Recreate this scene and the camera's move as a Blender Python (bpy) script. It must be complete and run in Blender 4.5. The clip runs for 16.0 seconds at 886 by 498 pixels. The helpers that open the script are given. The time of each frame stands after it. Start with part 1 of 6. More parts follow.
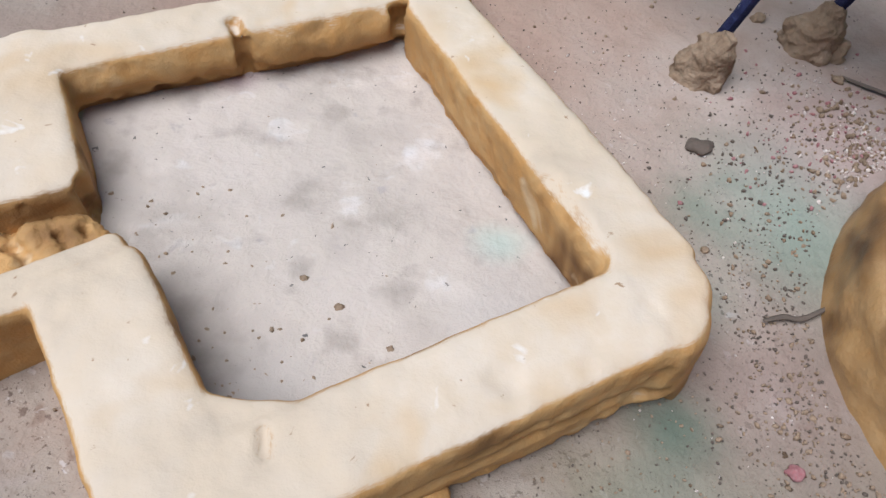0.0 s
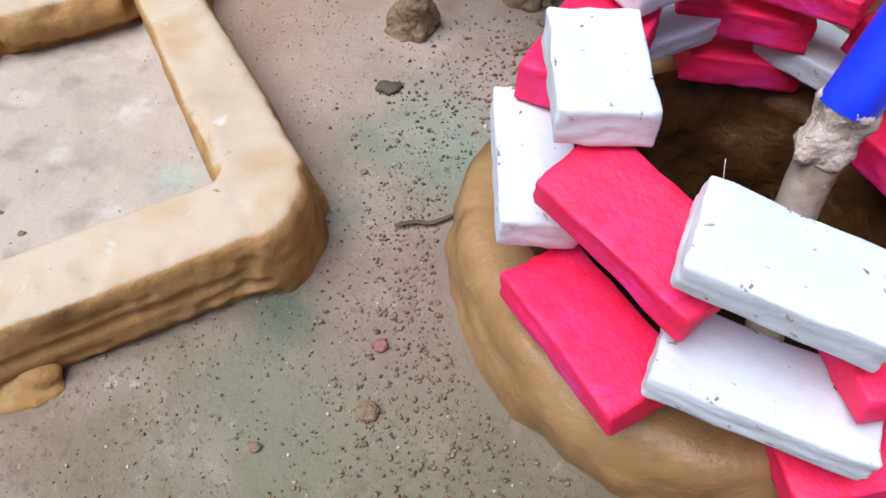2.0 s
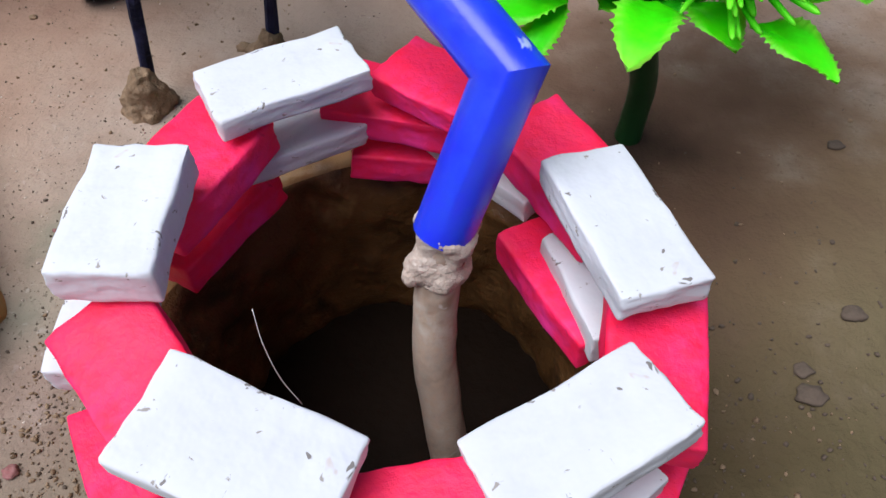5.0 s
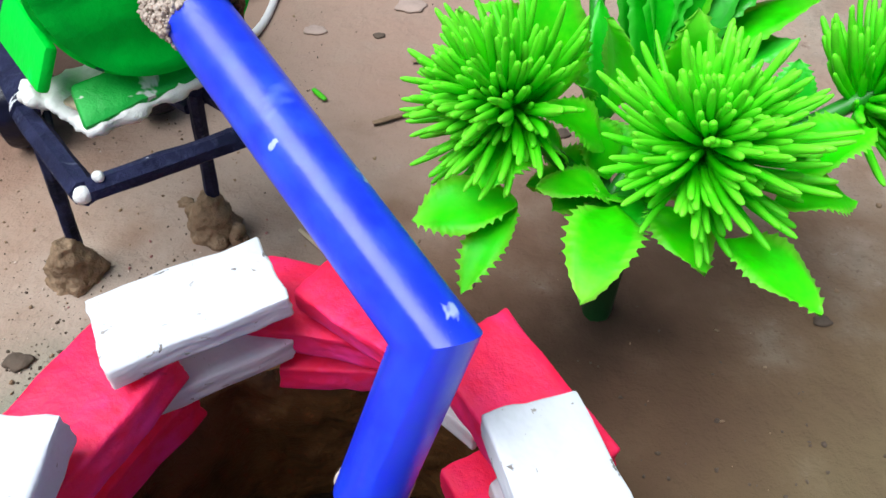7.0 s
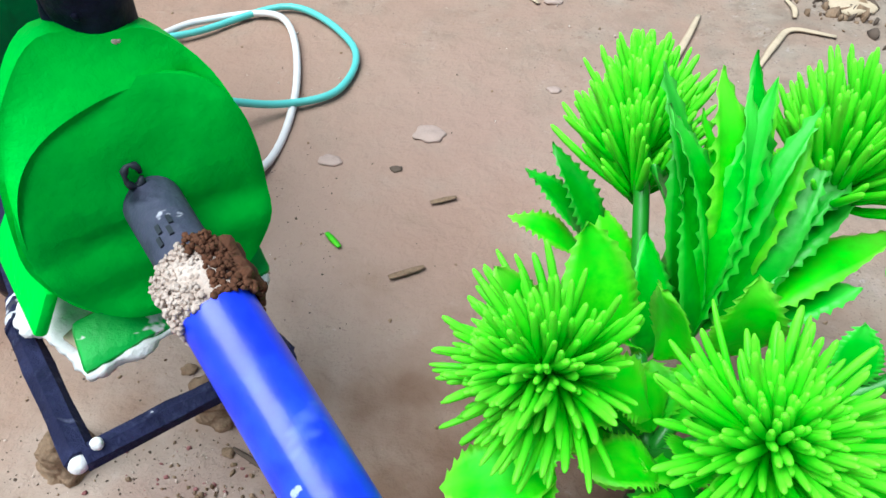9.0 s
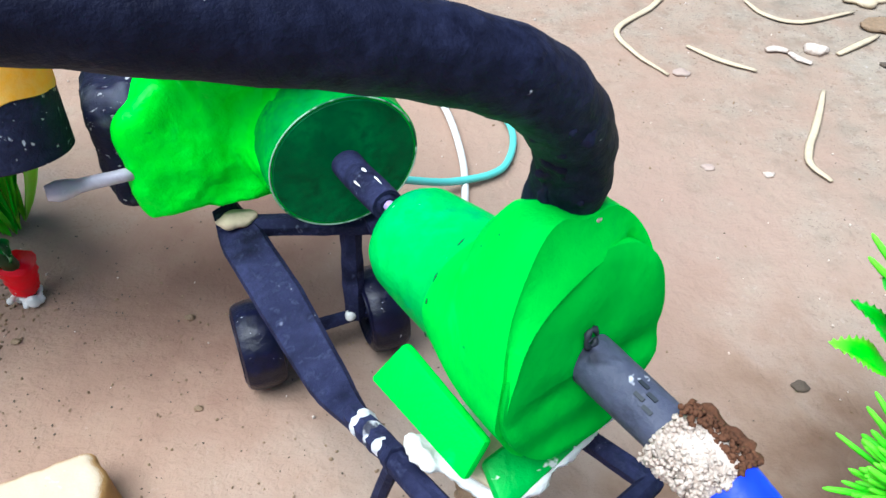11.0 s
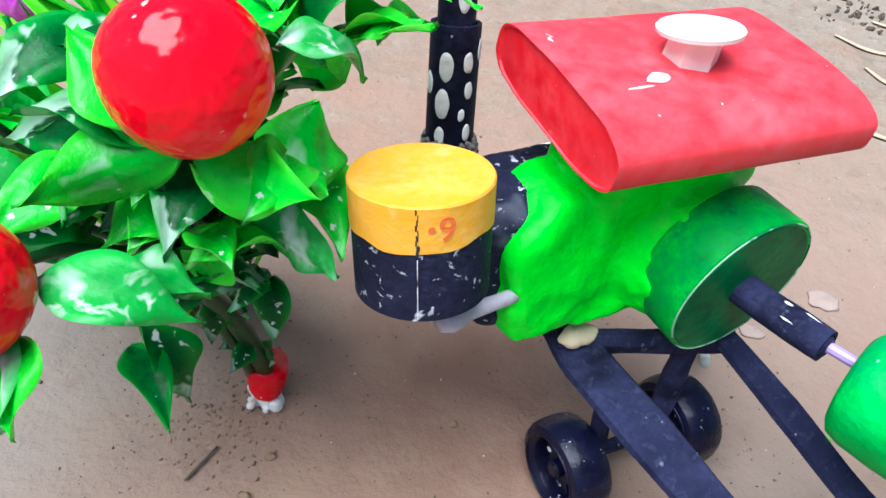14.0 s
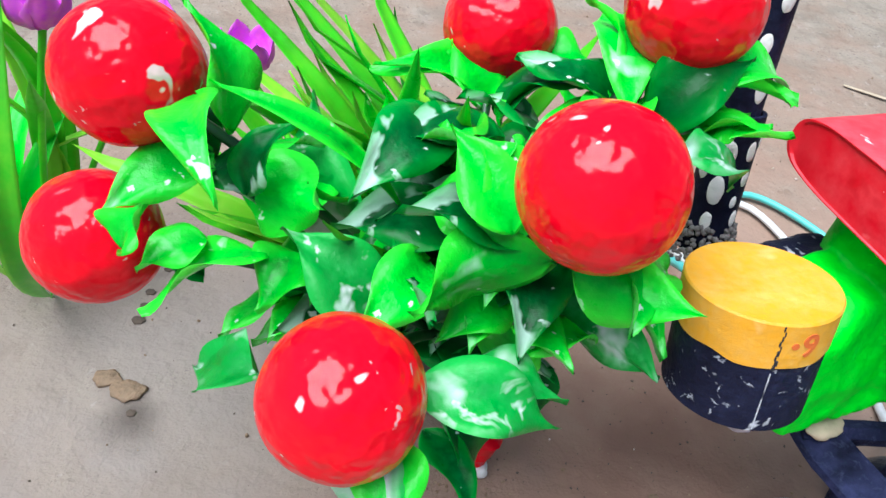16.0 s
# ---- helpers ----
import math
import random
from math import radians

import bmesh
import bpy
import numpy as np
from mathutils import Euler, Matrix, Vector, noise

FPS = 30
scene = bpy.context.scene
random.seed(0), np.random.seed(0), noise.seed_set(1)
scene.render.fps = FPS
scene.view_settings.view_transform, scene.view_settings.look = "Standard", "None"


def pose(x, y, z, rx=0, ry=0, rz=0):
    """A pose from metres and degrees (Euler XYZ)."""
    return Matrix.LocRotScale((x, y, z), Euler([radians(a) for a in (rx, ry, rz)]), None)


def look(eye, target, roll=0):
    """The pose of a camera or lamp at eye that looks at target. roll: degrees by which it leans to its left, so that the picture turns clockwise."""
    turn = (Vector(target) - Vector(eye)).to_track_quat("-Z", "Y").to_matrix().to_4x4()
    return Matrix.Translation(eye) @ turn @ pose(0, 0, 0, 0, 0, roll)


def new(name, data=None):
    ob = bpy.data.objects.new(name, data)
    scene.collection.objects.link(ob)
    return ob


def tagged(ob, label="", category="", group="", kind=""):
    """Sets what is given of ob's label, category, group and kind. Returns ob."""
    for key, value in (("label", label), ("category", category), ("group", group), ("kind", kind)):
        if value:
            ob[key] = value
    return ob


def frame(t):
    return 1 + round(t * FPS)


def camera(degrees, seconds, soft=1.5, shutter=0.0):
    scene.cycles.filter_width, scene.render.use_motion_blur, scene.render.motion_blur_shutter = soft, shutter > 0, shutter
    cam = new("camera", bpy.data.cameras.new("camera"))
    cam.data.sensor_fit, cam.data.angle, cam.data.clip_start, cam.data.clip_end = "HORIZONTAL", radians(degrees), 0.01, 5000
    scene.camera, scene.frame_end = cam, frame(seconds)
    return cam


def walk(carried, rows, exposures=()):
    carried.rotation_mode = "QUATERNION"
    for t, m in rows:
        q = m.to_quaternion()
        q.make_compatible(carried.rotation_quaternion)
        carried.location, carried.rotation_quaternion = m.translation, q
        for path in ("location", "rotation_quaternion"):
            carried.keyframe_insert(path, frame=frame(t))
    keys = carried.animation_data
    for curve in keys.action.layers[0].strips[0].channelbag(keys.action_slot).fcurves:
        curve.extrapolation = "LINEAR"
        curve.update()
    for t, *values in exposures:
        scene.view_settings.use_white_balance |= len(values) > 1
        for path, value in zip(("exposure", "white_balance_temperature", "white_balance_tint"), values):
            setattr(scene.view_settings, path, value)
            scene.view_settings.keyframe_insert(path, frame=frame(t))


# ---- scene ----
cam = camera(61.2, 16.0)
PATH = [
    (0, (0.0050, 0.0078, 0.1318), (0.0190, 0.1855, -0.1096), 7.93),
    (0.5, (0.0260, -0.0021, 0.1340), (0.0345, 0.1774, -0.1062), 5.55),
    (1, (0.0534, -0.0120, 0.1337), (0.0525, 0.1707, -0.1043), 2.38),
    (1.5, (0.0776, -0.0159, 0.1360), (0.0734, 0.1681, -0.1010), 0.47),
    (2, (0.0978, -0.0226, 0.1386), (0.0893, 0.1618, -0.0979), -1.29),
    (2.5, (0.1169, -0.0207, 0.1411), (0.1073, 0.1624, -0.0964), -2.78),
    (3, (0.1309, -0.0258, 0.1407), (0.1201, 0.1580, -0.0962), -2.94),
    (3.5, (0.1412, -0.0284, 0.1407), (0.1310, 0.1554, -0.0962), -2.75),
    (4, (0.1588, -0.0278, 0.1410), (0.1479, 0.1577, -0.0945), -3.13),
    (4.5, (0.1687, -0.0169, 0.1441), (0.1584, 0.1681, -0.0919), -2.90),
    (4.7, (0.1708, -0.0090, 0.1459), (0.1624, 0.1742, -0.0915), -2.38),
    (6.8, (0.1836, 0.0338, 0.1526), (0.1784, 0.2363, -0.0686), -2.09),
    (7, (0.1840, 0.0373, 0.1535), (0.1795, 0.2404, -0.0673), -1.83),
    (7.5, (0.1853, 0.0503, 0.1577), (0.1821, 0.2546, -0.0620), -0.85),
    (8, (0.1849, 0.0571, 0.1603), (0.1815, 0.2633, -0.0576), -0.42),
    (8.5, (0.1827, 0.0679, 0.1665), (0.1782, 0.2765, -0.0491), -0.41),
    (9, (0.1778, 0.0759, 0.1739), (0.1740, 0.2869, -0.0393), -0.03),
    (9.5, (0.1589, 0.0770, 0.1772), (0.1568, 0.2881, -0.0359), 0.53),
    (10, (0.1397, 0.0821, 0.1865), (0.1378, 0.2938, -0.0260), 0.94),
    (10.2, (0.1331, 0.0836, 0.1894), (0.1300, 0.2957, -0.0228), 0.82),
    (12.3, (0.0386, 0.1024, 0.2016), (0.0746, 0.3182, -0.0036), 7.59),
    (12.5, (0.0327, 0.1074, 0.2020), (0.0704, 0.3230, -0.0031), 8.18),
    (13, (0.0153, 0.1153, 0.1954), (0.0564, 0.3284, -0.0117), 9.39),
    (13.5, (0.0008, 0.1213, 0.1939), (0.0411, 0.3349, -0.0129), 9.38),
    (14, (-0.0172, 0.1266, 0.1946), (0.0233, 0.3408, -0.0115), 10.17),
    (14.5, (-0.0337, 0.1310, 0.1963), (0.0046, 0.3468, -0.0086), 10.35),
    (15, (-0.0513, 0.1365, 0.1949), (-0.0129, 0.3514, -0.0108), 11.10),
    (15.5, (-0.0630, 0.1415, 0.1948), (-0.0256, 0.3565, -0.0109), 11.58),
    (16, (-0.0780, 0.1423, 0.1963), (-0.0416, 0.3596, -0.0074), 12.23),
]
EXPOSURES = [(0, 0.3, 5850, 10), (1.5, 0.38, 6000, 11), (2.5, 0.24, 6200, 12), (3.5, 0.15, 6400, 13), (4.7, 0.14, 6450, 13), (6.8, 0.44, 6450, 8), (8.5, 0.53, 6250, 5), (10.2, 0.84, 5950, 3), (12.3, 1.04, 5950, 7), (13.5, 0.92, 6000, 8), (16, 0.64, 6000, 8)]
walk(cam, [(t, look(eye, target, roll)) for t, eye, target, roll in PATH], EXPOSURES)

# ---- world, sun, exposure ----
world = bpy.data.worlds.new("world")
scene.world = world
world.use_nodes = True
wn = world.node_tree.nodes
sky = wn.new("ShaderNodeTexSky")
sky.sky_type, sky.sun_disc = "NISHITA", False
sky.sun_elevation, sky.sun_rotation = radians(68), radians(242)
sky.air_density, sky.dust_density, sky.ozone_density = 1.0, 3.0, 1.0
wn["Background"].inputs[1].default_value = 0.06
world.node_tree.links.new(sky.outputs[0], wn["Background"].inputs[0])
sun = new("sun", bpy.data.lights.new("sun", "SUN"))
sun.data.energy, sun.data.angle, sun.data.color = 4.0, radians(52), (0.90, 0.955, 1.0)
sun.matrix_world = look((-0.95, -0.5, 2.7), (0, 0, 0))

CM = 0.01


# ---- materials ----
def mat(name, color, rough=0.6, metal=0.0, spec=0.5, vary=0.25, size=40.0, second=None, spots=(), bump=0.3, bump_size=120.0, coat=0.0, island=0.0, trans=0.0, tint=None, bump_detail=6.0):
    """A painted or natural surface: base colour with two scales of variation, optional spots of other colours, and relief.
    size and bump_size are in cycles a metre. spots: (colour, cycles a metre, threshold, softness).
    tint: the moulded colour of rims and tips, where the mesh carries a tint layer."""
    m = bpy.data.materials.new(name)
    m.use_nodes = True
    n, l = m.node_tree.nodes, m.node_tree.links
    b = n["Principled BSDF"]
    geo = n.new("ShaderNodeTexCoord")

    def tex(scale, detail=4.0, rough_=0.6, dist=0.0):
        t = n.new("ShaderNodeTexNoise")
        t.inputs["Scale"].default_value, t.inputs["Detail"].default_value = scale, detail
        t.inputs["Roughness"].default_value, t.inputs["Distortion"].default_value = rough_, dist
        l.new(geo.outputs["Object"], t.inputs["Vector"])
        return t.outputs[0]

    def ramp(value, low, high):
        r = n.new("ShaderNodeMapRange")
        r.inputs[1].default_value, r.inputs[2].default_value = low, high
        l.new(value, r.inputs[0])
        return r.outputs[0]

    def mix(fac, a, c):
        x = n.new("ShaderNodeMix")
        x.data_type = "RGBA"
        if isinstance(fac, float):
            x.inputs[0].default_value = fac
        else:
            l.new(fac, x.inputs[0])
        for socket, value in ((x.inputs[6], a), (x.inputs[7], c)):
            if isinstance(value, tuple):
                socket.default_value = (*value, 1)
            else:
                l.new(value, socket)
        return x.outputs[2]

    dark = tuple(max(0.0, v * (1 - vary)) for v in color)
    light = tuple(min(1.0, v * (1 + vary * 0.6)) for v in color)
    col = mix(ramp(tex(size), 0.3, 0.7), dark, second or light)
    col = mix(ramp(tex(size * 7, 3.0), 0.35, 0.7), col, color)
    for s, scale, low, soft in spots:
        col = mix(ramp(tex(scale, 3.0, 0.6, 0.4), low, low + soft), col, s)
    if tint:
        own = n.new("ShaderNodeAttribute")
        own.attribute_name = "tint"
        col = mix(own.outputs["Fac"], col, tint)
    if island:
        info = n.new("ShaderNodeObjectInfo")
        hsv = n.new("ShaderNodeHueSaturation")
        l.new(ramp(info.outputs["Random"], -1 / island, 0.5), hsv.inputs["Value"])
        mr = n.new("ShaderNodeMapRange")
        mr.inputs[3].default_value, mr.inputs[4].default_value = 1 - island, 1 + island
        l.new(info.outputs["Random"], mr.inputs[0])
        l.new(mr.outputs[0], hsv.inputs["Value"])
        l.new(col, hsv.inputs["Color"])
        col = hsv.outputs[0]
    l.new(col, b.inputs["Base Color"])
    rv = n.new("ShaderNodeMapRange")
    rv.inputs[3].default_value, rv.inputs[4].default_value = max(0.05, rough - 0.12), min(1.0, rough + 0.12)
    l.new(tex(size * 3), rv.inputs[0])
    l.new(rv.outputs[0], b.inputs["Roughness"])
    b.inputs["Metallic"].default_value = metal
    b.inputs["Specular IOR Level"].default_value = spec
    b.inputs["Coat Weight"].default_value = coat
    b.inputs["Coat Roughness"].default_value = 0.08
    if bump:
        bp = n.new("ShaderNodeBump")
        bp.inputs["Strength"].default_value, bp.inputs["Distance"].default_value = bump, 0.002
        l.new(tex(bump_size, bump_detail, 0.65), bp.inputs["Height"])
        l.new(bp.outputs[0], b.inputs["Normal"])
        l.new(bp.outputs[0], b.inputs["Coat Normal"])
    if trans:
        b.inputs["Subsurface Weight"].default_value = trans
        b.inputs["Subsurface Radius"].default_value = (0.002, 0.004, 0.001)
        b.inputs["Subsurface Scale"].default_value = 0.5
    return m


def stained(name, base, second, stains, specks, bump=0.6):
    """Trodden earth, coarsely speckled round the tank. stains: (x, y, radius in cm, colour, strength), each with a
    ragged rim, some with painted shade; specks: (colour, cycles a metre, threshold, softness).
    """
    m = mat(name, base, 0.95, spec=0.15, vary=0.16, size=22, second=second, bump=bump * 1.35, bump_size=150)
    n, l = m.node_tree.nodes, m.node_tree.links
    b = n["Principled BSDF"]
    col = b.inputs["Base Color"].links[0].from_socket
    pos = n.new("ShaderNodeNewGeometry").outputs["Position"]
    wob = n.new("ShaderNodeTexNoise")
    wob.inputs["Scale"].default_value, wob.inputs["Detail"].default_value = 45.0, 5.0
    l.new(pos, wob.inputs["Vector"])
    away = n.new("ShaderNodeVectorMath")
    away.operation = "DISTANCE"
    l.new(pos, away.inputs[0])
    away.inputs[1].default_value = (0.075, 0.085, 0)
    near = n.new("ShaderNodeMapRange")
    near.inputs[1].default_value, near.inputs[2].default_value = 0.125, 0.20
    near.inputs[3].default_value, near.inputs[4].default_value = 1.0, 0.5
    l.new(away.outputs["Value"], near.inputs[0])
    for color, scale, low, soft in specks:
        t, k, f, x_ = (n.new("ShaderNode" + i) for i in ("TexNoise", "MapRange", "Math", "Mix"))
        t.inputs["Scale"].default_value, t.inputs["Detail"].default_value = scale, 3.0
        t.inputs["Roughness"].default_value, t.inputs["Distortion"].default_value = 0.6, 0.4
        l.new(pos, t.inputs["Vector"])
        k.inputs[1].default_value, k.inputs[2].default_value = low, low + soft
        l.new(t.outputs[0], k.inputs[0])
        f.operation = "MULTIPLY"
        l.new(k.outputs[0], f.inputs[0])
        l.new(near.outputs[0], f.inputs[1])
        x_.data_type = "RGBA"
        l.new(f.outputs[0], x_.inputs[0])
        l.new(col, x_.inputs[6])
        x_.inputs[7].default_value = (*color, 1)
        col = x_.outputs[2]
    for scale, low, soft, color, most in ((34, 0.50, 0.16, tuple(v * 0.70 for v in base), 0.62), (85, 0.55, 0.12, tuple(v * 0.58 for v in base), 0.55), (60, 0.58, 0.14, tuple(min(1.0, v * 1.2) for v in second), 0.5)):
        t, k, x_ = (n.new("ShaderNode" + i) for i in ("TexNoise", "MapRange", "Mix"))
        t.inputs["Scale"].default_value, t.inputs["Detail"].default_value = scale, 6.0
        l.new(pos, t.inputs["Vector"])
        k.inputs[1].default_value, k.inputs[2].default_value = low, low + soft
        k.inputs[4].default_value = most
        l.new(t.outputs[0], k.inputs[0])
        x_.data_type = "RGBA"
        l.new(k.outputs[0], x_.inputs[0])
        l.new(col, x_.inputs[6])
        x_.inputs[7].default_value = (*color, 1)
        col = x_.outputs[2]
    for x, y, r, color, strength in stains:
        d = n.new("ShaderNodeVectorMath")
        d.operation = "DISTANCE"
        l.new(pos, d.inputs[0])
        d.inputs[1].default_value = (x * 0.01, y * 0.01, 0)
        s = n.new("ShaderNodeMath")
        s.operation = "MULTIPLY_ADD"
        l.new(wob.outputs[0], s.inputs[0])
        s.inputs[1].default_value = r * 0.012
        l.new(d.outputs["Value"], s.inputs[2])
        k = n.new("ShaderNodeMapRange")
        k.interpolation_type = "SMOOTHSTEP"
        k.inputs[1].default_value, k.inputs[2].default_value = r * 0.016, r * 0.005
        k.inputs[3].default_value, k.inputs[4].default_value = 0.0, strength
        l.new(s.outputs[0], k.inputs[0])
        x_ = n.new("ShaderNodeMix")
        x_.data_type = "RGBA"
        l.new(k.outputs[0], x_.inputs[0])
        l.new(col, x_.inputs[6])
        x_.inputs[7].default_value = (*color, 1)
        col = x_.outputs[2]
    l.new(col, b.inputs["Base Color"])
    return m


SPECKS = (((0.36, 0.29, 0.25), 70, 0.58, 0.12), ((0.17, 0.12, 0.09), 110, 0.60, 0.07), ((0.46, 0.41, 0.37), 260, 0.63, 0.04), ((0.045, 0.036, 0.03), 380, 0.635, 0.03), ((0.05, 0.04, 0.035), 800, 0.62, 0.03))
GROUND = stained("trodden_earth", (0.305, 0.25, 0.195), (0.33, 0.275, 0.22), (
    (6, 32, 46, (0.325, 0.188, 0.13), 0.85), (16, 27, 24, (0.35, 0.25, 0.20), 0.7), (16.8, 25, 7, (0.26, 0.145, 0.105), 0.6), (19, 31, 6, (0.30, 0.19, 0.15), 0.45), (9.5, 17.5, 14, (0.40, 0.35, 0.305), 0.8), (1, 20, 22, (0.34, 0.215, 0.15), 0.65), (-14, 19, 20, (0.20, 0.158, 0.128), 0.7),
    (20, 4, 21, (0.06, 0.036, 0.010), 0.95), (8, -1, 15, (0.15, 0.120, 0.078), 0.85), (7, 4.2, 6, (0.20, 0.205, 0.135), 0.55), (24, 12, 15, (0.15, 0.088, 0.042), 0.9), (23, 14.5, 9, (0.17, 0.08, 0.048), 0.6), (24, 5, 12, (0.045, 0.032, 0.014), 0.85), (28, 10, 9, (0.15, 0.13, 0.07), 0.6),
    # under engine and bush the stains also carry painted shade; darker under needle plant
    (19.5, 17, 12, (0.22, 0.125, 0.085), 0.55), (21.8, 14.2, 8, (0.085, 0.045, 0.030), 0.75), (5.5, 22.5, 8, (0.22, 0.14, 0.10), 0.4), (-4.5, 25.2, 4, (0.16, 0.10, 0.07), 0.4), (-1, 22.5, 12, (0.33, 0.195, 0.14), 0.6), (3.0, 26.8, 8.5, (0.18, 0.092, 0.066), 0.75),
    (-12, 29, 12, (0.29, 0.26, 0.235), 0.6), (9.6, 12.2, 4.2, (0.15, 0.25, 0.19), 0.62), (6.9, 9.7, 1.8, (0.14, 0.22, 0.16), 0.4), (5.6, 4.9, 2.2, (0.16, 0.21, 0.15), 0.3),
    # the last is the dark of the needle plant's foot hole, painted flat
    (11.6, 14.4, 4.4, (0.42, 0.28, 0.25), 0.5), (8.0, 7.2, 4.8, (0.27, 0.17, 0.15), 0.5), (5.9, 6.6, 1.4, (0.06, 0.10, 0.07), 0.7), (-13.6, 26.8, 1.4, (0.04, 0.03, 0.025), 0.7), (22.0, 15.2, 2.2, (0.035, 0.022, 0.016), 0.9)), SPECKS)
FLOOR = stained("dry_tank_floor", (0.455, 0.37, 0.30), (0.49, 0.40, 0.335), (
    (2.5, 10.7, 0.9, (0.36, 0.44, 0.37), 0.6), (-4.2, 15.3, 0.9, (0.62, 0.42, 0.40), 0.6), (-2.2, 6.4, 2.2, (0.33, 0.285, 0.25), 0.7), (2.6, 9.0, 2.0, (0.40, 0.35, 0.31), 0.5)),
    (((0.56, 0.50, 0.46), 60, 0.6, 0.15), ((0.36, 0.30, 0.26), 130, 0.66, 0.06), ((0.10, 0.085, 0.075), 420, 0.69, 0.03)), 0.45)
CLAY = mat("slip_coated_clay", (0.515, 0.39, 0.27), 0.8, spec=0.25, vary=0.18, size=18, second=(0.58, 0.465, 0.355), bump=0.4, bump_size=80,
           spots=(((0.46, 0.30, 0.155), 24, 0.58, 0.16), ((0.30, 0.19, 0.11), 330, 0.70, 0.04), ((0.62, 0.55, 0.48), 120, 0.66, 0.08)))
# on wall sides: raw clay's orange-brown, deepened by painted shade
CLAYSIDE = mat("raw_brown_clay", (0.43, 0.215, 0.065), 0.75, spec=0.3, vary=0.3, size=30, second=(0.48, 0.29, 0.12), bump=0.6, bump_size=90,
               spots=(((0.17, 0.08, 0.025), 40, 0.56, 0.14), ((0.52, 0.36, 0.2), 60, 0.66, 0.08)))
WELLCLAY = mat("damp_well_clay", (0.30, 0.16, 0.058), 0.42, spec=0.35, vary=0.35, size=35, second=(0.42, 0.25, 0.11), bump=0.7, bump_size=60,
               spots=(((0.10, 0.045, 0.016), 30, 0.55, 0.12), ((0.34, 0.25, 0.19), 20, 0.66, 0.08)))
# wet clay inside the shaft, with the recess's shade painted into its colour
SHADEDWETCLAY = mat("wet_shaded_inner_clay", (0.12, 0.052, 0.016), 0.45, spec=0.3, vary=0.5, size=50, second=(0.20, 0.095, 0.035), bump=0.9, bump_size=140, spots=(((0.03, 0.014, 0.006), 45, 0.55, 0.14), ((0.26, 0.14, 0.055), 60, 0.60, 0.12)))
MUD = mat("dry_mud", (0.29, 0.19, 0.118), 0.95, spec=0.15, vary=0.45, size=90, second=(0.38, 0.27, 0.18), bump=0.9, bump_size=350, spots=(((0.12, 0.075, 0.045), 120, 0.60, 0.1),))
WHITE = mat("white_painted_brick", (0.625, 0.635, 0.68), 0.8, spec=0.2, vary=0.10, size=50, bump=0.38, bump_size=75, bump_detail=4.0, island=0.04,
            spots=(((0.62, 0.60, 0.62), 70, 0.64, 0.1), ((0.55, 0.46, 0.43), 150, 0.70, 0.05), ((0.20, 0.18, 0.17), 230, 0.69, 0.02), ((0.32, 0.29, 0.27), 420, 0.668, 0.03)))
PINK = mat("pink_painted_brick", (0.96, 0.004, 0.055), 0.6, spec=0.45, vary=0.10, size=28, second=(0.97, 0.035, 0.22), bump=0.45, bump_size=120, island=0.05,
           spots=(((0.97, 0.05, 0.36), 32, 0.54, 0.16), ((0.80, 0.002, 0.03), 45, 0.64, 0.10), ((0.55, 0.004, 0.05), 130, 0.69, 0.06), ((0.30, 0.02, 0.03), 300, 0.74, 0.03)))
BLUE = mat("blue_plastic_pipe", (0.008, 0.032, 0.78), 0.36, spec=0.5, coat=0.12, vary=0.10, size=30, second=(0.02, 0.075, 0.76), bump=0.1, bump_size=160,
           spots=(((0.10, 0.18, 0.72), 60, 0.62, 0.12), ((0.42, 0.50, 0.82), 130, 0.70, 0.03)))
BLACK = mat("black_paint", (0.003, 0.0035, 0.014), 0.6, spec=0.13, vary=0.3, size=60, second=(0.018, 0.021, 0.055), bump=0.4, bump_size=220,
            spots=(((0.05, 0.055, 0.11), 80, 0.68, 0.06), ((0.55, 0.55, 0.60), 240, 0.725, 0.03)))
TYRE = mat("black_plastic_tyre", (0.002, 0.0025, 0.012), 0.32, spec=0.3, vary=0.3, size=80, second=(0.007, 0.008, 0.04), bump=0.25, bump_size=250,
           spots=(((0.30, 0.30, 0.40), 160, 0.68, 0.03), ((0.45, 0.45, 0.52), 420, 0.69, 0.03)))
DRUMGREEN = mat("brushed_teal_green_card", (0.0, 0.46, 0.06), 0.55, spec=0.2, vary=0.3, size=45, second=(0.0, 0.58, 0.10), bump=0.6, bump_size=110, spots=(((0.0, 0.36, 0.12), 75, 0.55, 0.16), ((0.02, 0.66, 0.08), 60, 0.58, 0.14), ((0.0, 0.26, 0.09), 36, 0.53, 0.14), ((0.3, 0.75, 0.45), 260, 0.71, 0.03)))
GREEN = mat("green_painted_card", (0.0, 0.66, 0.04), 0.55, spec=0.2, vary=0.25, size=40, second=(0.0, 0.74, 0.05), bump=0.45, bump_size=90, spots=(((0.0, 0.40, 0.07), 28, 0.53, 0.2), ((0.0, 0.80, 0.10), 70, 0.60, 0.12), ((0.02, 0.14, 0.07), 200, 0.72, 0.03)))
FACEGREEN = mat("mid_green_painted_face", (0.0, 0.46, 0.03), 0.7, spec=0.12, vary=0.35, size=40, second=(0.0, 0.62, 0.045), bump=0.3, bump_size=110)
LIME = mat("light_green_painted_clay", (0.0, 0.80, 0.004), 0.5, spec=0.3, vary=0.15, size=60, second=(0.03, 0.90, 0.02), bump=0.6, bump_size=100, spots=(((0.0, 0.48, 0.02), 50, 0.60, 0.12), ((0.0, 0.30, 0.03), 90, 0.70, 0.06)))
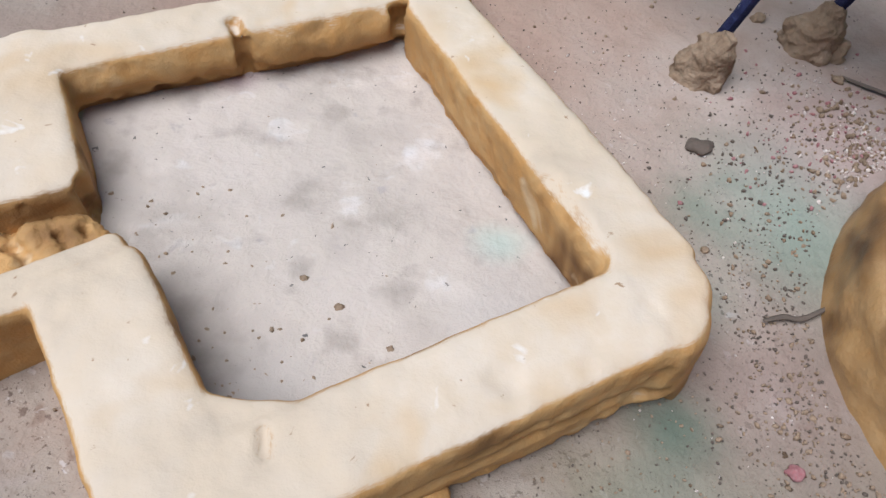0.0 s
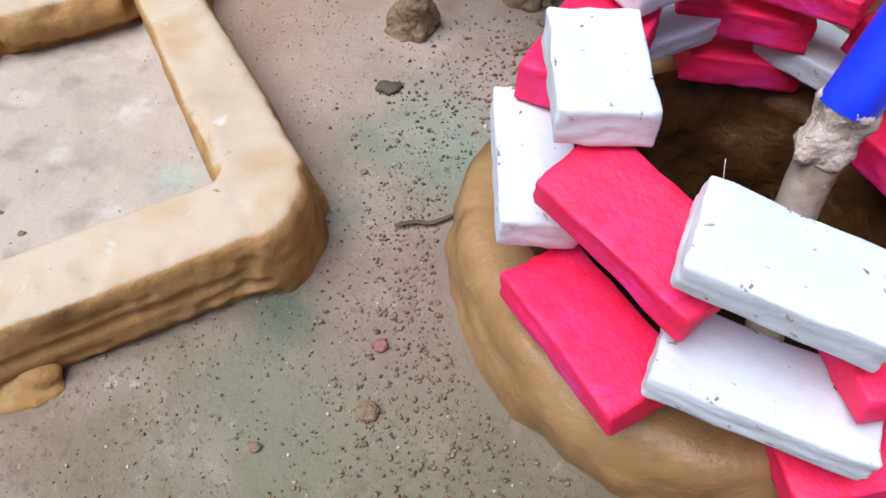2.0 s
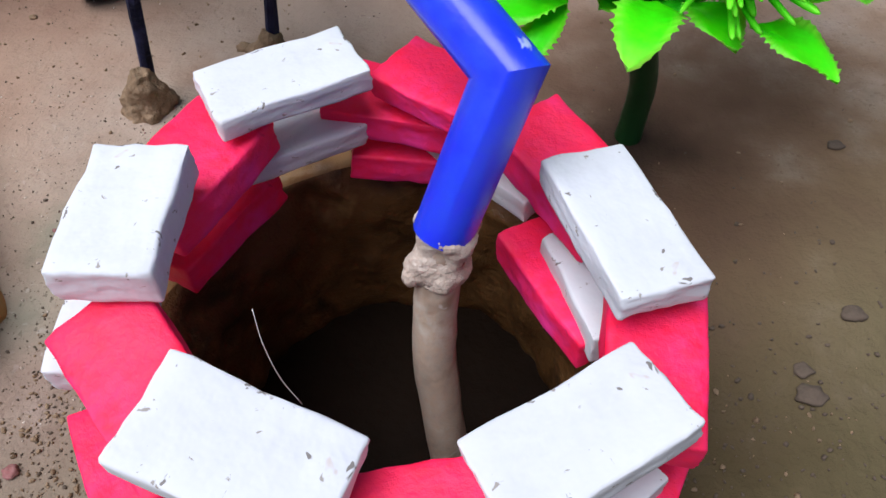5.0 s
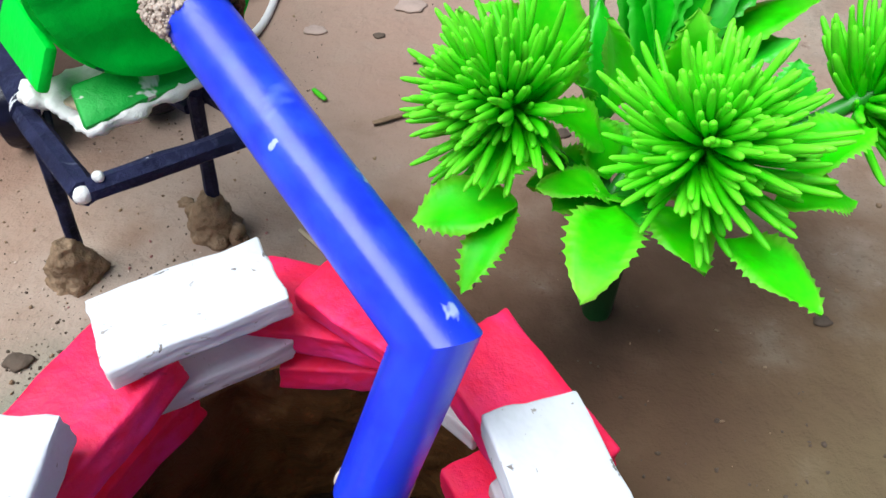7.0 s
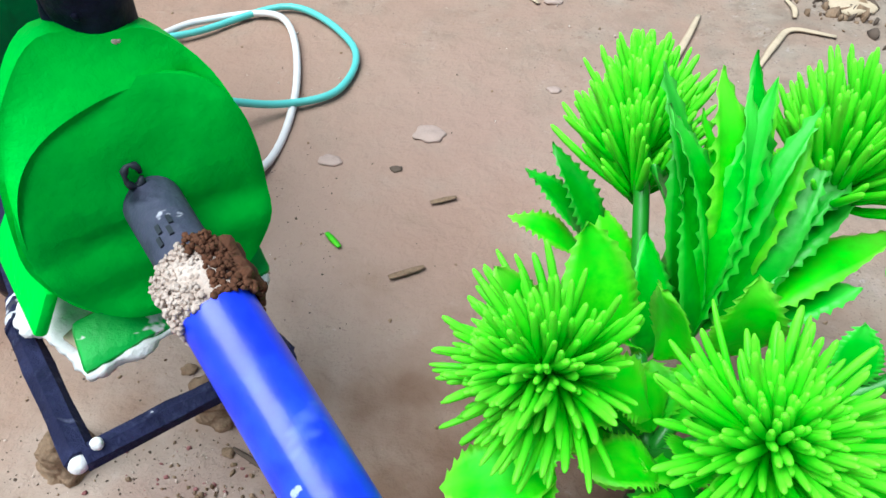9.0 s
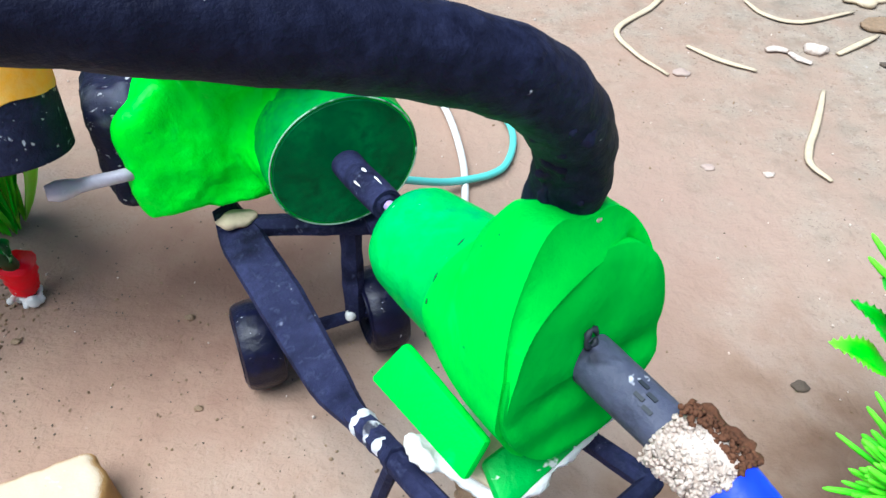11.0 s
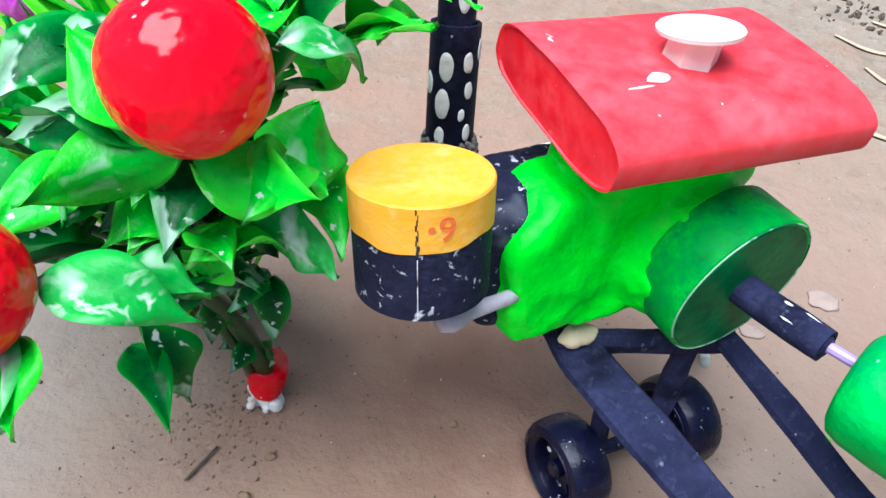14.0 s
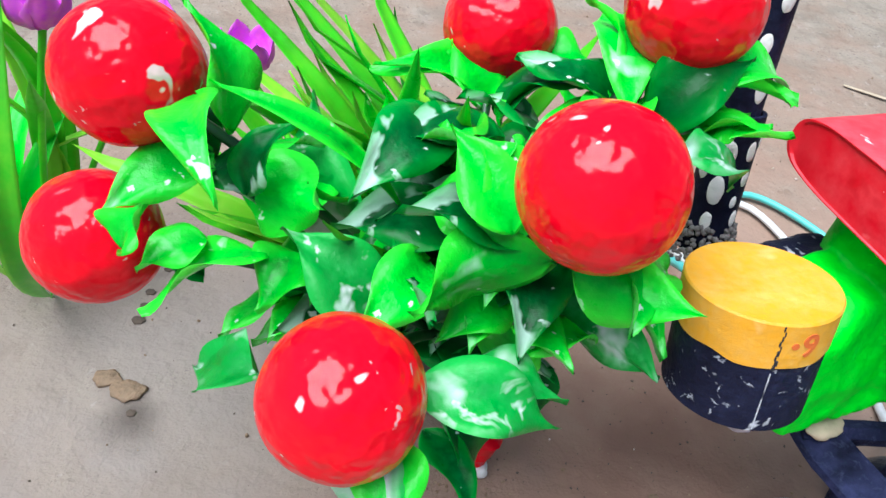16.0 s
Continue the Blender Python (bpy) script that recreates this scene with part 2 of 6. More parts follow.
BOTTLE = mat("bottle_green_paint", (0.0, 0.10, 0.03), 0.5, spec=0.15, vary=0.4, size=50, second=(0.0, 0.22, 0.055), bump=0.2, bump_size=90, spots=(((0.0, 0.07, 0.02), 80, 0.58, 0.1),))
REDWORN = mat("faded_red_card", (0.80, 0.03, 0.045), 0.55, spec=0.25, vary=0.1, size=26, second=(0.86, 0.11, 0.135), bump=0.3, bump_size=70,
              spots=(((0.86, 0.15, 0.175), 45, 0.58, 0.22), ((0.76, 0.03, 0.045), 70, 0.66, 0.10), ((0.92, 0.55, 0.56), 300, 0.72, 0.03), ((0.93, 0.66, 0.66), 120, 0.74, 0.02)))
RED = mat("red_painted_card", (0.74, 0.005, 0.018), 0.55, spec=0.15, vary=0.08, size=30, second=(0.84, 0.05, 0.065), bump=0.25, bump_size=60,
          spots=(((0.88, 0.15, 0.16), 90, 0.66, 0.12), ((0.62, 0.004, 0.012), 60, 0.64, 0.10), ((0.92, 0.60, 0.60), 420, 0.745, 0.03)))
YELLOW = mat("yellow_paint", (0.90, 0.40, 0.015), 0.5, spec=0.35, vary=0.12, size=60, second=(0.93, 0.52, 0.12), bump=0.3, bump_size=150, spots=(((0.82, 0.29, 0.006), 90, 0.64, 0.1), ((0.94, 0.60, 0.24), 50, 0.62, 0.12)))
CHALK = mat("white_plaster", (0.78, 0.77, 0.74), 0.8, spec=0.3, vary=0.12, size=120, bump=0.5, bump_size=250)
CLEAR = mat("milky_plastic", (0.52, 0.47, 0.56), 0.25, spec=0.5, vary=0.2, size=120, bump=0.2, bump_size=200)
SAND = mat("sandy_crust", (0.60, 0.46, 0.38), 0.95, spec=0.15, vary=0.35, size=220, second=(0.78, 0.68, 0.60), bump=0.8, bump_size=500, spots=(((0.16, 0.08, 0.045), 130, 0.66, 0.06),))
PIPEGREY = mat("mud_stained_pipe", (0.44, 0.32, 0.24), 0.42, spec=0.5, vary=0.4, size=70, second=(0.58, 0.50, 0.43), bump=0.3, bump_size=160, spots=(((0.16, 0.08, 0.045), 60, 0.58, 0.1), ((0.56, 0.50, 0.46), 110, 0.66, 0.05)))
FRUIT = mat("glossy_red_fruit", (0.93, 0.0, 0.014), 0.32, spec=0.02, vary=0.10, size=40, bump=0.55, bump_size=230, bump_detail=1.5, coat=0.55,
            spots=(((0.82, 0.56, 0.54), 75, 0.665, 0.02), ((0.80, 0.40, 0.38), 260, 0.69, 0.03)))
LEAF = mat("glossy_leaf", (0.0, 0.52, 0.014), 0.3, spec=0.28, vary=0.6, size=60, second=(0.025, 0.84, 0.04), bump=0.4, bump_size=120, island=0.3,
           spots=(((0.40, 0.76, 0.46), 65, 0.63, 0.10), ((0.72, 0.78, 0.74), 160, 0.68, 0.03)), trans=0.08, tint=(0.06, 0.90, 0.03))
DUSTLEAF = mat("dusty_leaf", (0.002, 0.28, 0.025), 0.4, spec=0.22, vary=0.5, size=60, second=(0.05, 0.58, 0.12), bump=0.3, bump_size=140, island=0.15,
               spots=(((0.58, 0.68, 0.64), 60, 0.52, 0.12), ((0.74, 0.78, 0.77), 140, 0.60, 0.08), ((0.0, 0.20, 0.02), 110, 0.64, 0.05)), tint=(0.02, 0.40, 0.05))
# dark green leaf, which also carries the painted shade inside the bush
DARKLEAF = mat("dark_and_shaded_leaf", (0.0, 0.055, 0.008), 0.32, spec=0.16, vary=0.5, size=60, second=(0.002, 0.17, 0.03), bump=0.25, bump_size=140, island=0.3,
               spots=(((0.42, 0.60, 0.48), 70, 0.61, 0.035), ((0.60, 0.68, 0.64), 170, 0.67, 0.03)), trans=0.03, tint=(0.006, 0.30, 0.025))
NEEDLE = mat("bright_green_plastic", (0.02, 0.62, 0.0), 0.45, spec=0.2, vary=0.3, size=60, second=(0.09, 0.82, 0.003), bump=0.12, bump_size=200, island=0.12, trans=0.35, tint=(0.25, 0.88, 0.05))
GRASS = mat("grass_blade_plastic", (0.06, 0.58, 0.012), 0.4, spec=0.3, vary=0.4, size=40, second=(0.16, 0.74, 0.02), bump=0.05, island=0.3, trans=0.1)
NEEDLESTEM = mat("mid_green_stem", (0.02, 0.26, 0.015), 0.4, spec=0.5, vary=0.3, size=80, bump=0.1)
NEEDLEDARK = mat("mid_green_toothed_leaf", (0.003, 0.36, 0.003), 0.4, spec=0.35, vary=0.4, size=60, second=(0.015, 0.58, 0.006), bump=0.15, island=0.3, trans=0.1, tint=(0.10, 0.66, 0.07))
GRASSPALE = mat("yellow_green_blade", (0.22, 0.76, 0.02), 0.4, spec=0.3, vary=0.3, size=40, second=(0.38, 0.86, 0.06), bump=0.05, island=0.2, trans=0.1)
STEM = mat("dark_green_stem", (0.008, 0.06, 0.015), 0.4, spec=0.5, vary=0.3, size=80, bump=0.1)
PURPLE = mat("purple_petal", (0.66, 0.05, 0.74), 0.5, vary=0.3, size=60, second=(0.88, 0.18, 0.66), bump=0.1, trans=0.1)
TEAL = mat("teal_wire", (0.12, 0.55, 0.50), 0.4, vary=0.1, bump=0)
WIRE = mat("white_wire", (0.72, 0.70, 0.68), 0.4, vary=0.1, bump=0)
STRAW = mat("dry_straw", (0.52, 0.41, 0.28), 0.8, vary=0.25, size=150, bump=0.2)
TWIG = mat("dark_twig", (0.10, 0.07, 0.05), 0.9, vary=0.4, size=150, bump=0.4)
SOIL = mat("red_brown_soil", (0.10, 0.036, 0.016), 0.85, spec=0.3, vary=0.5, size=160, second=(0.17, 0.07, 0.035), bump=0.7, bump_size=350)
PINKCRUMB = mat("pink_crumb", (0.27, 0.085, 0.085), 0.9, vary=0.4, size=300, second=(0.40, 0.22, 0.20), bump=0.4)
INK = mat("faded_red_print", (0.80, 0.16, 0.03), 0.6, vary=0.2, bump=0)
GREYINK = mat("dark_ink", (0.015, 0.02, 0.03), 0.6, vary=0.2, bump=0)
# the shade at the bottom of the shaft, painted into the mud
DARK = mat("dark_shaded_mud", (0.010, 0.005, 0.0025), 0.7, spec=0.08, vary=0.4, size=60, bump=0.4)

SLATE = mat("worn_black_wood", (0.013, 0.015, 0.046), 0.7, spec=0.12, vary=0.4, size=60, second=(0.036, 0.041, 0.105), bump=0.5, bump_size=420,
            spots=(((0.003, 0.004, 0.014), 50, 0.56, 0.14), ((0.045, 0.053, 0.105), 420, 0.55, 0.24), ((0.16, 0.17, 0.25), 110, 0.69, 0.06), ((0.5, 0.5, 0.55), 420, 0.735, 0.03)))
SPECKLED = mat("scuffed_black_card", (0.007, 0.008, 0.026), 0.6, spec=0.15, vary=0.4, size=60, second=(0.022, 0.026, 0.065), bump=0.5, bump_size=300,
               spots=(((0.16, 0.17, 0.22), 60, 0.62, 0.16), ((0.42, 0.43, 0.48), 380, 0.64, 0.05), ((0.6, 0.6, 0.64), 150, 0.70, 0.04)))
FLAKED = mat("flaking_green_paint", (0.006, 0.40, 0.045), 0.55, spec=0.4, vary=0.25, size=50, bump=0.4, bump_size=160, spots=(((0.74, 0.74, 0.70), 130, 0.60, 0.04),))
SCUFFED = mat("scuffed_white_over_black", (0.62, 0.62, 0.66), 0.7, vary=0.2, size=90, bump=0.5, bump_size=200, spots=(((0.03, 0.03, 0.05), 110, 0.52, 0.06),))

WORN = mat("grey_worn_tube", (0.055, 0.06, 0.10), 0.55, spec=0.3, vary=0.4, size=70, second=(0.11, 0.12, 0.18), bump=0.4, bump_size=200,
           spots=(((0.012, 0.014, 0.03), 60, 0.58, 0.08), ((0.5, 0.5, 0.56), 180, 0.69, 0.03)))
RIMGREEN = mat("brushed_green_rim", (0.0, 0.26, 0.045), 0.5, spec=0.2, vary=0.5, size=80, second=(0.005, 0.60, 0.03), bump=0.2, bump_size=90, spots=(((0.0, 0.13, 0.05), 60, 0.57, 0.08),))
PALEGREEN = mat("pale_card_edge", (0.30, 0.50, 0.36), 0.7, vary=0.4, size=90, bump=0.2, spots=(((0.0, 0.12, 0.05), 120, 0.50, 0.06),))
LILAC = mat("lilac_pin", (0.36, 0.26, 0.52), 0.4, vary=0.2, bump=0)
CAPWHITE = mat("white_cap_plastic", (0.82, 0.81, 0.78), 0.4, spec=0.5, vary=0.06, size=80, bump=0.05)
CHIP = mat("pinkish_clay_chip", (0.40, 0.30, 0.255), 0.9, spec=0.15, vary=0.2, size=120, second=(0.45, 0.33, 0.28), bump=0.4, bump_size=250)
SOOT = mat("gritty_grey_crust", (0.20, 0.18, 0.17), 0.9, vary=0.6, size=250, bump=0.6, bump_size=400)


def slip_and_shade(name, over, under):
    """Pale slip over raw clay, with painted shade on the steep faces: two coats mixed by the slope of the surface, with
    a ragged rim.
    """
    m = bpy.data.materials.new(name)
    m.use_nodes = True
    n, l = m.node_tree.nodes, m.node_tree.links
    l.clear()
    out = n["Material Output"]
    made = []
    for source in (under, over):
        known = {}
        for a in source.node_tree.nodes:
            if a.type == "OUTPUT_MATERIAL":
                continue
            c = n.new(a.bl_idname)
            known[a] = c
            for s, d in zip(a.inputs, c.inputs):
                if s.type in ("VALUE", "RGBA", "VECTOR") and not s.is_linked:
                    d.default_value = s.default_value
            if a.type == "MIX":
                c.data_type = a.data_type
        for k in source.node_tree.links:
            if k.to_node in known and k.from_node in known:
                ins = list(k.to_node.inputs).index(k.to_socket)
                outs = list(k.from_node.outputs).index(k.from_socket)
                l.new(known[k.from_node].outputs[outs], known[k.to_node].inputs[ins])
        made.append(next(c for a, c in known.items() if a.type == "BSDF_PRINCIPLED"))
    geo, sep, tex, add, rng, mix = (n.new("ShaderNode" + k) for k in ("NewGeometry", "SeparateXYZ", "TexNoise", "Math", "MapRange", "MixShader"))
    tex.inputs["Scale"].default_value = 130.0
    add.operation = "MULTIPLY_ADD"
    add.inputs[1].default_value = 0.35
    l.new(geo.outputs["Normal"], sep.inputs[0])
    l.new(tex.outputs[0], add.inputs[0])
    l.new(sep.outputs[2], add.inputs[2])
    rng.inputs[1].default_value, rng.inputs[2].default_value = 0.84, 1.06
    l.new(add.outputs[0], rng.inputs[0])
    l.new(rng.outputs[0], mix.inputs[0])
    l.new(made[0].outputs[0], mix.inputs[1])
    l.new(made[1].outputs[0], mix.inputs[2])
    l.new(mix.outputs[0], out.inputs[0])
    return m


TANKCLAY = slip_and_shade("slip_clay_shaded_sides", CLAY, CLAYSIDE)
ORIGIN = {}


# ---- building helpers: lengths in centimetres ----
def finish(ob, material, smooth=True):
    ob.data.materials.append(material)
    if smooth:
        for p in ob.data.polygons:
            p.use_smooth = True
    return ob


def mesh_of(name, bm, at=(0, 0, 0)):
    me = bpy.data.meshes.new(name)
    bmesh.ops.translate(bm, verts=bm.verts, vec=-Vector(at))
    bmesh.ops.scale(bm, verts=bm.verts, vec=(CM, CM, CM))
    bmesh.ops.recalc_face_normals(bm, faces=bm.faces)
    bm.to_mesh(me)
    bm.free()
    return me


def thing(name, at, label, category, group="", kind=""):
    ob = new(name)
    ob.location = Vector(at) * CM
    ob.empty_display_size = 0.01
    ORIGIN[ob] = Vector(at)
    return tagged(ob, label, category, group, kind)


def part(name, bm, material, parent, label="", smooth=True, sharp=35):
    """One mesh, shaped in world centimetres, under a thing or a part."""
    ob = new(name, mesh_of(name, bm, ORIGIN[parent]))
    finish(ob, material, smooth)
    if smooth and sharp:
        ob.data.set_sharp_from_angle(angle=radians(sharp))
    ob.parent = parent
    ORIGIN[ob] = ORIGIN[parent]
    return tagged(ob, label)


def solo(name, bm, material, at, label, category, group="", kind="", sharp=35):
    """A thing of one mesh."""
    ob = new(name, mesh_of(name, bm, at))
    ob.location = Vector(at) * CM
    finish(ob, material)
    if sharp:
        ob.data.set_sharp_from_angle(angle=radians(sharp))
    ORIGIN[ob] = Vector(at)
    return tagged(ob, label, category, group, kind)


def piece(name, me, parent, m, label=""):
    """An object on shared mesh data, at the pose m (world, centimetres), under a thing."""
    ob = new(name, me)
    ob.parent = parent
    m = Matrix.Translation(-ORIGIN[parent]) @ m
    m.translation = m.translation * CM
    ob.matrix_basis = m
    return tagged(ob, label)


def shared(name, bm, material, sharp=35):
    me = mesh_of(name, bm)
    me.materials.append(material)
    for p in me.polygons:
        p.use_smooth = True
    if sharp:
        me.set_sharp_from_angle(angle=radians(sharp))
    return me


def box(bm, m, size, bevel=0.0, segments=2):
    r = bmesh.ops.create_cube(bm, size=1.0, matrix=m @ Matrix.Diagonal((*size, 1)))
    if bevel:
        edges = list({e for v in r["verts"] for e in v.link_edges})
        bmesh.ops.bevel(bm, geom=edges, offset=bevel, segments=segments, profile=0.5, affect="EDGES")
    return bm


def frame_of(d):
    d = Vector(d).normalized()
    a = Vector((0, 0, 1)) if abs(d.z) < 0.95 else Vector((1, 0, 0))
    u = a.cross(d).normalized()
    return u, d.cross(u), d


def smooth_path(points, steps=6):
    """A Catmull-Rom line through the points."""
    p = [Vector(q) for q in points]
    p = [p[0] * 2 - p[1]] + p + [p[-1] * 2 - p[-2]]
    out = []
    for a, b, c, d in zip(p, p[1:], p[2:], p[3:]):
        for i in range(steps):
            t = i / steps
            out.append(0.5 * ((2 * b) + (c - a) * t + (2 * a - 5 * b + 4 * c - d) * t * t + (3 * b - a - 3 * c + d) * t ** 3))
    return out + [p[-2]]


def tube(bm, path, radius, seg=16, inner=0.0, lump=0.0, squash=1.0, spin=0.0):
    """A tube along a path; radius a number or one for each point; inner: radius of the bore, open at the last end."""
    path = [Vector(p) for p in path]
    n = len(path)
    rad = [radius] * n if isinstance(radius, (int, float)) else list(radius)
    tang = [(path[min(i + 1, n - 1)] - path[max(i - 1, 0)]).normalized() for i in range(n)]
    u = frame_of(tang[0])[0]
    rings = []
    for i, (p, d) in enumerate(zip(path, tang)):
        u = (u - d * u.dot(d)).normalized()
        v = d.cross(u)
        ring = []
        for k in range(seg):
            a = 2 * math.pi * k / seg + spin
            off = u * math.cos(a) + v * math.sin(a) * squash
            r = rad[i] * (1 + lump * noise.noise(p * 1.7 + off * 1.3))
            ring.append(bm.verts.new(p + off * r))
        rings.append(ring)
    for a, b in zip(rings, rings[1:]):
        for k in range(seg):
            bm.faces.new((a[k], a[(k + 1) % seg], b[(k + 1) % seg], b[k]))
    bm.faces.new(rings[0][::-1])
    if inner:
        d, p = tang[-1], path[-1]
        u = (u - d * u.dot(d)).normalized()
        v = d.cross(u)
        rims = []
        for depth in (0.0, 1.6):
            rims.append([bm.verts.new(p - d * depth + (u * math.cos(2 * math.pi * k / seg + spin) + v * math.sin(2 * math.pi * k / seg + spin)) * inner) for k in range(seg)])
        for a, b in ((rings[-1], rims[0]), (rims[0], rims[1])):
            for k in range(seg):
                bm.faces.new((a[k], a[(k + 1) % seg], b[(k + 1) % seg], b[k]))
        bm.faces.new(rims[1])
    else:
        bm.faces.new(rings[-1])
    return bm


def disc(bm, centre, axis, radius, thick, seg=40, bevel=0.08, lump=0.0, squash=1.0):
    """A short drum whose front face is at centre and looks along axis."""
    c, d = Vector(centre), Vector(axis).normalized()
    path = [c - d * thick, c - d * (thick - bevel), c - d * bevel, c]
    return tube(bm, path, [radius - bevel, radius, radius, radius - bevel], seg, lump=lump, squash=squash)


def clay(bm, voxel, amp=0.06, scale=0.6, fine=0.0, smooth=6, dents=()):
    """Joins the overlapping solids of bm into one lumpy body. dents: (from, to, radius, depth) pressed in along lines."""
    me = bpy.data.meshes.new("tmp")
    bmesh.ops.recalc_face_normals(bm, faces=bm.faces)
    bm.to_mesh(me)
    bm.free()
    ob = new("tmp", me)
    re = ob.modifiers.new("remesh", "REMESH")
    re.mode, re.voxel_size = "VOXEL", voxel
    sm = ob.modifiers.new("smooth", "SMOOTH")
    sm.factor, sm.iterations = 0.5, smooth
    dg = bpy.context.evaluated_depsgraph_get()
    dg.update()
    done = bpy.data.meshes.new_from_object(ob.evaluated_get(dg))
    bpy.data.objects.remove(ob)
    out = bmesh.new()
    out.from_mesh(done)
    bpy.data.meshes.remove(done)
    out.normal_update()
    for v in out.verts:
        a = amp * noise.fractal(v.co * scale, 1.0, 2.0, 3)
        if fine:
            a += fine * noise.noise(v.co * scale * 7)
        for p, q, r, depth in dents:
            p, q = Vector(p), Vector(q)
            t = max(0.0, min(1.0, (v.co - p).dot(q - p) / max(1e-6, (q - p).length_squared)))
            near = (v.co - p.lerp(q, t)).length + 0.4 * r * noise.noise(v.co * 3.0)
            if near < r:
                a -= depth * (1 - (near / r) ** 2)
        v.co += v.normal * a
    return out


def leaf_shape(bm, base, tip, width, sag=0.15, roll=0.0, fold=0.3, teeth=0.0, ruffle=0.06, thick=0.05, n=14, peak=0.42, sharp=1.1, seed=0.0):
    """A leaf from its stalk end to its tip: arched by sag (a share of its length), folded along the midrib, wavy, with a toothed rim if teeth is set."""
    base, tip = Vector(base), Vector(tip)
    d = tip - base
    ln = d.length
    d.normalize()
    side = d.cross(Vector((0, 0, 1)))
    side = side.normalized() if side.length > 0.15 else Vector((1, 0, 0))
    side = Matrix.Rotation(radians(roll), 3, d) @ side
    up = side.cross(d).normalized()
    tint = bm.verts.layers.float.get("tint") or bm.verts.layers.float.new("tint")
    shells = []
    for face in (1, -1):
        rows = []
        for i in range(n + 1):
            t = i / n
            k = t ** (math.log(0.5) / math.log(peak))
            w = width * 0.5 * (max(0.0, math.sin(math.pi * k)) ** sharp + 0.04 * (1 - t))
            mid = base + d * (ln * t) + up * (sag * ln * math.sin(math.pi * min(1.0, t * 1.05)))
            row = []
            for j in (-3, -2, -1, 0, 1, 2, 3):
                e = j / 3
                out = w * e
                if teeth and abs(j) == 3 and n * 0.15 < i < n and i % 3 == 0:
                    out += math.copysign(teeth * (1.0 + 0.7 * math.sin(i * 2.3 + seed + j)), j)
                lift = fold * abs(w * e) + ruffle * width * e * e * math.sin(t * 8.5 + j * 1.3 + seed) + face * thick * 0.5 * (1.05 - abs(e))
                v = bm.verts.new(mid + side * out + up * lift)
                if teeth:
                    v[tint] = min(1.0, max(0.0, t - 0.72) * 2.6 * (0.5 + 0.5 * math.sin(seed * 1.9)) + (0.45 if abs(j) == 3 else 0.0))
                else:
                    v[tint] = min(1.0, 0.85 * e * e + 0.5 * max(0.0, t - 0.6) + 0.25 * noise.noise(mid * 0.8))
                row.append(v)
            rows.append(row)
        shells.append(rows)
    a, b = shells
    for i in range(n):
        for j in range(6):
            bm.faces.new((a[i][j], a[i + 1][j], a[i + 1][j + 1], a[i][j + 1]))
            bm.faces.new((b[i][j], b[i][j + 1], b[i + 1][j + 1], b[i + 1][j]))
        bm.faces.new((a[i][0], b[i][0], b[i + 1][0], a[i + 1][0]))
        bm.faces.new((a[i][6], a[i + 1][6], b[i + 1][6], b[i][6]))
    bm.faces.new(list(a[0]) + list(b[0][::-1]))
    bm.faces.new(list(a[n][::-1]) + list(b[n]))
    return bm


def roll_to(base, tip, rim):
    """The roll that turns a leaf's side towards a point on its rim."""
    d = (Vector(tip) - Vector(base)).normalized()
    side = d.cross(Vector((0, 0, 1))).normalized()
    s = Vector(rim) - (Vector(base) + Vector(tip)) / 2
    return math.degrees(math.atan2(s.dot(d.cross(side)), s.dot(side)))


def leaf_mesh(name, material, length, width, **more):
    """A leaf along +x for shared use."""
    return shared(name, leaf_shape(bmesh.new(), (0, 0, 0), (length, 0, 0), width, **more), material, sharp=0)


def slab(bm, a, b, c, d, thick, bevel=0.05):
    """A bent-free card between four corners."""
    a, b, c, d = (Vector(v) for v in (a, b, c, d))
    n = (b - a).cross(d - a).normalized() * thick
    lo = [bm.verts.new(v) for v in (a, b, c, d)]
    hi = [bm.verts.new(v + n) for v in (a, b, c, d)]
    faces = [bm.faces.new(lo[::-1]), bm.faces.new(hi)] + [bm.faces.new((lo[i], lo[(i + 1) % 4], hi[(i + 1) % 4], hi[i])) for i in range(4)]
    if bevel:
        bmesh.ops.bevel(bm, geom=list({e for f in faces for e in f.edges}), offset=bevel, segments=2, profile=0.5, affect="EDGES")
    return bm


def mitred(bm, a, b, c, radius, seg=32):
    """Two straight pipes that meet at b in a flat mitre."""
    a, b, c = Vector(a), Vector(b), Vector(c)
    d1, d2 = (b - a).normalized(), (c - b).normalized()
    cut = (d1 + d2).normalized()
    u, v, _ = frame_of(d1)
    rings = [[], [], []]
    for k in range(seg):
        off = (u * math.cos(2 * math.pi * k / seg) + v * math.sin(2 * math.pi * k / seg)) * radius
        rings[0].append(bm.verts.new(a + off))
        m = a + off + d1 * ((b - a - off).dot(cut) / d1.dot(cut))
        rings[1].append(bm.verts.new(m))
        rings[2].append(bm.verts.new(m + d2 * ((c - m).dot(d2))))
    for p, q in zip(rings, rings[1:]):
        for k in range(seg):
            bm.faces.new((p[k], p[(k + 1) % seg], q[(k + 1) % seg], q[k]))
    bm.faces.new(rings[0][::-1])
    bm.faces.new(rings[2])
    return bm


def aim(at, heading, pitch=0.0, roll=0.0, scale=1.0):
    """A pose at a place, with x along heading (degrees from +x) and raised by pitch."""
    return (Matrix.Translation(at) @ Matrix.Rotation(radians(heading), 4, "Z") @ Matrix.Rotation(radians(-pitch), 4, "Y")
            @ Matrix.Rotation(radians(roll), 4, "X") @ Matrix.Scale(scale, 4))


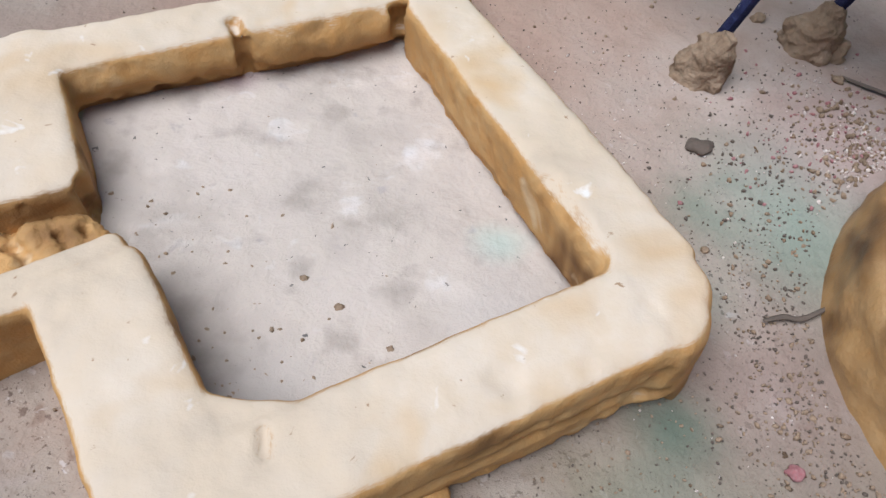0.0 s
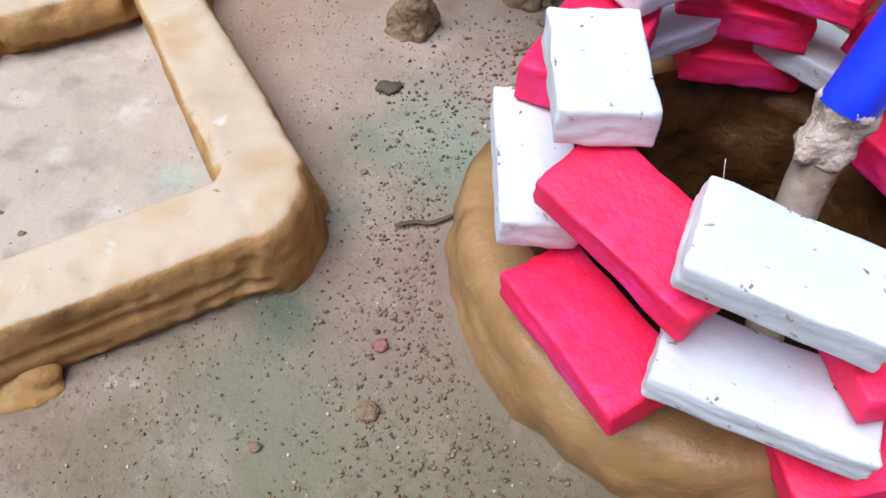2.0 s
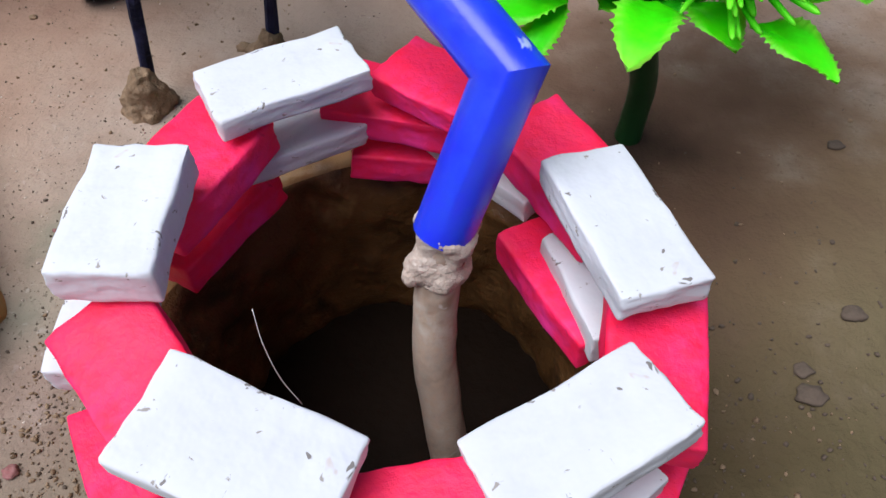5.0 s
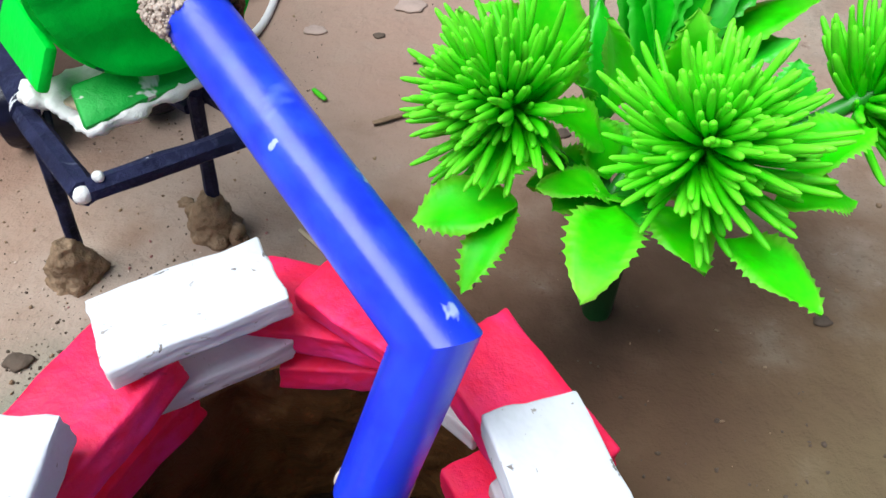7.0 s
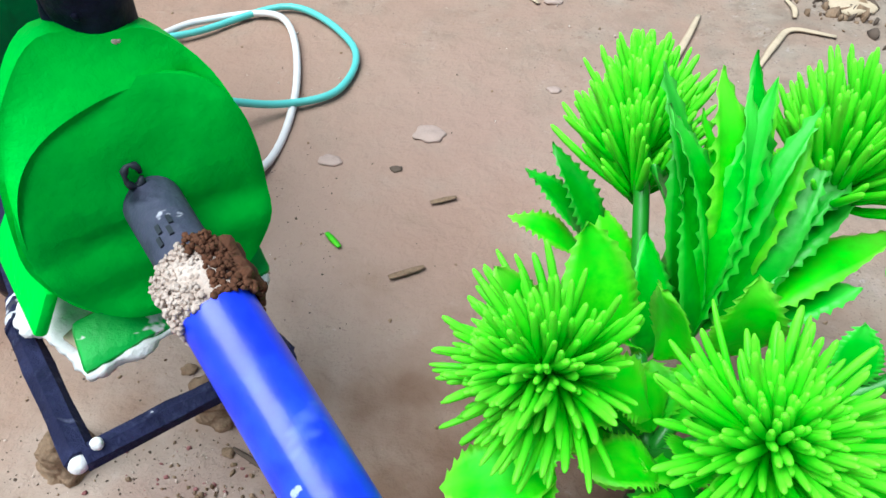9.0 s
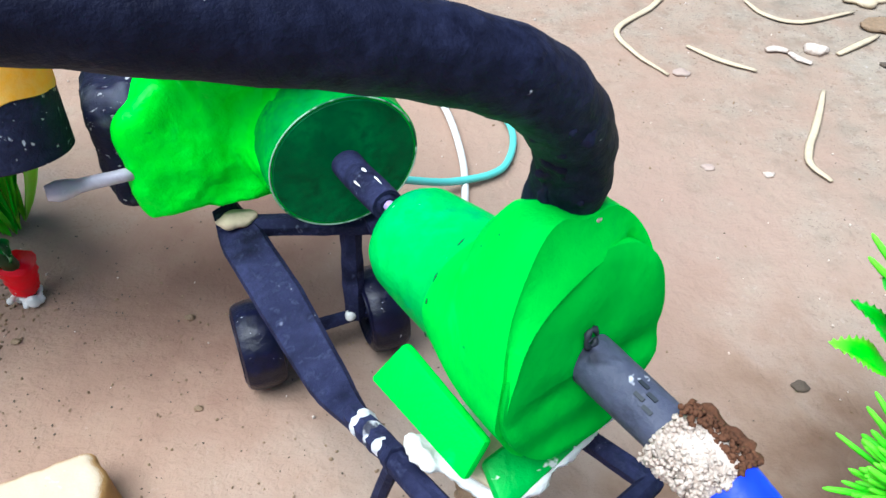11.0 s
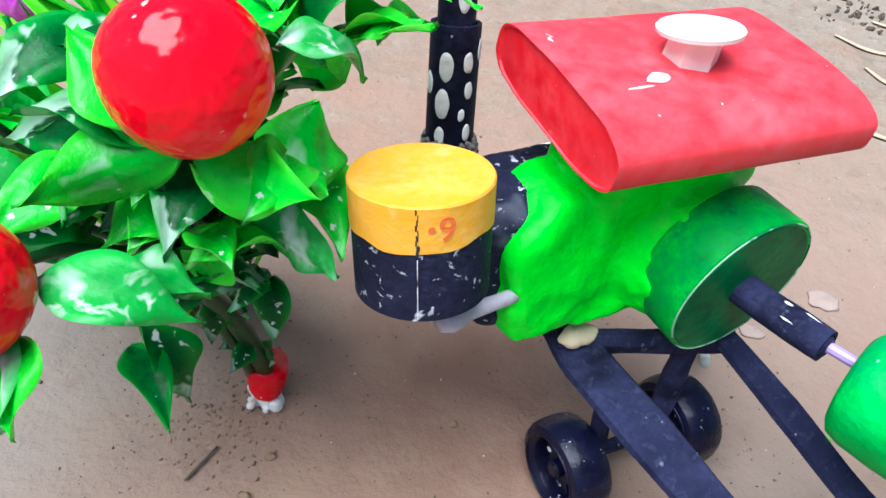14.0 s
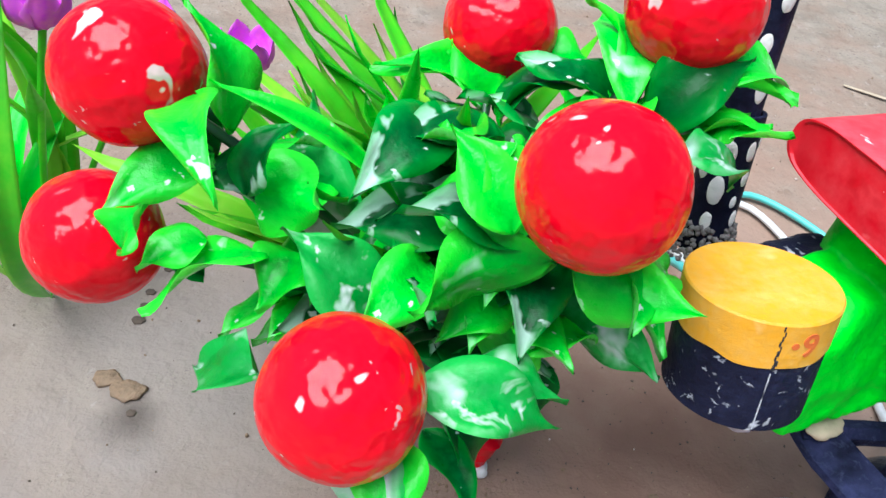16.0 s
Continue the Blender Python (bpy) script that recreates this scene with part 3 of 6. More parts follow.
ICO = bmesh.new()
bmesh.ops.create_icosphere(ICO, subdivisions=1, radius=1.0)
ICO_V = np.array([v.co[:] for v in ICO.verts])
ICO.verts.index_update()
ICO_F = np.array([[v.index for v in f.verts] for f in ICO.faces])
ICO.free()


def grains(places, lo, hi, seed):
    """A bmesh of rough little grains at the places."""
    rng = np.random.default_rng(seed)
    bm = bmesh.new()
    for p in places:
        r = lo + (hi - lo) * rng.random()
        v = ICO_V * (r * rng.uniform(0.6, 1.25, (12, 1))) + np.array(p)
        made = [bm.verts.new(q) for q in v]
        for f in ICO_F:
            bm.faces.new([made[k] for k in f])
    return bm


# ---- ground ----
WELL = Vector((15.7, 8.3, 0))


def ground_height(x, y):
    p = Vector((x, y, 0))
    return 0.10 * noise.noise(p * 0.16) + 0.07 * noise.noise(p * 0.7 + Vector((3, 1, 0))) + 0.02 * noise.noise(p * 2.6)


def make_ground():
    near_x, near_y = np.arange(-24, 44.01, 0.4), np.arange(-6, 70.01, 0.4)
    out = np.array([3.0, 8, 20, 50, 120, 300, 800, 2500, 9000])
    xs = np.concatenate([near_x[0] - out[::-1], near_x, near_x[-1] + out])
    ys = np.concatenate([near_y[0] - out[::-1], near_y, near_y[-1] + out])
    verts = [(x * CM, y * CM, ground_height(x, y) * CM) for y in ys for x in xs]
    w = len(xs)
    faces = []
    for j in range(len(ys) - 1):
        for i in range(w - 1):
            cx, cy = (xs[i] + xs[i + 1]) / 2, (ys[j] + ys[j + 1]) / 2
            if math.hypot(cx - WELL.x, cy - WELL.y) > 5.0:
                faces.append((j * w + i, j * w + i + 1, (j + 1) * w + i + 1, (j + 1) * w + i))
    me = bpy.data.meshes.new("ground")
    me.from_pydata(verts, [], faces)
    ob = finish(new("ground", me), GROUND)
    return tagged(ob, "dusty grey-brown trodden earth with stains, painted shade and crumbs", "ground", kind="structure")


make_ground()


# ---- clay water tank with its outlet channel ----
def wall_block(bm, a, b, width, high_a, high_b=None, foot=0.0, width_b=None):
    """One straight run of wall between two points of the plan; its top slopes from high_a to high_b, and its outer face spreads by foot at the ground."""
    high_b = high_a if high_b is None else high_b
    a, b = Vector((*a, 0)), Vector((*b, 0))
    d = (b - a).normalized()
    s = Vector((-d.y, d.x, 0)) * width / 2
    w = s * (width_b or width) / width
    o = Vector((d.y, -d.x, 0)) * foot
    lo = [bm.verts.new(v + Vector((0, 0, -0.4))) for v in (a + s, a - s + o, b - w + o, b + w)]
    hi = [bm.verts.new(v + Vector((0, 0, h))) for v, h in ((a + s, high_a), (a - s, high_a), (b - w, high_b), (b + w, high_b))]
    faces = [bm.faces.new(lo[::-1]), bm.faces.new(hi)] + [bm.faces.new((lo[i], lo[(i + 1) % 4], hi[(i + 1) % 4], hi[i])) for i in range(4)]
    bmesh.ops.bevel(bm, geom=list({e for f in faces for e in f.edges}), offset=0.2, segments=2, profile=0.5, affect="EDGES")
    return bm


def clay_tank():
    tank = thing("clay_tank", (0, 10.5, 0), "square open tank with thick tan clay walls and an outlet channel", "tank")
    runs = (("front_wall", (-3.3, 3.65), (5.0, 8.2), 1.95, 1.85, 1.95), ("side_wall", (5.35, 9.0), (0.2, 18.2), 2.0, 1.92, 1.5),
            ("back_wall", (1.3, 18.65), (-8.6, 13.9), 1.65, 1.45, 1.45))
    bm = bmesh.new()
    for name, a, b, width, h0, h1 in runs:
        wall_block(bm, a, b, width, h0, h1, 0.45 if name == "side_wall" else 0.15 if name == "front_wall" else 0.0, 1.7 if name == "side_wall" else None)
    tube(bm, [(5.1, 8.25, -0.4), (5.1, 8.25, 0.1), (5.12, 8.25, 1.7), (5.12, 8.25, 1.9)], [1.3, 1.28, 1.06, 0.9], 32)
    tube(bm, [(5.22, 8.8, -0.4), (5.22, 8.8, 0.1), (5.24, 8.8, 1.7), (5.24, 8.8, 1.9)], [1.35, 1.32, 1.06, 0.9], 32)
    tube(bm, [(0.6, 18.1, -0.4), (0.6, 18.1, 0.1), (0.6, 18.1, 1.3), (0.6, 18.1, 1.5)], [1.1, 1.1, 1.06, 0.85], 32)
    tube(bm, [(-8.3, 14.0, -0.4), (-8.3, 14.0, 0.1), (-8.3, 14.0, 1.3), (-8.3, 14.0, 1.48)], [1.1, 1.1, 1.06, 0.85], 32)
    # rolled sausage of clay along the inner face of the back wall, broken in the middle
    for a, b, r in (((-7.8, 13.8), (-4.2, 15.55), 0.56), ((-3.7, 15.75), (-0.6, 17.2), 0.57)):
        tube(bm, [Vector((*a, 0.8)).lerp(Vector((*b, 0.82)), i / 9) for i in range(10)], [r * (1 + 0.09 * math.sin(i * 1.7 + r * 9)) for i in range(10)], 18, lump=0.1)
    wall_block(bm, (-2.1, 3.3), (-5.35, 8.3), 2.1, 1.85)
    # the rounded inner corner between the two
    tri = ((-3.0, 6.0), (-2.6, 4.4), (-1.05, 5.95))
    lo, hi = ([bm.verts.new((x, y, z)) for x, y in tri] for z in (-0.4, 1.78))
    bm.faces.new(lo[::-1]), bm.faces.new(hi)
    for k in range(3):
        bm.faces.new((lo[k], lo[(k + 1) % 3], hi[(k + 1) % 3], hi[k]))
    wall_block(bm, (-4.6, 8.75), (-13.5, 3.1), 1.1, 1.75)
    wall_block(bm, (-9.0, 14.6), (-6.9, 10.2), 1.9, 1.5)
    wall_block(bm, (-6.3, 11.0), (-16.0, 6.4), 1.5, 1.45)
    wall_block(bm, (-6.0, 9.7), (-9.0, 8.1), 1.6, 0.35)
    dents = (((-3.85, 15.25, 1.5), (-3.75, 15.2, 0.2), 0.24, 0.34), ((-3.9, 15.35, 1.5), (-4.15, 15.8, 1.5), 0.2, 0.25), ((-0.1, 17.0, 1.4), (0.0, 16.95, 0.2), 0.2, 0.2), ((-6.6, 13.9, 0.5), (-5.0, 14.65, 0.3), 0.25, 0.12), ((2.1, 6.5, 1.95), (2.4, 6.45, 1.95), 0.28, 0.07), ((4.9, 8.0, 2.0), (5.0, 8.0, 2.0), 0.3, 0.06),
             ((-1.55, 5.4, 1.85), (-1.47, 4.98, 1.85), 0.12, 0.12), ((-6.0, 10.4, 1.2), (-6.2, 10.6, 0.3), 0.3, 0.3), ((-7.2, 10.0, 1.2), (-7.3, 10.0, 0.3), 0.25, 0.3),
             ((3.3, 11.0, 1.7), (4.2, 9.2, 1.8), 0.3, 0.12), ((-0.2, 16.9, 1.3), (-0.1, 17.2, 0.1), 0.25, 0.3), ((5.2, 7.2, 1.2), (4.9, 6.7, 0.3), 0.3, 0.12),
             ((0.6, 4.65, 1.0), (4.9, 7.0, 0.92), 0.15, 0.1), ((-2.4, 3.0, 0.5), (2.4, 5.6, 0.42), 0.16, 0.1), ((1.6, 5.2, 1.35), (3.4, 6.2, 1.3), 0.1, 0.06), ((4.2, 6.5, 0.5), (5.5, 7.2, 0.55), 0.16, 0.12),
             ((-3.0, 2.7, 0.05), (5.6, 7.2, 0.05), 0.26, 0.18), ((-8.0, 13.3, 0.08), (-0.2, 17.0, 0.08), 0.26, 0.24), ((-0.4, 17.0, 0.08), (4.0, 9.4, 0.08), 0.24, 0.16), ((-4.6, 14.9, 0.5), (-2.9, 15.7, 0.35), 0.22, 0.14))
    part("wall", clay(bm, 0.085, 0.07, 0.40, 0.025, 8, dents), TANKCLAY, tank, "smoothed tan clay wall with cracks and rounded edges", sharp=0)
    bm = bmesh.new()
    rows = [[bm.verts.new(Vector((-8.7, 13.6, 0)).lerp(Vector((0.0, 17.8, 0)), i / 40).lerp(Vector((-3.2, 4.3, 0)).lerp(Vector((4.4, 9.0, 0)), i / 40), j / 40)) for i in range(41)] for j in range(41)]
    for row in rows:
        for v in row:
            v.co.z = ground_height(v.co.x, v.co.y) + 0.05
    for a, b in zip(rows, rows[1:]):
        for i in range(40):
            bm.faces.new((a[i], a[i + 1], b[i + 1], b[i]))
    part("tank_floor", bm, FLOOR, tank, "dry pale dusty tank floor", sharp=0)
    bm = bmesh.new()
    rnd = random.Random(17)
    for x, y, r in ((-7.9, 9.2, 0.62), (-6.9, 9.55, 0.55), (-6.2, 9.85, 0.5), (-5.9, 9.55, 0.42), (-6.5, 9.15, 0.48), (-7.3, 8.8, 0.5), (-8.6, 8.7, 0.6)):
        bmesh.ops.create_icosphere(bm, subdivisions=2, radius=r, matrix=Matrix.Translation((x, y, 0.42)) @ Matrix.Rotation(rnd.uniform(0, 3), 4, "Z") @ Matrix.Diagonal((1.25, 0.85, 0.8, 1)))
    cracks = [(Vector((x, y, 1.0)), Vector((x + dx, y + dy, 0.3)), 0.13, 0.22) for x, y, dx, dy in ((-7.4, 9.6, 0.2, -0.7), (-6.5, 9.9, 0.1, -0.8), (-6.1, 9.9, 0.3, -0.4), (-8.2, 9.2, 0.3, -0.7))]
    part("cracked_fill", clay(bm, 0.07, 0.12, 1.6, 0.05, 1, cracks), CLAYSIDE, tank, "cracked lumps of clay in the mouth of the channel", sharp=0)
    bm = bmesh.new()
    for at, r in (((0.9, 4.6, 0), 0.35), ((0.5, 4.4, 0), 0.3), ((1.3, 4.75, 0), 0.25), ((0.7, 4.75, 0.15), 0.4), ((1.05, 4.95, 0.3), 0.38)):
        bmesh.ops.create_icosphere(bm, subdivisions=2, radius=r, matrix=Matrix.Translation(Vector(at)) @ Matrix.Diagonal((1.4, 1, 0.8, 1)))
    part("spilled_lump", clay(bm, 0.07, 0.05, 2.0, 0.02, 2), CLAYSIDE, tank, "clay lump squeezed out under the wall", sharp=0)
    return tank


clay_tank()


# ---- well: clay ring and painted bricks ----
def well():
    w = thing("well", WELL, "round clay well ringed with pink and white bricks", "well")
    bm = bmesh.new()
    profile = [(4.15, -4.0), (4.18, -2.4), (4.18, -1.5), (4.2, -0.8), (4.2, -0.2), (4.2, 0.3), (4.22, 0.8), (4.35, 1.3), (4.65, 1.68), (5.2, 1.78), (5.6, 1.75), (5.85, 1.6), (5.98, 1.3), (6.02, 0.95), (6.1, 0.7), (6.16, 0.35), (6.24, 0.1), (6.28, -0.4), (5.9, -1.0), (5.1, -4.0)]
    seg = 120
    rings = []
    for k in range(seg):
        a = 2 * math.pi * k / seg
        c, s = math.cos(a), math.sin(a)
        ring = []
        for i, (r, z) in enumerate(profile):
            wob = 0.26 * noise.noise(Vector((c * 1.6, s * 1.6, z * 0.5))) + 0.14 * noise.noise(Vector((c * 4, s * 4, z * 0.9))) + (0.16 if 13 <= i <= 16 else 0.07) * noise.noise(Vector((c * 9, s * 9, i * 0.5)))
            if i < 8:
                wob = 0.42 * noise.noise(Vector((c * 3.2, s * 3.2, z * 0.7))) + 0.2 * noise.noise(Vector((c * 8, s * 8, z * 1.4)))
            ring.append(bm.verts.new(WELL + Vector((c * (r + wob), s * (r + wob), z + 0.12 * noise.noise(Vector((c * 3, s * 3, 4 + i * 0.3)))))))
        rings.append(ring)
    for k in range(seg):
        a, b = rings[k], rings[(k + 1) % seg]
        for i in range(len(profile)):
            j = (i + 1) % len(profile)
            bm.faces.new((a[i], a[j], b[j], b[i]))
    bmesh.ops.subdivide_edges(bm, edges=bm.edges, cuts=1, use_grid_fill=True)
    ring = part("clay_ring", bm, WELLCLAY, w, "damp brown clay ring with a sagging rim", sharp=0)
    ring.data.materials.append(SHADEDWETCLAY)
    # inner faces take the wet clay that has the shade painted in
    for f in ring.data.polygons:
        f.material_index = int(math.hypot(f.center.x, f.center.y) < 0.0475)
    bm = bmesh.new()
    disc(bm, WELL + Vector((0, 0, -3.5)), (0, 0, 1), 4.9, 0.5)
    part("well_bottom", bm, DARK, w, "mud in the shaft, its dark shade painted in")

    def brick_mesh(name, material, seed, size=(3.05, 1.62, 0.84)):
        b = bmesh.new()
        box(b, Matrix.Identity(4), size, 0.065, 2)
        bmesh.ops.subdivide_edges(b, edges=[e for e in b.edges if e.calc_length() > 0.5], cuts=8, use_grid_fill=True)
        for v in b.verts:
            p = v.co * 0.9 + Vector((seed * 7.3, seed * 3.1, 0))
            v.co += Vector((noise.noise(p), noise.noise(p + Vector((9, 0, 0))), noise.noise(p + Vector((0, 9, 0))))) * 0.06
            v.co += v.co.normalized() * (0.04 * noise.noise(v.co * 4 + Vector((seed, 0, 0))) + 0.028 * noise.noise(v.co * 9 + Vector((0, seed, 0))))
        return shared(name, b, material, 50)

    bm = bmesh.new()
    tube(bm, smooth_path([(14.05, 6.6, 5.0), (14.12, 6.35, 4.4), (14.3, 6.1, 3.7), (14.6, 5.9, 3.1)], 5), 0.008, 5)
    part("thread", bm, WIRE, w, "fine pale thread hanging in the shaft", sharp=0)

    white = [brick_mesh("brick", WHITE, s) for s in range(4)]
    pink = [brick_mesh("brick", PINK, s + 10) for s in range(4)]
    # x, y, top height, heading, tilt along, tilt across, scales of length, width and thickness
    layers = (
        (white, "white painted clay brick", (
            (11.98, 7.86, 6.12, 90, 0, 1, 0.90, 1.01, 0.92), (14.38, 4.10, 5.63, -20, -11, 3, 0.99, 1.02, 0.81), (19.01, 4.56, 4.92, 29, 4, -6, 1.02, 1.01, 0.69),
            (20.01, 8.23, 5.32, -73, 4, -3, 1.09, 0.97, 0.70), (13.93, 11.58, 5.70, 29, -1, -1, 1.01, 1.04, 0.62),
            (11.05, 7.76, 4.05, 92, 3, 6, 1.11, 0.90, 0.90), (14.41, 3.31, 3.67, -22, -5, -4, 1.10, 1.00, 0.72), (18.96, 4.28, 2.94, 40, 4, -2, 1.02, 1.00, 0.88),
            (20.05, 8.52, 3.2, -73, 0, 0, 0.85, 0.95, 1.0), (18.11, 11.99, 3.19, -43, -2, 1, 0.99, 0.95, 0.75), (13.5, 11.82, 4.05, 29, -2, 3, 1.1, 1.0, 0.7))),
        (pink, "neon pink painted clay brick", (
            (12.60, 5.36, 5.02, -50, -6, 9, 1.08, 1.0, 0.85), (16.86, 3.59, 4.41, 8, 5, -1, 1.02, 1.0, 0.75), (20.42, 6.19, 4.35, 79, 2, 0, 0.98, 1.0, 1.0),
            (19.45, 10.43, 4.45, -60, -1, 1, 1.10, 1.05, 1.1), (15.98, 12.72, 4.18, -9, -6, 3, 1.0, 1.04, 0.90), (16.94, 12.01, 5.2, -41, 5, 6, 0.85, 0.9, 0.75),
            (12.22, 9.99, 5.0, 64, 0, 0, 1.0, 1.15, 0.95),
            (11.98, 4.75, 2.99, -59, 2, 1, 1.11, 1.0, 0.84), (16.53, 2.87, 2.57, 7, 8, -1, 1.08, 1.0, 1.0), (20.56, 5.62, 2.42, 67, 1, -2, 1.0, 0.95, 0.93),
            (19.5, 9.0, 2.7, -62, 0, 0, 1.0, 1.0, 1.0), (16.29, 12.86, 2.79, 3, -10, 3, 0.99, 1.0, 0.92), (11.95, 10.55, 3.0, 60, 0, 0, 1.0, 1.0, 1.0))),
    )
    for meshes, label, rows in layers:
        for i, (x, y, top, turn, along, across, sx, sy, sz) in enumerate(rows):
            m = pose(x, y, top - 0.43 * sz, across, -along, turn) @ Matrix.Diagonal((sx, sy, sz, 1))
            piece("brick", meshes[i % 4], w, m, label)
    return w


well()


# ---- suction pipe: stained lower end in the well, blue pipe to the pump ----
AX = Vector((0.611, -0.773, 0.17))       # pump axis, out of its face
FACE = Vector((12.7, 16.9, 8.95))


def suction_pipe():
    pipe = thing("suction_pipe", (17.0, 8.6, -3.0), "blue plastic suction pipe with a mitred bend and muddy lower end", "pipe")
    bm = bmesh.new()
    tube(bm, smooth_path([(17.1, 6.8, -3.4), (16.95, 7.4, -1.5), (16.75, 8.2, 1.1), (16.95, 8.75, 3.6), (17.05, 8.85, 4.3)]), 0.46, 20, lump=0.10)
    part("lower_pipe", bm, PIPEGREY, pipe, "mud-stained grey pipe end", sharp=0)
    bm = bmesh.new()
    tube(bm, smooth_path([(16.85, 8.6, 3.0), (16.9, 8.7, 3.4), (17.0, 8.8, 3.9), (17.08, 8.85, 4.25), (17.1, 8.87, 4.42)], 4), [0.47, 0.5, 0.56, 0.6, 0.58, 0.54, 0.52, 0.5, 0.52, 0.56, 0.6, 0.63, 0.63, 0.62, 0.6, 0.55, 0.48], 24, lump=0.3)
    bmesh.ops.create_icosphere(bm, subdivisions=2, radius=0.22, matrix=Matrix.Translation((16.4, 8.4, 3.35)))
    part("clay_collar", clay(bm, 0.06, 0.05, 2.5, 0.03, 2), SAND, pipe, "lumpy dried clay collar", sharp=0)
    bend, top = Vector((18.12, 9.7, 7.1)), Vector((14.5, 14.35, 9.1))
    bm = bmesh.new()
    mitred(bm, (17.0, 8.8, 4.15), bend, top + (top - bend).normalized() * 0.1, 0.565)
    part("blue_pipe", bm, BLUE, pipe, "glossy blue plastic pipe, scuffed at its mitre")
    mid = FACE + Vector((0.1, -0.1, 0.1))
    d = (mid - top).normalized()
    bm = bmesh.new()
    tube(bm, [top + d * 0.2, top + d * 1.2, mid - AX * 0.15, mid - AX * 0.5], [0.46, 0.47, 0.5, 0.52], 24, lump=0.05)
    stub = part("inlet_stub", bm, WORN, pipe, "black painted stub with worn lettering", sharp=0)
    u, v, _ = frame_of(d)
    bm = bmesh.new()
    for i, (s, a) in enumerate(((1.55, 1.0), (1.8, 1.15), (1.65, 1.45), (1.9, 1.6))):
        out = u * math.cos(a) + v * math.sin(a)
        box(bm, Matrix.Translation(top + d * s + out * 0.485) @ Matrix((d, out.cross(d), out)).transposed().to_4x4(), (0.2, 0.07, 0.03))
    part("worn_letter", bm, GREYINK, stub, "worn dark lettering")
    rnd = random.Random(8)
    at = []
    for i in range(1500):
        a, s = rnd.uniform(0, 6.283), rnd.uniform(-0.1, 1.2)
        r = 0.54 + 0.08 * rnd.random() + 0.05 * math.sin(3 * a + 2 * s)
        at.append(top + d * s + (u * math.cos(a) + v * math.sin(a)) * r)
    lee = Vector((0.8, 0.3, 0.45))
    lee = (lee - d * lee.dot(d)).normalized()
    soil = [q for q in at if (q - top - d * (q - top).dot(d)).normalized().dot(lee) > 0.5 + 0.25 * noise.noise(q * 3)]
    part("soil_crust", grains([q + lee * 0.03 for q in soil], 0.03, 0.07, 6), SOIL, pipe, "dark brown soil stuck to the joint", sharp=0)
    bm = grains([q for q in at if q not in soil], 0.025, 0.06, 5)
    tube(bm, [top - d * 0.1, top + d * 0.1, top + d * 0.6, top + d * 1.1, top + d * 1.25], [0.52, 0.57, 0.58, 0.54, 0.45], 18, lump=0.2)
    part("sandy_joint", bm, SAND, pipe, "crusty joint of glue and sand", sharp=0)
    bm = bmesh.new()
    w = (Vector((0.95, 0.25, 0.1)) - d * Vector((0.95, 0.25, 0.1)).dot(d)).normalized()
    for i in range(90):
        s = rnd.uniform(0.15, 1.1)
        o = (w + Vector((0, 0, rnd.uniform(-0.5, 0.75)))).normalized()
        bmesh.ops.create_icosphere(bm, subdivisions=1, radius=rnd.uniform(0.08, 0.15), matrix=Matrix.Translation(top + d * s + o * rnd.uniform(0.62, 0.72)))
    part("glue_lump", clay(bm, 0.06, 0.04, 2.5, 0.0, 1), SOIL, pipe, "dark brown glue lump", sharp=0)


suction_pipe()


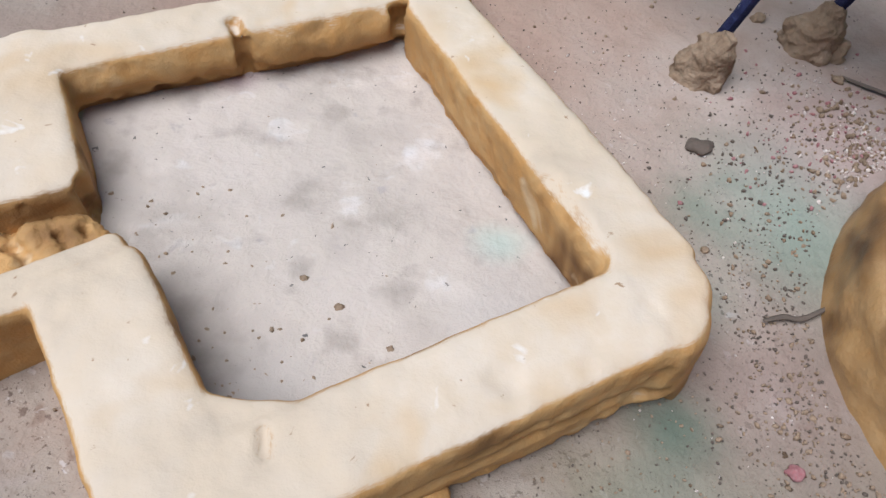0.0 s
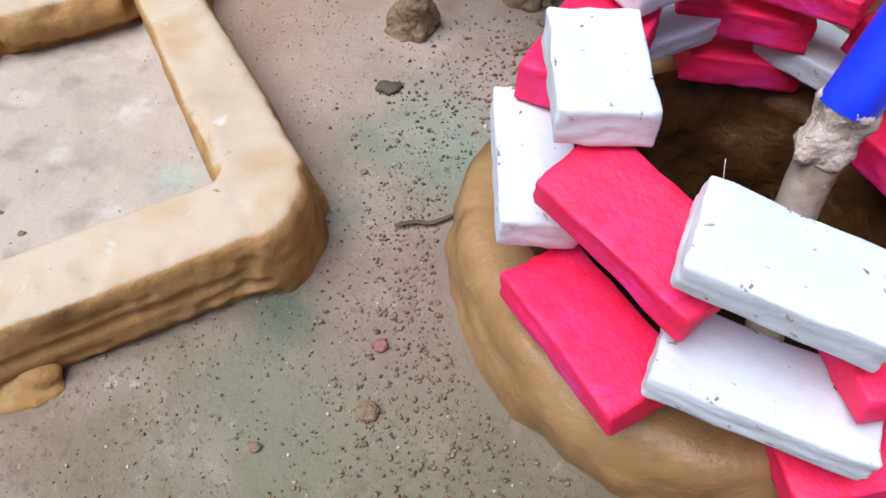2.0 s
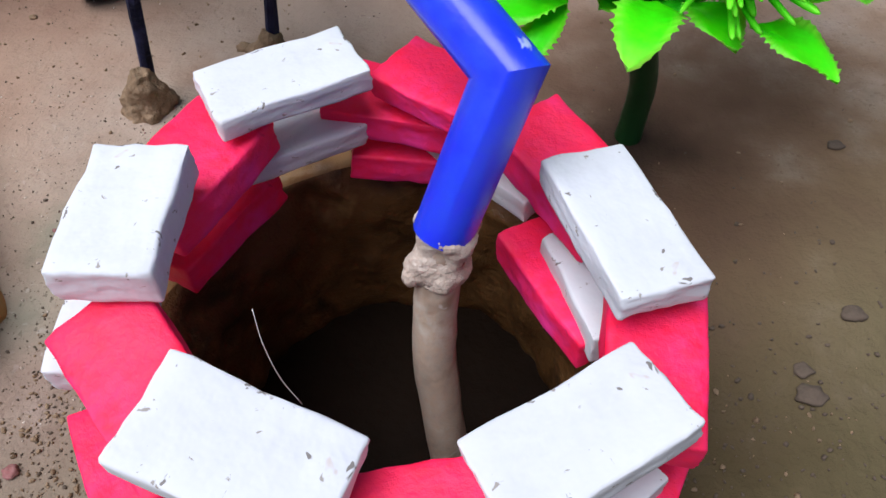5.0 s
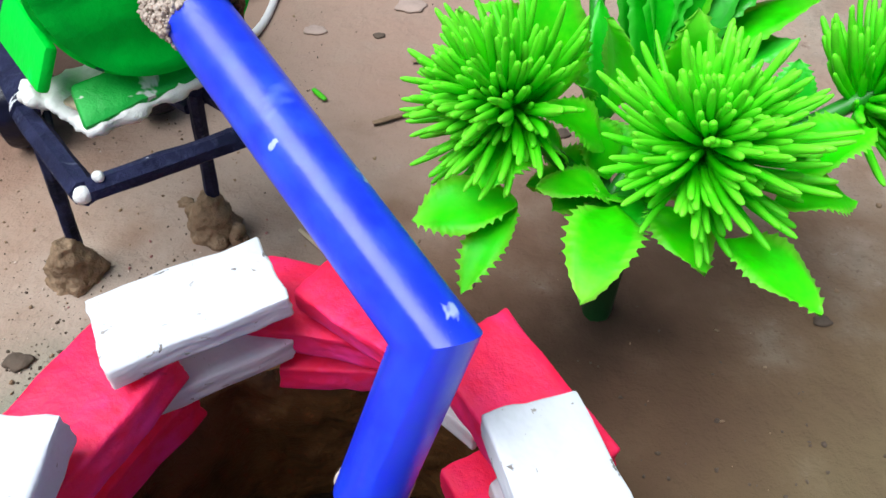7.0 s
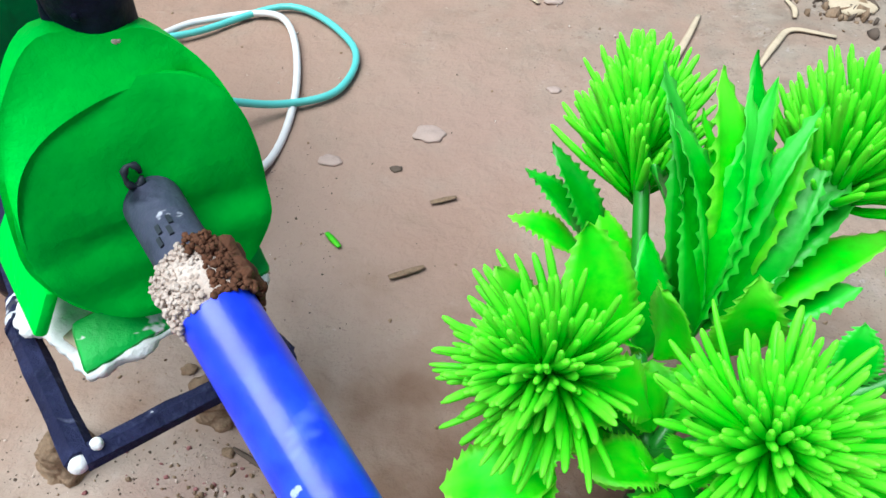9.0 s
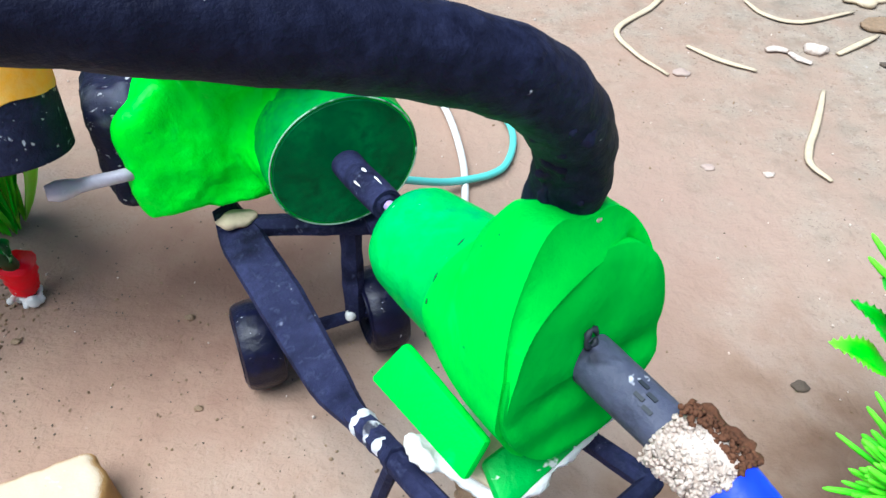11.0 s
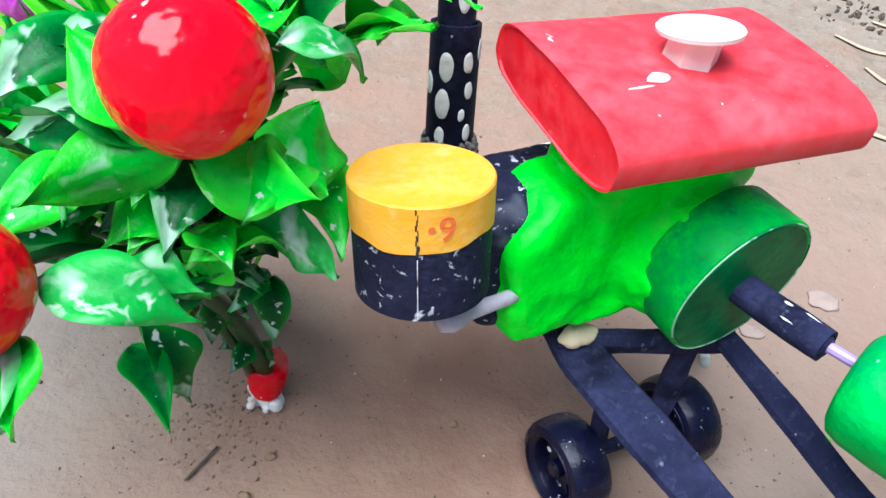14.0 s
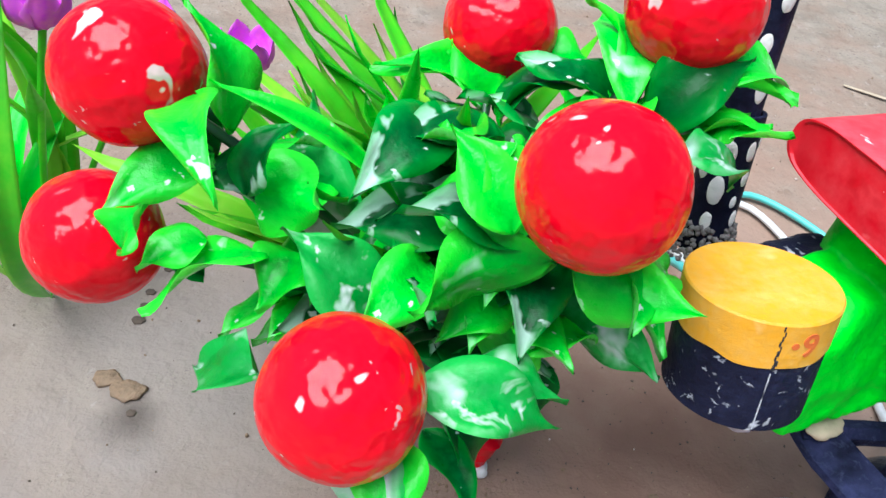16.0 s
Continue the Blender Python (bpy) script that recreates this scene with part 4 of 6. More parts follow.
# ---- pump on its stand ----
def pump():
    p = thing("water_pump", (12.0, 18.0, 5.5), "green card water pump with a black outlet elbow", "pump")
    side, up = Vector((0.785, 0.62, 0)), Vector((-0.105, 0.133, 0.985))
    rear = Vector((9.42, 21.75, 7.35))
    back = (rear - FACE).normalized()

    def ring_at(c, r, a):
        return c + (side * math.cos(a) + up * math.sin(a)) * r

    def outline(a):
        """Radius of the face at an angle: round on the hood's side, squarer on the other."""
        n = 2.0 + 0.9 * max(0.0, math.cos(a)) ** 0.5
        return ((abs(math.cos(a)) / 2.04) ** n + (abs(math.sin(a)) / 2.14) ** n) ** (-1 / n)

    def lean(q):
        """The top of the casing leans back beside the elbow."""
        return q - AX * 0.15 * max(0.0, (q - FACE).dot(up) - 0.9)

    # hood: from the drum forward over the face, its lip standing proud of the face on the upper left
    bm = bmesh.new()
    seg = 72
    stations = ((0.0, 1.05), (0.02, 1.25), (0.07, 1.36), (0.2, 1.45), (0.42, 1.54), (0.5, 1.62), (0.56, 1.72), (0.64, 1.85), (0.72, 1.97), (0.8, 2.06), (0.9, 2.14), (1.0, 2.2))
    rings = []
    for t, r in stations:
        c = rear.lerp(FACE - AX * 0.1, t)
        ring = []
        for k in range(seg):
            a = 2 * math.pi * k / seg
            square = max(0.0, t - 0.6) / 0.4
            r2 = r + (outline(a) - 0.03 - r) * square * (1 if math.cos(a) > 0 else 0.3)
            q = ring_at(c, r2 * (1 + 0.03 * noise.noise(Vector((math.cos(a) * 2, math.sin(a) * 2, t * 3)))), a)
            off = abs((math.degrees(a) - 95 + 180) % 360 - 180)
            if 0.08 < t < 0.64 and off < 80:
                q = q - up * 0.42 * math.cos(math.radians(off * 90 / 80)) * math.sin(math.pi * (t - 0.08) / 0.56)
            if t > 0.64 and off < 80:
                dip = 0.34 * math.exp(-((math.degrees(a) - 82) / 15) ** 2)
                q = q + up * (1.2 - dip) * math.cos(math.radians(off * 90 / 80)) ** 1.4 * math.sin(math.pi * min(1.0, (t - 0.64) / 0.52)) ** 0.8
            if t > 0.6:
                deg = math.degrees(a) % 360
                lip = 0.15 * max(0.0, math.sin(math.pi * (deg - 62) / 128)) ** 0.6 * (t - 0.6) / 0.4 if 62 < deg < 190 else 0.0
                q = q + AX * lip - (q - c).normalized() * lip * 0.3
                q = lean(q)
            ring.append(bm.verts.new(q))
        rings.append(ring)
    c = FACE - AX * 0.35
    rings.append([bm.verts.new(v.co + (c - v.co).normalized() * 0.1) for v in rings[-1]])
    fold = []
    # the hood's rim turns in over the plate
    for k in range(seg):
        deg = 360 * k / seg
        over = max(0.0, math.sin(math.pi * (deg - 50) / 152)) ** 0.4 if 50 < deg < 202 else 0.0
        fold.append(bm.verts.new(lean(ring_at(FACE + AX * (0.22 * over - 0.35 * (1 - over)), 2.02 - 0.05 * math.sin(k * 0.4) * over, math.radians(deg)))))
    rings.append(fold)
    under = FACE - AX * 0.4
    rings.append([bm.verts.new(lean(ring_at(under, 1.9, 2 * math.pi * k / seg))) for k in range(seg)])
    for a, b in zip(rings, rings[1:]):
        for k in range(seg):
            bm.faces.new((a[k], a[(k + 1) % seg], b[(k + 1) % seg], b[k]))
    bm.faces.new(rings[0][::-1])
    bm.faces.new(rings[-1])
    bmesh.ops.subdivide_edges(bm, edges=[e for e in bm.edges if e.calc_length() > 0.35], cuts=1, use_grid_fill=True)
    hood = part("casing", bm, GREEN, p, "bright green card casing wrapped over a drum", sharp=70)
    hood.data.materials.append(DRUMGREEN)
    joint = (rear.lerp(FACE - AX * 0.1, 0.53) - ORIGIN[p]) * CM
    for f in hood.data.polygons:
        f.material_index = int((f.center - joint).dot(back) > 0)
    mid = rear.lerp(FACE - AX * 0.1, 0.53)
    for k in (0, 2, 3, 5, 8):
        bm = bmesh.new()
        a0 = 1.9 + 0.26 * k + 0.05 * math.sin(k * 5)
        tube(bm, [ring_at(mid, 1.70, a0 + 0.04 * j) for j in range(4 - k % 2)], [0.006, 0.017, 0.013, 0.005][:4 - k % 2], 6)
        part("open_seam", bm, GREYINK, hood, "dark gap in the card seam", sharp=0)
    # face plate with shallow creases across it
    bm = bmesh.new()
    rows = []
    for i in range(15):
        row = []
        for k in range(64):
            a = 2 * math.pi * k / 64
            r = outline(a) * i / 14
            h, x = r * math.sin(a), r * math.cos(a)
            dz = 0.05 * math.sin(h * 5.5 + 0.5 * x) * (1 if h < 0 else 0.3) + 0.05 * noise.noise(Vector((x, h, 2)))
            row.append(bm.verts.new(lean(FACE + side * x + up * h + AX * (0.12 + dz - 0.06 * (i == 14)))))
        rows.append(row)
    for a, b in zip(rows[1:], rows[2:]):
        for k in range(64):
            bm.faces.new((a[k], a[(k + 1) % 64], b[(k + 1) % 64], b[k]))
    bm.faces.new(rows[1])
    for v in rows[0]:
        bm.verts.remove(v)
    rim = [bm.verts.new(v.co - AX * 0.3) for v in rows[-1]]
    for k in range(64):
        bm.faces.new((rows[-1][k], rows[-1][(k + 1) % 64], rim[(k + 1) % 64], rim[k]))
    bm.faces.new(rim)
    part("face_plate", bm, FACEGREEN, p, "darker green creased face plate", sharp=40)
    bm = bmesh.new()
    tube(bm, [FACE + AX * 0.2 + up * (0.72 + 0.2 * math.sin(k * 0.5)) + side * (0.13 * math.cos(k * 0.5) - 0.12) for k in range(13)], [0.035 + 0.02 * (k % 3) for k in range(13)], 6)
    part("ink_mark", bm, GREYINK, p, "dark smudged ring of paint above the stub", sharp=0)
    # outlet elbow
    bm = bmesh.new()
    path = smooth_path([FACE - AX * 1.4 + side * 0.25 + up * 1.8, (12.12, 18.3, 11.9), (11.95, 18.0, 13.1), (11.1, 17.25, 14.4), (9.6, 16.5, 15.25), (7.8, 15.5, 16.0), (6.0, 14.6, 16.65)], 7)
    tube(bm, path, [0.66 - 0.15 * max(0.0, i / (len(path) - 1) - 0.4) / 0.6 + 0.015 * math.sin(i * 1.7) for i in range(len(path))], 28, inner=0.3, lump=0.05)
    elbow = part("outlet_elbow", bm, BLACK, p, "black outlet elbow of bent tube", sharp=40)
    bm = bmesh.new()
    tube(bm, [q - Vector((0, 0, 0.14)) for q in (path[-5], path[-3], path[-2])], [0.26, 0.26, 0.18], 18, lump=0.3)
    part("paper_wad", bm, CHALK, elbow, "pale paper wad inside the tube", sharp=0)
    bm = bmesh.new()
    rnd = random.Random(3)
    for i in range(70):
        s = rnd.uniform(0, 0.45) * (len(path) - 1)
        q = path[int(s)]
        o = Vector((rnd.uniform(-1.0, 0.3), rnd.uniform(-0.9, -0.2), rnd.uniform(-0.3, 0.2))).normalized()
        bmesh.ops.create_icosphere(bm, subdivisions=1, radius=rnd.uniform(0.07, 0.16), matrix=Matrix.Translation(q + o * 0.63))
    part("lumpy_seam", clay(bm, 0.07, 0.04, 2.5, 0.0, 2), BLACK, elbow, "lumpy black glue seam", sharp=0)
    rnd = random.Random(4)
    at = [path[5] + Vector((math.cos(g) * 0.74, math.sin(g) * 0.74, rnd.uniform(-0.12, 0.12) - 0.1)) for g in (rnd.uniform(3.2, 5.6) for i in range(70))]
    part("glue_fleck", grains(at, 0.03, 0.08, 9), SAND, p, "pale glue flecks round the elbow foot", sharp=0)
    bm = bmesh.new()
    slab(bm, (10.95, 15.95, 6.98), (13.8, 18.35, 6.98), (14.2, 17.75, 6.5), (11.35, 15.15, 6.5), 0.3, 0.13)
    bmesh.ops.subdivide_edges(bm, edges=[e for e in bm.edges if e.calc_length() > 0.5], cuts=6, use_grid_fill=True)
    for v in bm.verts:
        v.co += Vector((0, 0, 0.07 * noise.noise(v.co * 1.4)))
    part("foot_flap", bm, FLAKED, p, "green foot flap with flaking paint")
    bm = bmesh.new()
    slab(bm, (8.85, 18.0, 6.78), (10.72, 15.6, 6.95), (11.1, 15.95, 7.75), (9.55, 18.1, 7.85), 0.26, 0.1)
    part("side_flap", bm, GREEN, p, "bent green side flap")
    bm = bmesh.new()
    slab(bm, (9.5, 16.6, 6.15), (11.4, 15.15, 6.15), (14.15, 17.65, 6.15), (12.4, 19.6, 6.15), 0.26, 0.08)
    for q in ((9.75, 16.45, 6.4), (9.95, 16.2, 6.4), (9.6, 16.75, 6.35)):
        bmesh.ops.create_icosphere(bm, subdivisions=2, radius=0.2, matrix=Matrix.Translation(q))
    part("plaster_bed", clay(bm, 0.09, 0.14, 1.8, 0.03, 2), CHALK, p, "ragged white plaster bed", sharp=0)
    bm = bmesh.new()
    slab(bm, (10.7, 15.9, 6.5), (11.3, 15.5, 6.5), (12.6, 17.4, 6.5), (11.8, 18.0, 6.5), 0.12)
    part("card_base", bm, STRAW, p, "bare brown card under the flaps")
    return p


pump()


# ---- engine ----
U, N = Vector((0.91, 0.415, 0)), Vector((0.415, -0.91, 0))


def eng(u, n, z):
    return U * u + N * n + Vector((0, 0, z))


TURN = Matrix.Rotation(math.atan2(0.415, 0.91), 4, "Z")


def engine():
    e = thing("model_engine", eng(15.1, -21.9, 4.6), "green clay model engine with red tank and dark flywheel", "engine")
    bm = bmesh.new()
    # front slab, leaning back towards its top
    face = ((11.85, -20.25, 5.75), (17.6, -20.25, 5.75), (17.6, -20.95, 9.6), (12.85, -21.05, 9.4), (11.65, -20.85, 8.6))
    lo = [bm.verts.new(eng(*q)) for q in face]
    hi = [bm.verts.new(eng(u, n - 1.9, z)) for u, n, z in face]
    faces = [bm.faces.new(lo), bm.faces.new(hi[::-1])] + [bm.faces.new((lo[i], hi[i], hi[(i + 1) % 5], lo[(i + 1) % 5])) for i in range(5)]
    bmesh.ops.bevel(bm, geom=list({e for f in faces for e in f.edges}), offset=0.3, segments=3, profile=0.5, affect="EDGES")
    box(bm, Matrix.Translation(eng(16.15, -21.9, 9.2)) @ TURN, (4.9, 2.6, 2.6), 0.5, 3)
    tube(bm, [eng(16.6, -21.2, 7.5), eng(16.9, -20.1, 7.6)], [2.15, 1.9], 28)
    dents = ((eng(14.6, -20.3, 6.6), eng(15.2, -20.3, 9.0), 0.6, 0.12), (eng(13.3, -20.3, 5.9), eng(14.3, -20.3, 6.6), 0.5, 0.12), (eng(17.3, -20.4, 9.9), eng(17.4, -20.4, 10.6), 0.3, 0.15))
    part("block", clay(bm, 0.11, 0.2, 0.5, 0.02, 5, dents), LIME, e, "lumpy bright green clay block", sharp=0)
    bm = bmesh.new()
    box(bm, Matrix.Translation(eng(12.95, -22.6, 7.5)) @ TURN, (3.5, 2.6, 3.2), 0.5, 3)
    box(bm, Matrix.Translation(eng(12.75, -22.0, 7.45)) @ TURN @ Matrix.Rotation(radians(-12), 4, "X"), (2.9, 1.5, 3.4), 0.4, 3)
    tube(bm, [eng(12.2, -22.3, 8.4), eng(15.5, -22.6, 8.7)], 0.9, 20)
    part("cylinder_head", clay(bm, 0.11, 0.08, 0.8, 0.02, 4), SPECKLED, e, "black rounded cylinder head flecked with white", sharp=0)
    hub = eng(17.0, -18.8, 7.55)
    bm = bmesh.new()
    disc(bm, hub, N, 2.05, 1.4, 64, 0.04, 0.02)
    fly = part("flywheel", bm, RIMGREEN, e, "green brushed flywheel rim")
    bm = bmesh.new()
    disc(bm, hub + N * 0.03, N, 1.93, 0.12, 64, 0.03)
    part("flywheel_face", bm, BOTTLE, fly, "dark bottle-green face")
    u, v, _ = frame_of(N)
    bm = bmesh.new()
    ring = [hub + N * 0.01 + (u * math.cos(i * math.pi / 32) + v * math.sin(i * math.pi / 32)) * 2.0 for i in range(65)]
    tube(bm, ring, 0.022, 6)
    part("card_edge", bm, PALEGREEN, fly, "pale worn card edge", sharp=0)
    bm = bmesh.new()
    tip = Vector((8.85, 22.3, 7.8))
    tube(bm, [hub - N * 0.3, hub.lerp(tip, 0.3), hub.lerp(tip, 0.7), tip], [0.42, 0.41, 0.42, 0.40], 24, inner=0.3, lump=0.03)
    shaft = part("shaft", bm, SLATE, e, "black scuffed drive shaft", sharp=40)
    run = (tip - hub).normalized()
    bm = bmesh.new()
    tube(bm, [tip - run * 0.5, tip - run * 0.05, tip + run * 0.06], [0.33, 0.33, 0.22], 10, lump=0.25)
    part("plug", bm, SLATE, shaft, "crumpled plug in the end of the shaft", sharp=30)
    rise = (Vector((0, 0, 1)) - run * run.z).normalized()
    across = run.cross(rise)
    for s, a, size in ((0.52, 0.0, 0.2), (0.75, 0.15, 0.24), (0.6, -0.9, 0.16)):
        bm = bmesh.new()
        out = rise * math.cos(a) - across * math.sin(a)
        spot = hub.lerp(tip, s) + out * 0.405
        tube(bm, [spot - run * size, spot - run * size * 0.3 + out * 0.008, spot + run * size], [0.01, 0.045, 0.015], 8, squash=0.3, lump=0.4)
        part("scuff", bm, CHALK, shaft, "white scraped patch", sharp=0)
    bm = bmesh.new()
    tube(bm, [(8.6, 22.65, 7.75), (9.4, 21.55, 7.95)], 0.14, 10)
    part("shaft_pin", bm, LILAC, e, "thin lilac coupling pin")
    # tank
    c = Vector((5.35, 26.35, 11.5))
    along = Vector((0.95, 0.31, 0)).normalized()
    m = Matrix.Translation(c) @ Matrix.Rotation(math.atan2(along.y, along.x), 4, "Z")
    bm = bmesh.new()
    ends, seg = [], 64
    for i in range(17):
        t = i / 16
        ring = []
        for k in range(seg):
            a = 2 * math.pi * k / seg
            y = 2.55 * math.copysign(abs(math.cos(a)) ** 0.72, math.cos(a))
            z = 0.74 * math.copysign(abs(math.sin(a)) ** 0.6, math.sin(a)) * (1 + 0.05 * noise.noise(Vector((t * 3, y * 0.7, 0))))
            wob = 0.04 * noise.noise(Vector((a * 2, 5, 0))) if i in (0, 16) else 0
            ring.append(bm.verts.new(m @ Vector((-3.2 + 6.4 * t + wob, y, z))))
        ends.append(ring)
    for a, b in zip(ends, ends[1:]):
        for k in range(seg):
            bm.faces.new((a[k], a[(k + 1) % seg], b[(k + 1) % seg], b[k]))
    for ring, sgn in ((ends[0], -1), (ends[-1], 1)):
        cen = sum((v.co for v in ring), Vector()) / seg
        lip = [bm.verts.new(cen + (v.co - cen) * 0.965) for v in ring]
        deep = [bm.verts.new(cen + (v.co - cen) * 0.94 - m.to_3x3() @ Vector((sgn * 0.05, 0, 0))) for v in ring]
        for k in range(seg):
            bm.faces.new((ring[k], ring[(k + 1) % seg], lip[(k + 1) % seg], lip[k]))
            bm.faces.new((lip[k], lip[(k + 1) % seg], deep[(k + 1) % seg], deep[k]))
        bm.faces.new(deep)
    tank = part("fuel_tank", bm, REDWORN, e, "flattened red fuel tank with scuffed edges", sharp=40)
    tank.data.materials.append(RED)
    for f in tank.data.polygons:
        f.material_index = int(abs(f.normal.dot(along)) > 0.7)
    for q, sx, sy in (((4.35, 25.35, 12.24), 0.34, 0.2), ((3.9, 24.95, 12.22), 0.35, 0.035)):
        bm = bmesh.new()
        bmesh.ops.create_icosphere(bm, subdivisions=2, radius=1.0, matrix=Matrix.Translation(q) @ Matrix.Rotation(0.35, 4, "Z") @ Matrix.Diagonal((sx, sy, 0.03, 1)))
        for v in bm.verts:
            v.co += Vector((noise.noise(v.co * 3), noise.noise(v.co * 3 + Vector((5, 0, 0))), 0)) * 0.12 * min(1, sy * 5)
        part("plaster_dab", bm, CHALK, tank, "white dab on the tank", sharp=0)
    bm = bmesh.new()
    tube(bm, [(5.3, 26.3, 12.0), (5.3, 26.3, 12.85)], [0.6, 0.56], 6, spin=0.4)
    neck = part("filler_neck", bm, CAPWHITE, tank, "white six-sided filler neck", sharp=20)
    bm = bmesh.new()
    tube(bm, [Vector((5.3, 26.3, 12.85)) + Vector((-0.12, 0.2, 1)) * z for z in (-0.07, -0.04, 0.05, 0.09, 0.11)], [0.7, 0.88, 0.9, 0.86, 0.6], 40)
    part("filler_cap", bm, CAPWHITE, neck, "white plastic filler cap")
    # exhaust
    lo, hi = Vector((0.86, 27.8, 7.9)), Vector((0.68, 28.7, 11.35))
    bm = bmesh.new()
    tube(bm, [lo, hi], 0.6, 28, inner=0.5)
    ex = part("exhaust_tube", bm, BLACK, e, "black exhaust tube with white paint dabs")
    top = Vector((0.45, 29.45, 15.2))
    bm = bmesh.new()
    tube(bm, [hi - (hi - lo) * 0.1, top], 0.45, 24, inner=0.33)
    up = part("exhaust_top", bm, BLACK, ex, "narrower upper exhaust with white dabs")
    d = (hi - lo).normalized()
    u, v, _ = frame_of(d)
    for tube_part, a0, d0, r0, rows in ((ex, lo, d, 0.6, ((2.65, -112, 1.25), (1.75, -118, 1.3), (0.95, -120, 0.9), (2.75, -62, 0.9), (2.1, -58, 0.8), (1.5, -72, 0.6), (1.05, -55, 0.8), (2.2, -160, 1.0), (3.0, -20, 1.0))),
                                        (up, hi, (top - hi).normalized(), 0.45, ((0.6, -75, 1.1), (1.6, -105, 1.0), (2.6, -80, 1.1)))):
        for s, deg, size in rows:
            a = radians(deg)
            o = Vector((math.cos(a), math.sin(a), 0))
            o = (o - d0 * o.dot(d0)).normalized()
            t = d0.cross(o)
            q = a0 + d0 * s
            bm = bmesh.new()
            hoops = []
            for f, lift in ((1.0, 0.004), (0.9, 0.022), (0.55, 0.028), (0.2, 0.03)):
                hoop = []
                for k in range(20):
                    b = 2 * math.pi * k / 20
                    f2 = f * (1 + 0.16 * noise.noise(Vector((math.cos(b) * 1.3, math.sin(b) * 1.3, deg + s * 7))))
                    w = math.cos(b) * 0.145 * size * f2 / r0
                    hoop.append(bm.verts.new(q + d0 * math.sin(b) * 0.27 * size * f2 + (o * math.cos(w) + t * math.sin(w)) * (r0 + lift)))
                hoops.append(hoop)
            for g, h in zip(hoops, hoops[1:]):
                for k in range(20):
                    bm.faces.new((g[k], g[(k + 1) % 20], h[(k + 1) % 20], h[k]))
            bm.faces.new(hoops[-1])
            part("paint_dab", bm, CHALK, tube_part, "white paint dab", sharp=0)
    rnd = random.Random(21)
    at = []
    for i in range(420):
        a, h = rnd.uniform(0, 6.283), rnd.uniform(-0.2, 0.8)
        at.append(lo + d * h + (u * math.cos(a) + v * math.sin(a)) * (0.78 - 0.2 * h))
    bm = grains(at, 0.05, 0.1, 6)
    part("exhaust_joint", bm, SOOT, e, "gritty grey joint at the exhaust foot", sharp=0)
    # air filter
    lo, hi = Vector((-0.05, 23.1, 8.45)), Vector((-0.3, 23.65, 10.84))
    mid = lo.lerp(hi, 0.61)
    d = (hi - lo).normalized()
    u, v, _ = frame_of(d)

    def drum(a, b, ra, rb, wave):
        bm = bmesh.new()
        rings = []
        for i, (q, r) in enumerate(((a, ra - 0.03), (a + d * 0.03, ra), (b - d * 0.04, rb), (b, rb - 0.03))):
            rings.append([])
            for k in range(64):
                g = 2 * math.pi * k / 64
                w = wave * noise.noise(Vector((math.cos(g) * 2, math.sin(g) * 2, 1))) if (i < 2) == (wave > 0) else 0
                rings[-1].append(bm.verts.new(q + (u * math.cos(g) + v * math.sin(g)) * r + d * w))
        for p, q in zip(rings, rings[1:]):
            for k in range(64):
                bm.faces.new((p[k], p[(k + 1) % 64], q[(k + 1) % 64], q[k]))
        bm.faces.new(rings[0][::-1])
        bm.faces.new(rings[-1])
        return bm

    af = part("air_filter", drum(lo, hi - d * 0.1, 1.36, 1.38, 0), SPECKLED, e, "black round air filter, scuffed lower half")
    cup = part("filter_top", drum(mid, hi, 1.4, 1.41, 0.16), YELLOW, af, "yellow painted upper half")
    front = Vector((-0.1, -1, 0))
    front = (front - d * front.dot(d)).normalized()
    right = front.cross(d) * -1
    bm = bmesh.new()
    for k in range(9):
        w = (0.05, 0.06, 0.03, 0.045, 0.02, 0.035, 0.03, 0.02, 0.03)[k]
        at = lo.lerp(hi, 0.625 + 0.042 * k) + front * 1.398 + right * 0.02 * math.sin(k * 2.1)
        box(bm, Matrix.Translation(at) @ Matrix((right, front, d)).transposed().to_4x4(), (w, 0.05, 0.118), 0.012, 1)
    part("card_seam", bm, GREYINK, cup, "dark open seam")
    bm = bmesh.new()
    box(bm, Matrix.Translation(lo.lerp(hi, 0.3) + front * 1.36) @ Matrix((right, front, d)).transposed().to_4x4(), (0.018, 0.05, 1.3))
    part("card_seam", bm, SCUFFED, af, "whitish worn seam")
    bm = bmesh.new()
    for glyph, size, s0, z0 in (("9", 0.66, 0.38, -0.24), (".", 0.9, 0.16, -0.05)):
        curve = bpy.data.curves.new("print", "FONT")
        curve.body, curve.size, curve.extrude, curve.offset = glyph, size, 0.012, 0.012
        letter = bpy.data.objects.new("print", curve)
        flat = letter.to_mesh()
        old = len(bm.verts)
        bm.from_mesh(flat)
        bm.verts.ensure_lookup_table()
        for vert in bm.verts[old:]:
            g = (vert.co.x + s0) / 1.4
            o = front * math.cos(g) + right * math.sin(g)
            vert.co = lo.lerp(hi, 0.82) + o * (1.408 + vert.co.z) + d * (vert.co.y + z0)
        bpy.data.objects.remove(letter)
        bpy.data.curves.remove(curve)
    part("faded_print", bm, INK, cup, "faded red printed 9 after a dot")
    bm = bmesh.new()
    tube(bm, [Vector((0.4, 22.9, 7.4)).lerp(Vector((2.2, 23.9, 7.3)), i / 8) for i in range(9)], [0.2, 0.29, 0.27, 0.19, 0.18, 0.18, 0.18, 0.18, 0.18], 16, inner=0.12, lump=0.12)
